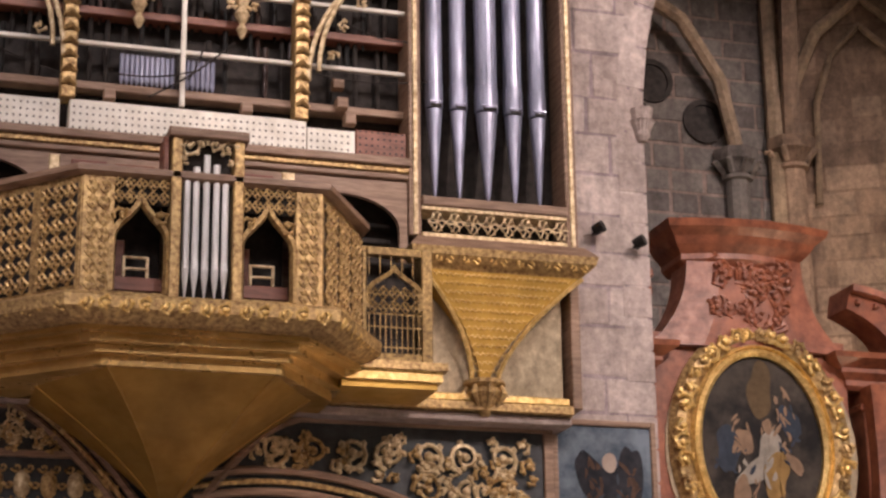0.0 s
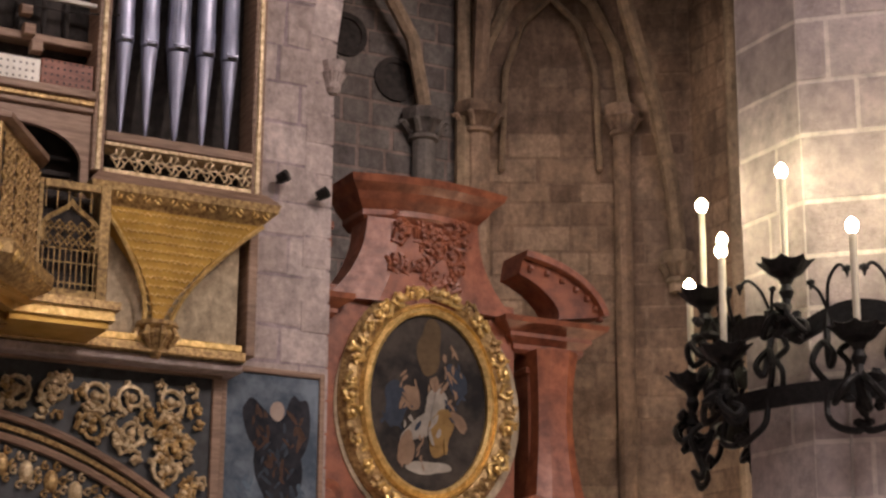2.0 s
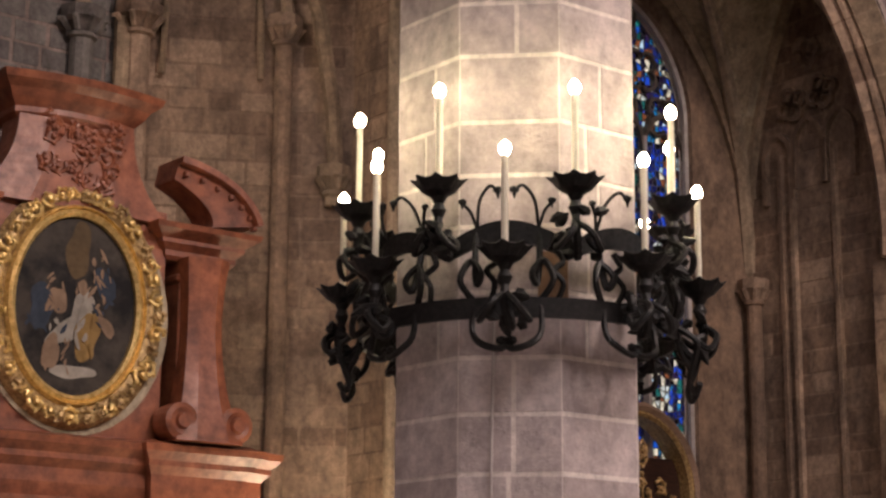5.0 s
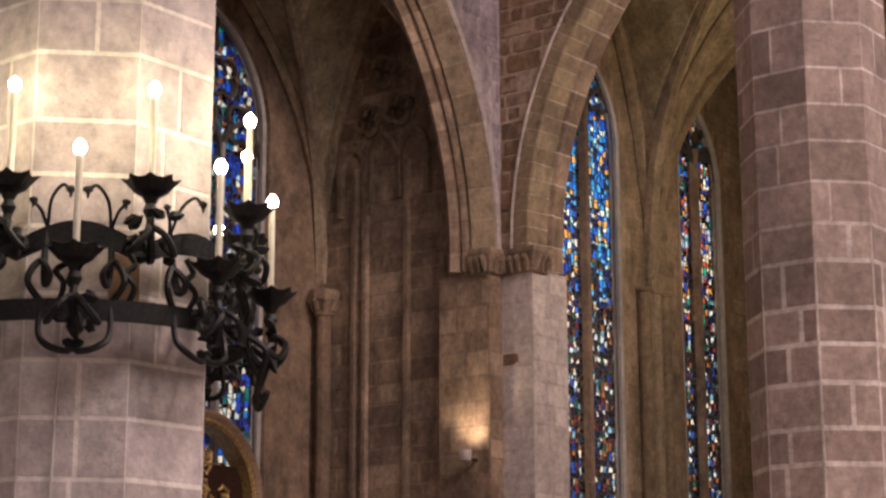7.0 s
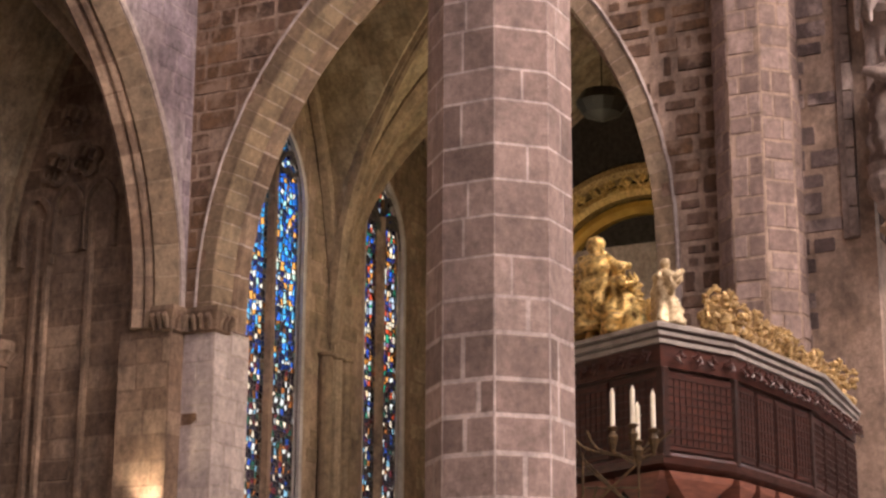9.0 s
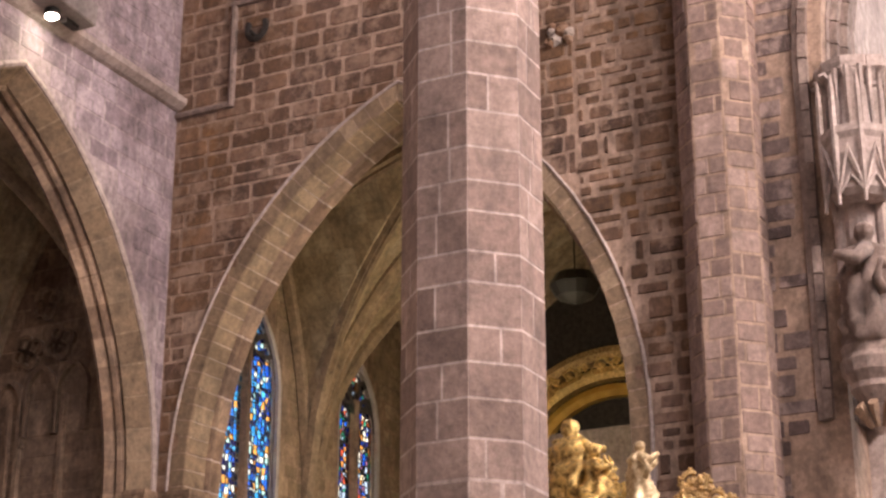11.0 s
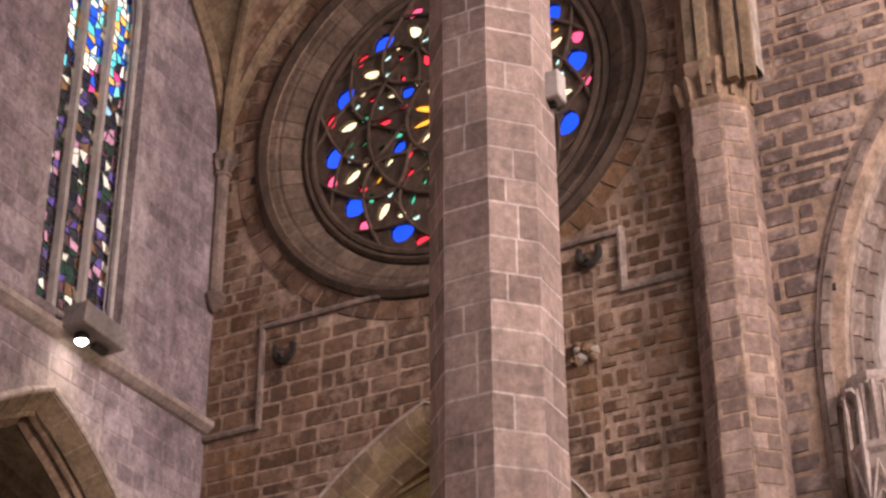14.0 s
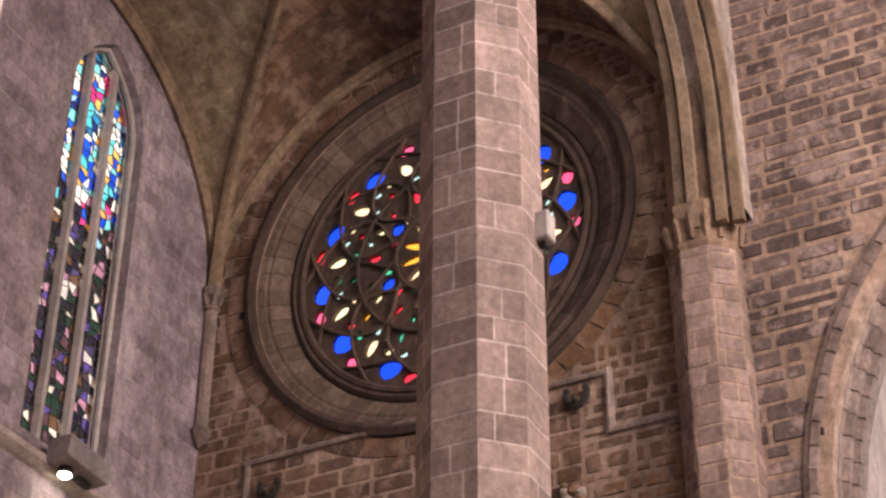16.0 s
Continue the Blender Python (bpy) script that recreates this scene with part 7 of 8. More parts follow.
for k in range(16):
    a = (k + 0.5) * math.pi / 8
    bm = bmesh.new()
    sg = 1 if k % 2 else -1
    curl(bm, [round_a(0.99, a, 3.66), round_a(1.02, a, 3.50), round_a(1.06, a + sg * 0.06, 3.42), round_a(1.05, a + sg * 0.16, 3.39), round_a(1.03, a + sg * 0.22, 3.43)], 0.020)
    iron_leaf(bm, (1.03, a + sg * 0.22, 3.44), 0.042, a)
    part("hanging_hook", bm, IRON, chandelier, "curled iron hook with a leaf tip")
    bm = bmesh.new()
    curl(bm, [round_a(0.98, a, 3.68), round_a(1.03, a - sg * 0.07, 3.80), round_a(0.99, a - sg * 0.02, 3.92), round_a(1.03, a + sg * 0.05, 3.84), round_a(1.0, a + sg * 0.02, 3.78), round_a(0.96, a, 3.95), round_a(0.93, a, 4.10)], 0.022)
    curl(bm, [round_a(0.98, a + 0.1, 3.68), round_a(1.02, a + 0.13, 3.78), round_a(1.0, a + 0.08, 3.86), round_a(0.98, a + 0.14, 3.92), round_a(0.96, a + 0.1, 4.0)], 0.019)
    part("scrollwork", bm, IRON, chandelier, "dense iron scrollwork")
    bm = bmesh.new()
    curl(bm, [round_a(0.92, a, 4.12), round_a(0.98, a + sg * 0.03, 4.28), round_a(1.02, a + sg * 0.10, 4.36), round_a(1.04, a + sg * 0.15, 4.32)], 0.011)
    iron_leaf(bm, (1.04, a + sg * 0.15, 4.33), 0.034, a)
    curl(bm, [round_a(0.92, a, 4.12), round_a(0.96, a - sg * 0.03, 4.22), round_a(1.0, a - sg * 0.07, 4.27)], 0.011)
    iron_leaf(bm, (1.0, a - sg * 0.07, 4.28), 0.030, a)
    part("twig", bm, IRON, chandelier, "thin iron twig with leaves")
    if k % 2 == 0:
        for z, reach in ((3.65, 0.99), (4.12, 0.91)):
            bm = bmesh.new()
            add_tube(bm, [round_a(0.68, a, z), round_a(reach, a, z)], 0.014, 6)
            part("stay", bm, IRON, chandelier, "iron stay fixed to the pillar")
# pendant grapes on the sides, a paper notice and the lead-in cable on the pillar
for a in (1.35, 1.7, -1.35, -1.7):
    bm = bmesh.new()
    curl(bm, [round_a(1.02, a, 3.64), round_a(1.13, a, 3.55), round_a(1.10, a + 0.02, 3.42), round_a(1.07, a + 0.05, 3.32), round_a(1.10, a + 0.10, 3.26), round_a(1.13, a + 0.06, 3.31)], 0.022)
    part("pendant", bm, IRON, chandelier, "hanging curled iron tail")
cable = thing("cable", "thin pale cable running up the stone pillar", "cable")
bm = bmesh.new()
fa = 5 * math.pi / 4
fn, ft = Vector((math.cos(fa), math.sin(fa), 0)), Vector((-math.sin(fa), math.cos(fa), 0))
add_tube(bm, [Vector((AX, AY, 0)) + fn * 0.752 - ft * 0.10 + ft * 0.01 * math.sin(z * 2.0) + Vector((0, 0, z)) for z in [0.3 * k for k in range(12)] + [3.62]], 0.010, 6)
part("cord", bm, MULLION, cable)
notice = thing("notice", "small brown parchment notice fixed to the pillar", "notice")
bm = bmesh.new()
na = Vector((AX, AY, 0)) + fn * 0.748 + ft * 0.26
add_loft(bm, [[na + fn * w + ft * u + Vector((0, 0, v)) for u, v in ((-0.09, 3.74), (0.09, 3.74), (0.085, 4.02), (-0.09, 4.02))] for w in (0.0, 0.012)])
part("sheet", bm, plain("parchment", (0.30, 0.16, 0.09), (0.42, 0.26, 0.16), 9, 0.7), notice)
for x, y, z in CANDLE_TOPS:
    data = bpy.data.lights.new("candle_light", "POINT")
    data.energy, data.color, data.shadow_soft_size = 1.65, (1.0, 0.93, 0.58), 0.04
    new("candle_light", data).location = (x, y, z)


# ---- statues: plain shapes ----
def statue(name, label, at, h, mat, seed, turn=0.0, seated=False, arms=True, category="statue"):
    """A robed figure as one plain lumpy mesh."""
    rg = random.Random(seed)
    bm = bmesh.new()
    n = 16
    prof = [(0.26, 0.0), (0.27, 0.10), (0.23, 0.30), (0.22, 0.45), (0.19, 0.60), (0.21, 0.72), (0.18, 0.80), (0.07, 0.845), (0.075, 0.87), (0.10, 0.91), (0.095, 0.96), (0.03, 1.0)]
    if seated:
        prof = [(0.34, 0.0), (0.38, 0.12), (0.36, 0.28), (0.30, 0.42), (0.23, 0.52), (0.25, 0.66), (0.20, 0.76), (0.08, 0.81), (0.10, 0.86), (0.12, 0.91), (0.10, 0.97), (0.03, 1.0)]
    rows = []
    n = 24
    fine = [(prof[k][0] + (prof[k + 1][0] - prof[k][0]) * s / 3, prof[k][1] + (prof[k + 1][1] - prof[k][1]) * s / 3) for k in range(len(prof) - 1) for s in range(3)] + [prof[-1]]
    for r, z in fine:
        row = []
        sway = 0.07 * math.sin(z * 4.2 + seed)
        for k in range(n):
            a = 2 * math.pi * k / n
            p = Vector((math.cos(a) * 1.6, math.sin(a) * 1.6, z * 4.5 + seed * 7.3))
            fold = 1 + (0.62 * noise.noise(p) + 0.36 * noise.noise(p * 2.7) + 0.10 * math.sin(7 * a + z * 3) if z < 0.80 else 0.25 * noise.noise(p * 2))
            row.append(Vector(((r * fold * math.cos(a) + sway) * h, r * 0.75 * fold * math.sin(a) * h, z * h)))
        rows.append(row)
    add_loft(bm, rows)
    if arms:
        for sg in (-1, 1):
            up = rg.uniform(-0.1, 0.2)
            add_tube(bm, [(sg * 0.17 * h, 0, 0.74 * h), (sg * 0.32 * h, -0.08 * h, 0.62 * h), (sg * 0.30 * h, -0.24 * h, (0.66 + up) * h)], [0.07 * h, 0.06 * h, 0.035 * h], 7)
    for k in range(9):
        a, z = rg.uniform(0, 6.28), rg.uniform(0.05, 0.7)
        c, e = Vector((0.24 * h * math.cos(a), 0.17 * h * math.sin(a), z * h)), rg.uniform(-0.3, 0.3)
        add_tube(bm, [c, c + Vector((e * 0.3, -0.05, 0.10)) * h, c + Vector((e * 0.6, 0.0, 0.22)) * h], [0.045 * h, 0.038 * h, 0.012 * h], 6)
    bmesh.ops.transform(bm, matrix=Matrix.Translation(at) @ Matrix.Rotation(turn, 4, "Z"), verts=bm.verts)
    for f in bm.faces:
        f.smooth = True
    return tagged(part(name, bm, mat), label, category)


# ---- dark wooden pulpit with its gilded crown ----
pulpit = thing("pulpit", "dark carved wooden pulpit with a moulded canopy on the pillar side", "pulpit")
PP = [(19.85, 9.05), (19.05, 7.42), (20.15, 6.95), (22.6, 6.75), (25.4, 7.0), (25.4, 9.05)]
PCX, PCY = 21.8, 8.0


def pulpit_ring(o, z, pts=PP):
    out = []
    for x, y in pts:
        d = Vector((x - PCX, y - PCY, 0)).normalized()
        out.append(Vector((x, y, z)) + d * o)
    return out


def pulpit_band(name, rows, mat, label=""):
    bm = bmesh.new()
    add_loft(bm, [pulpit_ring(o, z) for o, z in rows])
    return part(name, bm, mat, pulpit, label)


STRIPE = plain("pale_painted_moulding", (0.30, 0.26, 0.23), (0.42, 0.37, 0.33), 8, 0.45)
pulpit_band("cornice", [(0.06, 5.98), (0.07, 6.03)], STRIPE, "pale painted cornice stripe")
pulpit_band("cornice", [(0.08, 6.035), (0.09, 6.06)], DARK_WOOD)
pulpit_band("cornice", [(0.11, 6.065), (0.12, 6.11)], STRIPE)
pulpit_band("cornice", [(0.13, 6.115), (0.14, 6.14)], DARK_WOOD)
pulpit_band("cornice", [(0.17, 6.145), (0.18, 6.19), (0.05, 6.23)], STRIPE)
pulpit_band("frieze", [(0.0, 5.72), (0.02, 5.98)], PULPIT_WOOD, "carved red-brown frieze")
pulpit_band("body", [(-0.10, 4.72), (-0.08, 5.72)], DARK_WOOD)
pulpit_band("lower_moulding", [(-0.30, 4.55), (-0.04, 4.64), (0.0, 4.72), (-0.04, 4.76)], PULPIT_WOOD)
pulpit_band("underside", [(-1.0, 3.9), (-0.55, 4.25), (-0.32, 4.55)], DARK_WOOD)
faces = [(PP[0], PP[1], 2), (PP[1], PP[2], 1), (PP[2], PP[3], 4), (PP[3], PP[4], 4)]
for a, b, n in faces:
    a2, b2 = pulpit_ring(-0.08, 0, [a, b])
    pl = line_place((a2.x, a2.y), (b2.x, b2.y))
    ln = (b2 - a2).length
    for k in range(n):
        u0, u1 = ln * k / n + 0.05, ln * (k + 1) / n - 0.05
        plank("panel", pl, u0, u1, 4.78, 5.68, -0.02, 0.03, PULPIT_WOOD, pulpit, "carved red-brown panel")
        bm = bmesh.new()
        m = max(3, int((u1 - u0) / 0.09))
        for i in range(m + 1):
            u = u0 + (u1 - u0) * i / m
            add_tube(bm, [pl(u, 0.035, 4.85), pl(u, 0.035, 5.6)], 0.009, 4)
        for j in range(9):
            add_tube(bm, [pl(u0, 0.035, 4.85 + j * 0.094), pl(u1, 0.035, 4.85 + j * 0.094)], 0.009, 4)
        part("panel_grid", bm, DARK_WOOD, pulpit, "raised grid carving")
        bm = bmesh.new()
        c = (u0 + u1) / 2
        hw = (u1 - u0) / 2
        add_loft(bm, [[pl(c - hw * s, -0.25, z), pl(c - hw * s, w, z), pl(c + hw * s, w, z), pl(c + hw * s, -0.25, z)] for s, w, z in ((1.0, 0.02, 4.56), (0.9, 0.02, 4.48), (0.4, -0.05, 4.28), (0.15, -0.1, 4.22))])
        part("drop_bracket", bm, RED_WOOD, pulpit, "tapered red-brown bracket")
        plank("post", pl, c - 0.05, c + 0.05, 0.0, 4.3, -0.3, -0.2, DARK_WOOD, pulpit)
        bm = bmesh.new()
        for q in range(4):
            scroll(bm, pl, u0 + (u1 - u0) * (q + 0.5) / 4, 5.85, 0.08, 1.0, 1 if q % 2 else -1, 0.016, 0.13)
        part("frieze_carving", bm, PULPIT_WOOD, pulpit)
    plank("corner_post", pl, -0.05, 0.05, 4.7, 5.72, -0.04, 0.06, DARK_WOOD, pulpit)
pulpit_band("core", [(-1.0, 0.0), (-1.0, 3.95)], DARK_WOOD)
# gilded figures and clouds along its top
CARVED_GOLD = plain("carved_gilding", (0.12, 0.06, 0.015), (0.85, 0.60, 0.22), 11.0, 0.38, 0.75, 0.10, 0.36, 0.58)
statue("gilded_statue", "seated gilded figure group crowning the pulpit", (19.70, 8.45, 6.30), 1.22, CARVED_GOLD, 3, 0.7, True)
statue("gilded_statue", "gilded robed figure beside the seated group", (19.45, 8.05, 6.22), 0.85, CARVED_GOLD, 13, 0.2, True)
statue("gilded_statue", "gilded winged figure behind the seated group", (20.0, 8.75, 6.30), 1.0, CARVED_GOLD, 17, 1.4)
statue("gilded_statue", "small gilded standing cherub figure on the cornice", (19.35, 7.45, 6.22), 0.82, PALE_GOLD, 5, 0.4)
statue("gilded_statue", "small gilded reclining figure on the cornice", (20.3, 7.15, 6.20), 0.42, PALE_GOLD, 6, 1.2, True)
statue("gilded_statue", "small gilded kneeling figure beside the crown", (19.75, 9.05, 6.25), 0.85, PALE_GOLD, 7, 1.9, True)
for k in range(20):
    rg = random.Random(60 + k)
    s = k / 15
    x, y = (19.5 + 0.25 * rg.random(), 9.1 - 1.5 * k / 6) if k < 6 else (19.9 + (k - 6) * 0.4, 7.1 + 0.05 * rg.random())
    orn = thing("gilded_ornament", "gilded carved cloud and leaf ornament on the cornice", "ornament", group="gilded ornaments on the pulpit")
    bm = bmesh.new()
    pl = lambda u, w, v, x=x, y=y: Vector((x - w * 0.7 + u * 0.6, y - w * 0.7 - u * 0.7, v))
    for q in range(5):
        scroll(bm, pl, rg.uniform(-0.2, 0.2), 6.34 + rg.uniform(0, 0.3), rg.uniform(0.08, 0.15), 1.1, rg.choice((-1, 1)), 0.035, rg.uniform(0, 0.1))
    for q in range(5):
        bmesh.ops.create_icosphere(bm, subdivisions=1, radius=rg.uniform(0.06, 0.12), matrix=Matrix.Translation(pl(rg.uniform(-0.2, 0.2), 0, 6.24 + rg.uniform(0, 0.2))))
    part("carving", bm, GOLD if k < 6 else OLD_GOLD, orn)
lampbox = thing("floodlight", "small grey floodlight on the pulpit cornice", "floodlight")
bm = bmesh.new()
add_box(bm, (20.75, 7.1, 6.45), (0.10, 0.22, 0.22), Matrix.Rotation(0.4, 3, "Y"))
bmesh.ops.bevel(bm, geom=bm.edges[:], offset=0.015, segments=1, affect="EDGES")
part("housing", bm, MULLION, lampbox)
bm = bmesh.new()
add_tube(bm, [(20.75, 7.1, 6.20), (20.75, 7.1, 6.38)], 0.02, 6)
part("bracket", bm, IRON, lampbox)

# bracket candelabrum between pillar and pulpit
cand = thing("candelabrum", "brass lattice bracket with tall white candles beside the pillar", "candelabrum")
bm = bmesh.new()
BC = Vector((18.35, 7.70, 0))
d = Vector((0.42, -0.9, 0)).normalized()
P = lambda u, z: BC + d * u + Vector((0, 0, z))
for u0, z0, u1, z1 in ((-0.35, 4.0, 0.25, 4.55), (-0.35, 4.55, 0.25, 4.0), (-0.35, 4.0, -0.35, 4.65), (0.25, 3.85, 0.25, 4.7), (-0.35, 4.28, 0.25, 4.28), (-0.35, 4.6, 0.25, 4.0), (-0.35, 3.75, -0.2, 4.3)):
    add_tube(bm, [P(u0, z0), P(u1, z1)], 0.014, 5)
part("lattice", bm, DARK_BRASS, cand)
for u, z in ((-0.02, 4.95), (0.20, 4.98), (0.25, 4.8), (0.42, 4.93)):
    bm = bmesh.new()
    add_lathe(bm, [(0.02, z - 0.3), (0.06, z - 0.12), (0.03, z - 0.06), (0.07, z - 0.02), (0.035, z)], 8, Matrix.Translation(P(u, 0)))
    add_tube(bm, [P(u, z - 0.28), P(0.2, 4.55)], 0.018, 5)
    arm = part("arm", bm, DARK_BRASS, cand, "turned brass candle arm")
    bm = bmesh.new()
    add_lathe(bm, [(0.028, z), (0.028, z + 0.36), (0.005, z + 0.42)], 8, Matrix.Translation(P(u, 0)))
    part("candle", bm, WAX, cand, "tall white candle")
bm = bmesh.new()
for u in (-0.5, -0.3, 0.5, 0.62):
    curl(bm, [P(0.2, 4.6), P(u * 0.6, 4.7), P(u, 4.9)], 0.014)
curl(bm, [P(-0.35, 4.1), P(-0.75, 4.2), P(-0.98, 4.3)], 0.02)
part("scroll_arm", bm, DARK_BRASS, cand)

# ---- canopied statue on the presbytery jamb ----
niche = thing("statue_canopy", "carved gothic stone canopy with pinnacles on the presbytery jamb", "canopy")
NX, NY = 27.85, 6.72
bm = bmesh.new()
add_loft(bm, [octagon((NX, NY), d2, z) for d2, z in ((0.75, 12.95), (0.95, 13.05), (1.0, 13.9), (1.12, 14.0), (1.12, 14.12), (0.62, 14.2), (0.50, 14.9), (0.26, 15.3), (0.05, 15.5))])
part("canopy_body", bm, PLAIN_STONE, niche)
for k in range(8):
    a = k * math.pi / 4
    c = Vector((NX + 0.52 * math.cos(a), NY + 0.52 * math.sin(a), 0))
    t = Vector((-math.sin(a), math.cos(a), 0))
    n = Vector((math.cos(a), math.sin(a), 0))
    bm = bmesh.new()
    add_tube(bm, [c - t * 0.2 + Vector((0, 0, 13.0)), c + n * 0.06 + Vector((0, 0, 13.75)), c + t * 0.2 + Vector((0, 0, 13.0))], 0.04, 5)
    add_tube(bm, [c - t * 0.2 + Vector((0, 0, 12.95)), c + Vector((0, 0, 13.25)), c + t * 0.2 + Vector((0, 0, 12.95))], 0.035, 5)
    part("gable", bm, PLAIN_STONE, niche)
    bm = bmesh.new()
    q = Vector((NX + 0.56 * math.cos(a + 0.39), NY + 0.56 * math.sin(a + 0.39), 0))
    add_tube(bm, [q + Vector((0, 0, 12.75)), q + Vector((0, 0, 13.9)), q * 1.0 + Vector((0, 0, 14.8)), q + Vector((0, 0, 15.1))], [0.03, 0.06, 0.05, 0.01], 5)
    add_tube(bm, [Vector((NX + 0.3 * math.cos(a), NY + 0.3 * math.sin(a), z)) for z in (14.1, 15.3)], 0.05, 5)
    part("pinnacle", bm, PLAIN_STONE, niche)
statue("stone_statue", "robed grey stone statue under a canopy", (NX, NY, 10.45), 2.1, BLOCK, 9, 3.4)
corb = thing("statue_corbel", "round moulded stone corbel carrying the statue", "corbel")
bm = bmesh.new()
add_lathe(bm, [(0.05, 9.05), (0.18, 9.25), (0.22, 9.5), (0.42, 9.75), (0.40, 9.85), (0.52, 10.0), (0.55, 10.2), (0.50, 10.3), (0.52, 10.45)], 14, Matrix.Translation((NX, NY, 0)))
part("bracket", bm, BLOCK, corb)
bm = bmesh.new()
for k in range(8):
    a = k * math.pi / 4
    add_tube(bm, [(NX + 0.12 * math.cos(a), NY + 0.12 * math.sin(a), 9.15), (NX + 0.34 * math.cos(a), NY + 0.34 * math.sin(a), 9.5), (NX + 0.40 * math.cos(a), NY + 0.40 * math.sin(a), 9.42)], [0.04, 0.09, 0.03], 5)
part("leaf_carving", bm, CHAPEL_STONE, corb)
for dx, dy, r in ((0.32, 0.10, 0.26), (0.30, -0.30, 0.16), (0.42, 0.42, 0.16)):
    shaft("jamb_shaft", NX + dx, NY + dy, 10.3, 15.45, r, PLAIN_STONE, True, "slender pale stone jamb shaft with a carved capital")

# ---- engaged pier with its capital ----
pier = tagged(new("wall_pier"), "half-octagonal stone pier on the east wall with carved capital", "pier", kind="structure")
bm = bmesh.new()
add_loft(bm, [octagon(PIER, 1.34, z) for z in (0, 22.0)])
part("core", bm, MORTAR_E, pier)
bm = bmesh.new()
add_loft(bm, [octagon(PIER, s, z) for s, z in ((1.34, 21.6), (1.42, 21.7), (1.36, 21.8), (1.5, 22.4), (1.56, 22.6), (1.2, 22.62), (1.2, 25.6))])
rg = random.Random(77)
for k in range(16):
    a = k * math.pi / 8
    q = Vector((*PIER, 0))
    dr = Vector((math.cos(a), math.sin(a), 0))
    add_tube(bm, [q + dr * 0.7 + Vector((0, 0, 21.8)), q + dr * 0.76 + Vector((0, 0, 22.2)), q + dr * 0.84 + Vector((0, 0, 22.3))], [0.06, 0.10, 0.04], 5)
part("capital", bm, CHAPEL_STONE, pier, "leafy carved capital")

# ---- small fixtures ----
for y, z in ((18.85, 19.2), (11.95, 19.55)):
    u_iron = thing("iron_bracket", "black curved iron bracket fixed to the stone wall", "bracket", group="iron wall brackets")
    bm = bmesh.new()
    add_tube(bm, [on_east(y + 0.22 * math.cos(a), 0.10 + 0.04 * max(0, -math.sin(a)), z + 0.28 * math.sin(a)) for a in [math.pi - 0.5 + k * (math.pi + 1.0) / 10 for k in range(11)]], 0.07, 6)
    part("hook", bm, BLACK, u_iron)
    bm = bmesh.new()
    add_tube(bm, [on_east(y, -0.05, z - 0.2), on_east(y, 0.32, z - 0.2)], 0.05, 6)
    part("pin", bm, BLACK, u_iron)
# broken corbel in the east wall; black plates paint the shade in putlog holes
scar = tagged(new("broken_corbel"), "broken stump of a stone corbel with a pale fracture", "corbel", kind="structure")
rg = random.Random(12)
for k in range(9):
    bm = bmesh.new()
    a, q = rg.uniform(0, 6.28), rg.uniform(0.05, 0.3)
    add_lathe(bm, [(0.10, -0.06), (0.12 * rg.uniform(0.8, 1.4), 0.03), (0.06, 0.10 * rg.uniform(0.8, 1.6)), (0.02, 0.13)], 6, Matrix.Translation(on_east(12.2 + q * math.cos(a), 0.0, 17.44 + 1.2 * q * math.sin(a))) @ pose(0, 0, 0, 0, -90, 0), rg.uniform(0, 6))
    part("fragment", bm, MORTAR if k % 3 == 0 else BLOCK_E, scar)
for y, z, w in ((8.72, 18.9, 0.17), (8.75, 18.35, 0.15), (7.35, 17.6, 0.10), (8.9, 21.1, 0.14), (19.9, 23.7, 0.14)):
    bm = bmesh.new()
    rim = [(y - w / 2, z - w * 0.7), (y + w / 2, z - w * 0.65), (y + w * 0.45, z + w * 0.7), (y - w * 0.52, z + w * 0.6)]
    add_loft(bm, [[on_east(u, 0.040, v) for u, v in rim], [on_east(u, -0.02, v) for u, v in rim]])
    tagged(part("wall_opening", bm, BLACK), "small dark putlog hole in the stone wall", "hole", kind="structure")
wl = thing("ledge_floodlight", "grey box floodlight with a lit lamp on the sill course", "floodlight")
bm = bmesh.new()
add_box(bm, (23.95, YN - 0.50, 18.08), (1.25, 0.55, 0.46), Matrix.Rotation(0.06, 3, "Y"))
bmesh.ops.bevel(bm, geom=bm.edges[:], offset=0.02, segments=1, affect="EDGES")
part("housing", bm, plain("grey_sheet_metal", (0.20, 0.17, 0.165), (0.27, 0.235, 0.225), 9, 0.5, 0.2), wl)
bm = bmesh.new()
add_lathe(bm, [(0.16, 0.0), (0.15, 0.12), (0.10, 0.2)], 12, Matrix.Translation((23.72, YN - 0.40, 17.73)))
part("lamp_can", bm, IRON, wl)
bm = bmesh.new()
add_lathe(bm, [(0.02, -0.05), (0.09, -0.035), (0.125, 0.0), (0.125, 0.02)], 12, Matrix.Translation((23.72, YN - 0.40, 17.72)))
part("lit_lens", bm, SPOT, wl, "lit round lens")
bm = bmesh.new()
add_box(bm, (24.22, YN - 0.42, 17.80), (0.36, 0.14, 0.12))
part("bracket", bm, BLACK, wl)
data = bpy.data.lights.new("ledge_light", "SPOT")
data.energy, data.color, data.spot_size, data.shadow_soft_size = 13, (1.0, 0.84, 0.62), radians(115), 0.08
new("ledge_light", data).matrix_world = look((23.72, YN - 0.42, 17.62), (23.7, YN - 0.1, 12.0))
box = thing("loudspeaker", "small grey loudspeaker box on the pillar side", "loudspeaker")
bm = bmesh.new()
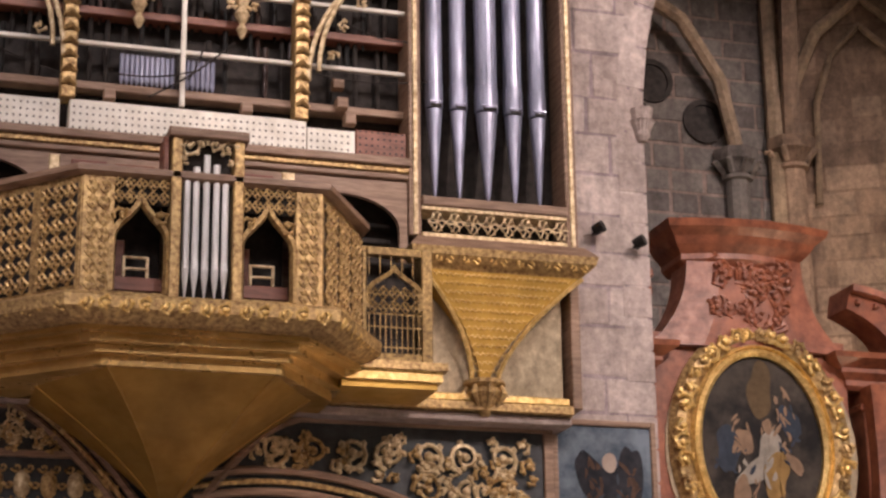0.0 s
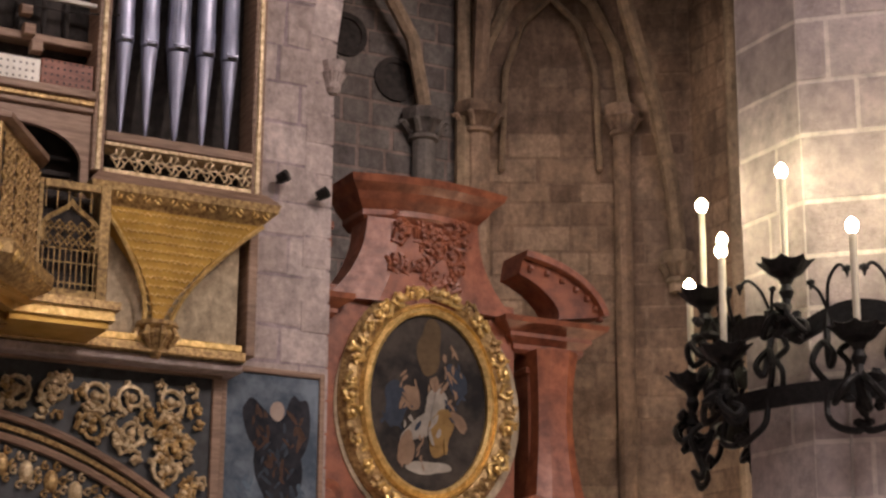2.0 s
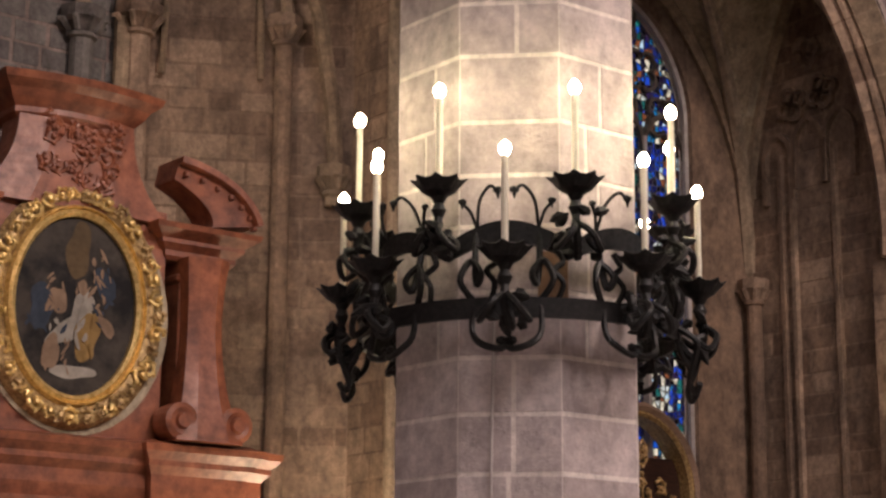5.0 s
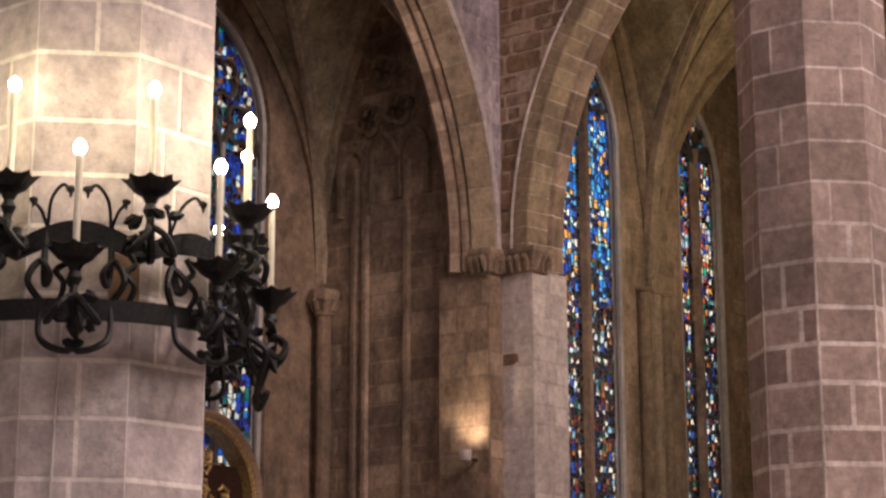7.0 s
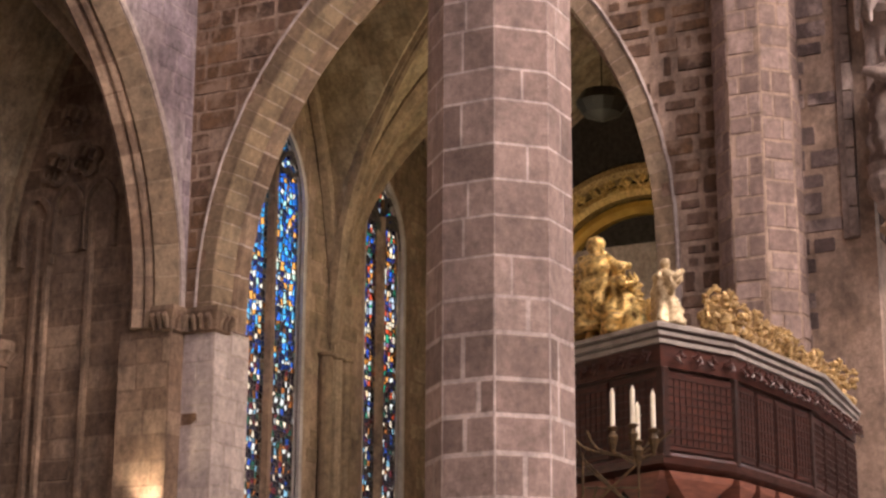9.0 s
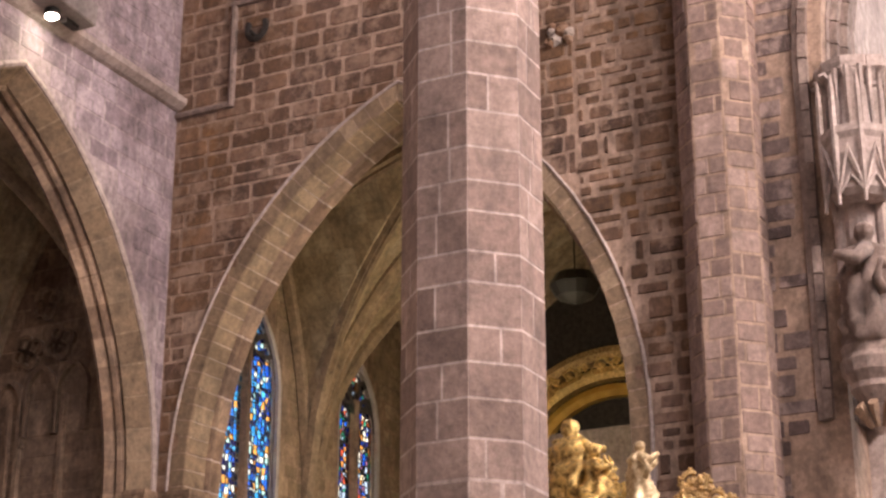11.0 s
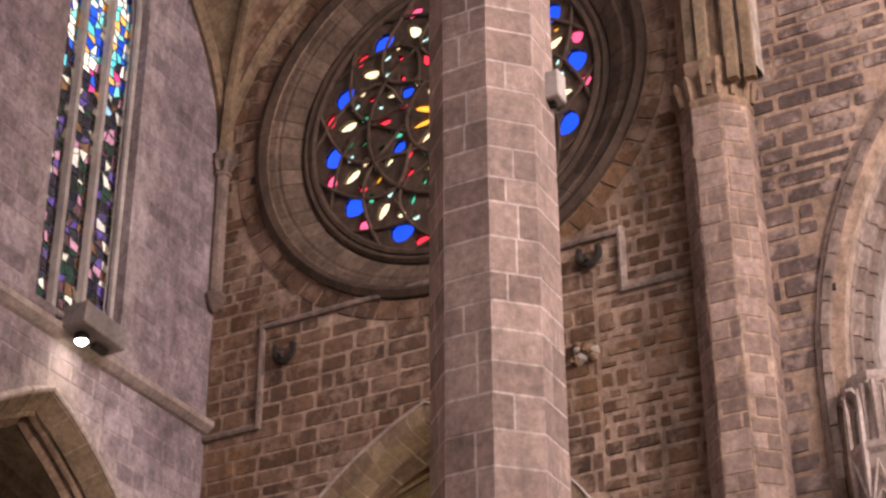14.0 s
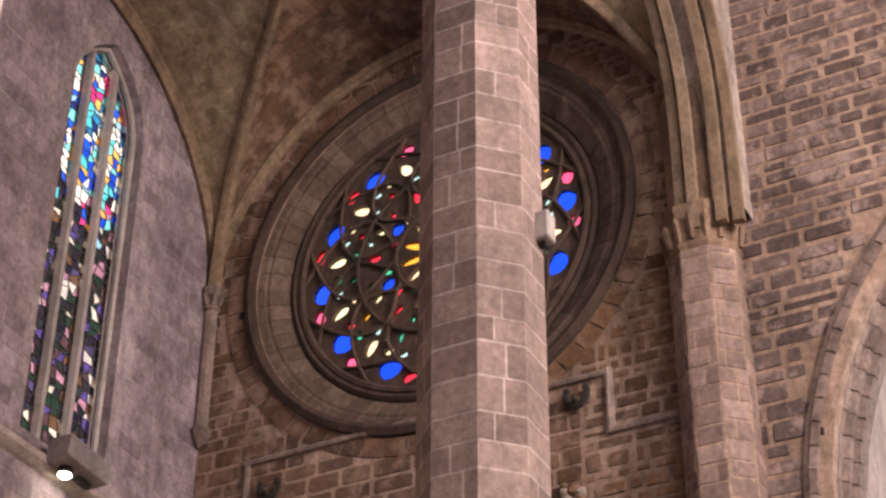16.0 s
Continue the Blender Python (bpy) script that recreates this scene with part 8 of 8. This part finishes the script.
bd = Vector((PILLAR_B[0] + 0.18, PILLAR_B[1] - 0.80, 15.15))
add_box(bm, bd, (0.24, 0.22, 0.42))
bmesh.ops.bevel(bm, geom=bm.edges[:], offset=0.02, segments=1, affect="EDGES")
part("cabinet", bm, MULLION, box)
bm = bmesh.new()
add_box(bm, bd + Vector((0.0, 0.08, -0.24)), (0.08, 0.2, 0.08))
part("mount", bm, IRON, box)

data = bpy.data.lights.new("chapel_lamp_light", "POINT")
data.energy, data.color, data.shadow_soft_size = 190, (1.0, 0.82, 0.52), 0.3
new("chapel_lamp_light", data).location = (32.4, 15.0, 11.6)

# gilt altarpiece at the back of the end chapel and an arched one in the corner chapel
back_e = line_place((XC - 0.05, 20.9), (XC - 0.05, 10.7))
ga = thing("gilt_retable", "arched gilded altarpiece against a dark painted wall", "altarpiece")
plank("dark_wall", back_e, 0.2, 9.9, 0, 17.0, 0.0, 0.06, BLACK, ga)
for half, z, mat, w in ((3.4, 0.0, OLD_GOLD, 0.5), (2.9, 0.0, GOLD, 0.42), (2.45, 0.0, DULL_GOLD, 0.35)):
    bm = bmesh.new()
    add_sweep(bm, [(5.0 + half * math.cos(a), 11.9 + half * 0.95 * math.sin(a)) for a in [math.pi * k / 30 for k in range(31)]], [(0.0, 0.1), (0.0, w), (0.16, w + 0.06), (0.30, w - 0.05), (0.30, 0.1)], back_e)
    part("arch_band", bm, mat, ga, "gilded carved arch band")
for k in range(22):
    a = math.pi * (k + 0.5) / 22
    bm = bmesh.new()
    scroll(bm, back_e, 5.0 + 2.95 * math.cos(a), 11.9 + 2.8 * math.sin(a), 0.2, 1.1, 1 if k % 2 else -1, 0.045, 0.5)
    part("leaf_carving", bm, GOLD, ga)
plank("inner_panel", back_e, 2.5, 7.5, 3.0, 13.2, 0.07, 0.25, PLAIN_STONE, ga)
plank("base", back_e, 1.6, 8.4, 0.0, 11.9, 0.07, 0.2, DULL_GOLD, ga)
lamp_h = thing("hanging_lamp", "dark round lamp hanging in the end chapel", "lamp")
bm = bmesh.new()
add_lathe(bm, [(0.05, 14.1), (0.4, 14.25), (0.55, 14.5), (0.4, 14.75), (0.06, 14.85)], 14, Matrix.Translation((33.5, 14.2, 0)))
part("bowl", bm, IRON, lamp_h)
bm = bmesh.new()
add_tube(bm, [(33.5, 14.2, 14.8), (33.5, 14.2, 17.6)], 0.015, 5)
part("chain", bm, IRON, lamp_h)
ca = thing("arched_retable", "brown arched altarpiece with a gilt rim in the corner chapel", "altarpiece")
bm = bmesh.new()
add_sweep(bm, arch_path(5.6, 1.55, 4.9, 1.7, 0.0, 10), [(0, 0.0), (0, 0.5), (0.08, 0.55), (0.16, 0.5), (0.16, 0.0)], back3)
part("arch_band", bm, BROWN_WOOD, ca)
bm = bmesh.new()
add_sweep(bm, arch_path(5.6, 1.38, 4.9, 1.53, 0.0, 10), [(0, 0.0), (0, 0.5), (0.05, 0.52), (0.10, 0.46), (0.10, 0.0)], back3)
part("gilt_rim", bm, OLD_GOLD, ca)
plank("panel", back3, 4.15, 7.05, 0, 5.6, 0.02, 0.2, DARK_WOOD, ca)
rg = random.Random(90)
for k in range(14):
    bm = bmesh.new()
    scroll(bm, back3, 5.6 + rg.uniform(-1.0, 1.1), rg.uniform(4.4, 5.8), 0.17, 1.1, rg.choice((-1, 1)), 0.035, 0.25)
    part("carving", bm, OLD_GOLD, ca)


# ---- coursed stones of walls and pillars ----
# part of pillar_a's brightness below the ring is in its stone colour
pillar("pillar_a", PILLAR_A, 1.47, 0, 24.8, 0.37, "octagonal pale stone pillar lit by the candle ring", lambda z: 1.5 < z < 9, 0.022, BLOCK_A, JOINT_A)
pillar("pillar_b", PILLAR_B, PILLAR_D, 0, 24.8, 0.42, "tall octagonal stone pillar with pale joints", lambda z: 6 < z < 20, 0.022)
for k in range(8):
    a = k * math.pi / 4
    if math.cos(a) > 0.5:
        continue
    n, t = Vector((math.cos(a), math.sin(a), 0)), Vector((-math.sin(a), math.cos(a), 0))
    base = Vector((*PIER, 0)) + n * 0.67
    place = lambda u, w, v, base=base, n=n, t=t: base + t * u + n * w + Vector((0, 0, v))
    side = 1.34 * math.tan(math.pi / 8)
    lay_blocks(pier, random.Random(k), place, course_blocks(random.Random(k + 50), -side / 2, side / 2, 0.3, 21.6, 0.36, 0.6, 0.03), BLOCK_P, 0.014, lambda b: 6 < b[1] < 20)
N_CLEAR, E_CLEAR = N_HOLES, [E1, disc_hole(ROSE_Y, ROSE_Z, 4.8), E2]
lay_blocks(wall_north, random.Random(1), on_north, course_blocks(random.Random(2), 17.6, XE, 5.0, 30.0, 0.40, 0.85, 0.022, N_CLEAR, 0.12), BLOCK_N, 0.010, lambda b: b[0] > 22 and 14 < b[1] < 25)
lay_blocks(wall_north, random.Random(3), on_north, course_blocks(random.Random(4), 7.92, 9.09, 2.0, 20.0, 0.55, 0.8, 0.014, N_CLEAR, 0.0), PLAIN_STONE, 0.006, lambda b: False)
lay_blocks(wall_east, random.Random(5), on_east, course_blocks(random.Random(6), 11.9, YN, 7.0, 30.0, 0.34, 0.62, 0.034, E_CLEAR, 0.10, 0.4), BLOCK_E, 0.020, lambda b: 15 < b[1] < 22, True)
lay_blocks(wall_east, random.Random(15), on_east, course_blocks(random.Random(16), 9.75, 11.9, 7.0, 30.0, 0.31, 0.46, 0.07, E_CLEAR, 0.10, 0.9), BLOCK_E, 0.026, lambda b: False, True)
lay_blocks(wall_east, random.Random(7), on_east, course_blocks(random.Random(8), -1.0, 8.5, 7.0, 36.0, 0.34, 0.74, 0.06, E_CLEAR, 0.32, 0.5), BLOCK_S, 0.024, lambda b: False, True)
for a, b, mat, joint, seed in (((11.4, 27.0), (14.35, 27.0), GREY_BLOCK, 0.03, 21), ((14.35, 27.0), (16.75, 25.75), CHAPEL_STONE, 0.02, 22), ((16.75, 25.75), (17.75, 25.0), CHAPEL_STONE, 0.02, 23), ((17.75, 25.0), (17.75, 20.85), CHAPEL_STONE, 0.02, 24), ((28.3, 25.5), (28.3, 20.8), CHAPEL_STONE, 0.02, 25)):
    host = tagged(new("coursed_stones"), "coursed stone facing of a chapel wall", "stones", kind="structure")
    lay_blocks(host, random.Random(seed), line_place(a, b), course_blocks(random.Random(seed + 100), 0, math.hypot(b[0] - a[0], b[1] - a[1]), 2.0, 17.0, 0.40, 0.75, joint), mat, 0.016 if mat is GREY_BLOCK else 0.010, lambda b: 5 < b[1] < 14)
host = tagged(new("coursed_stones"), "coursed ochre stone facing of the end chapel", "stones", kind="structure")
lay_blocks(host, random.Random(31), north_e, course_blocks(random.Random(131), 0, XC - 29.3, 3.0, 17.0, 0.36, 0.6, 0.03, [W1, W2], 0.12), ARCH_STONE, 0.016, lambda b: 5 < b[1] < 14)
host = tagged(new("coursed_stones"), "coursed pale stone facing of the presbytery", "stones", kind="structure")
pres = lambda u, w, v: Vector((29.3 + u, 7.45 - w, v))
lay_blocks(host, random.Random(33), pres, course_blocks(random.Random(133), 0, 12, 3.0, 20.0, 0.36, 0.6, 0.04), PLAIN_STONE, 0.016, lambda b: False)
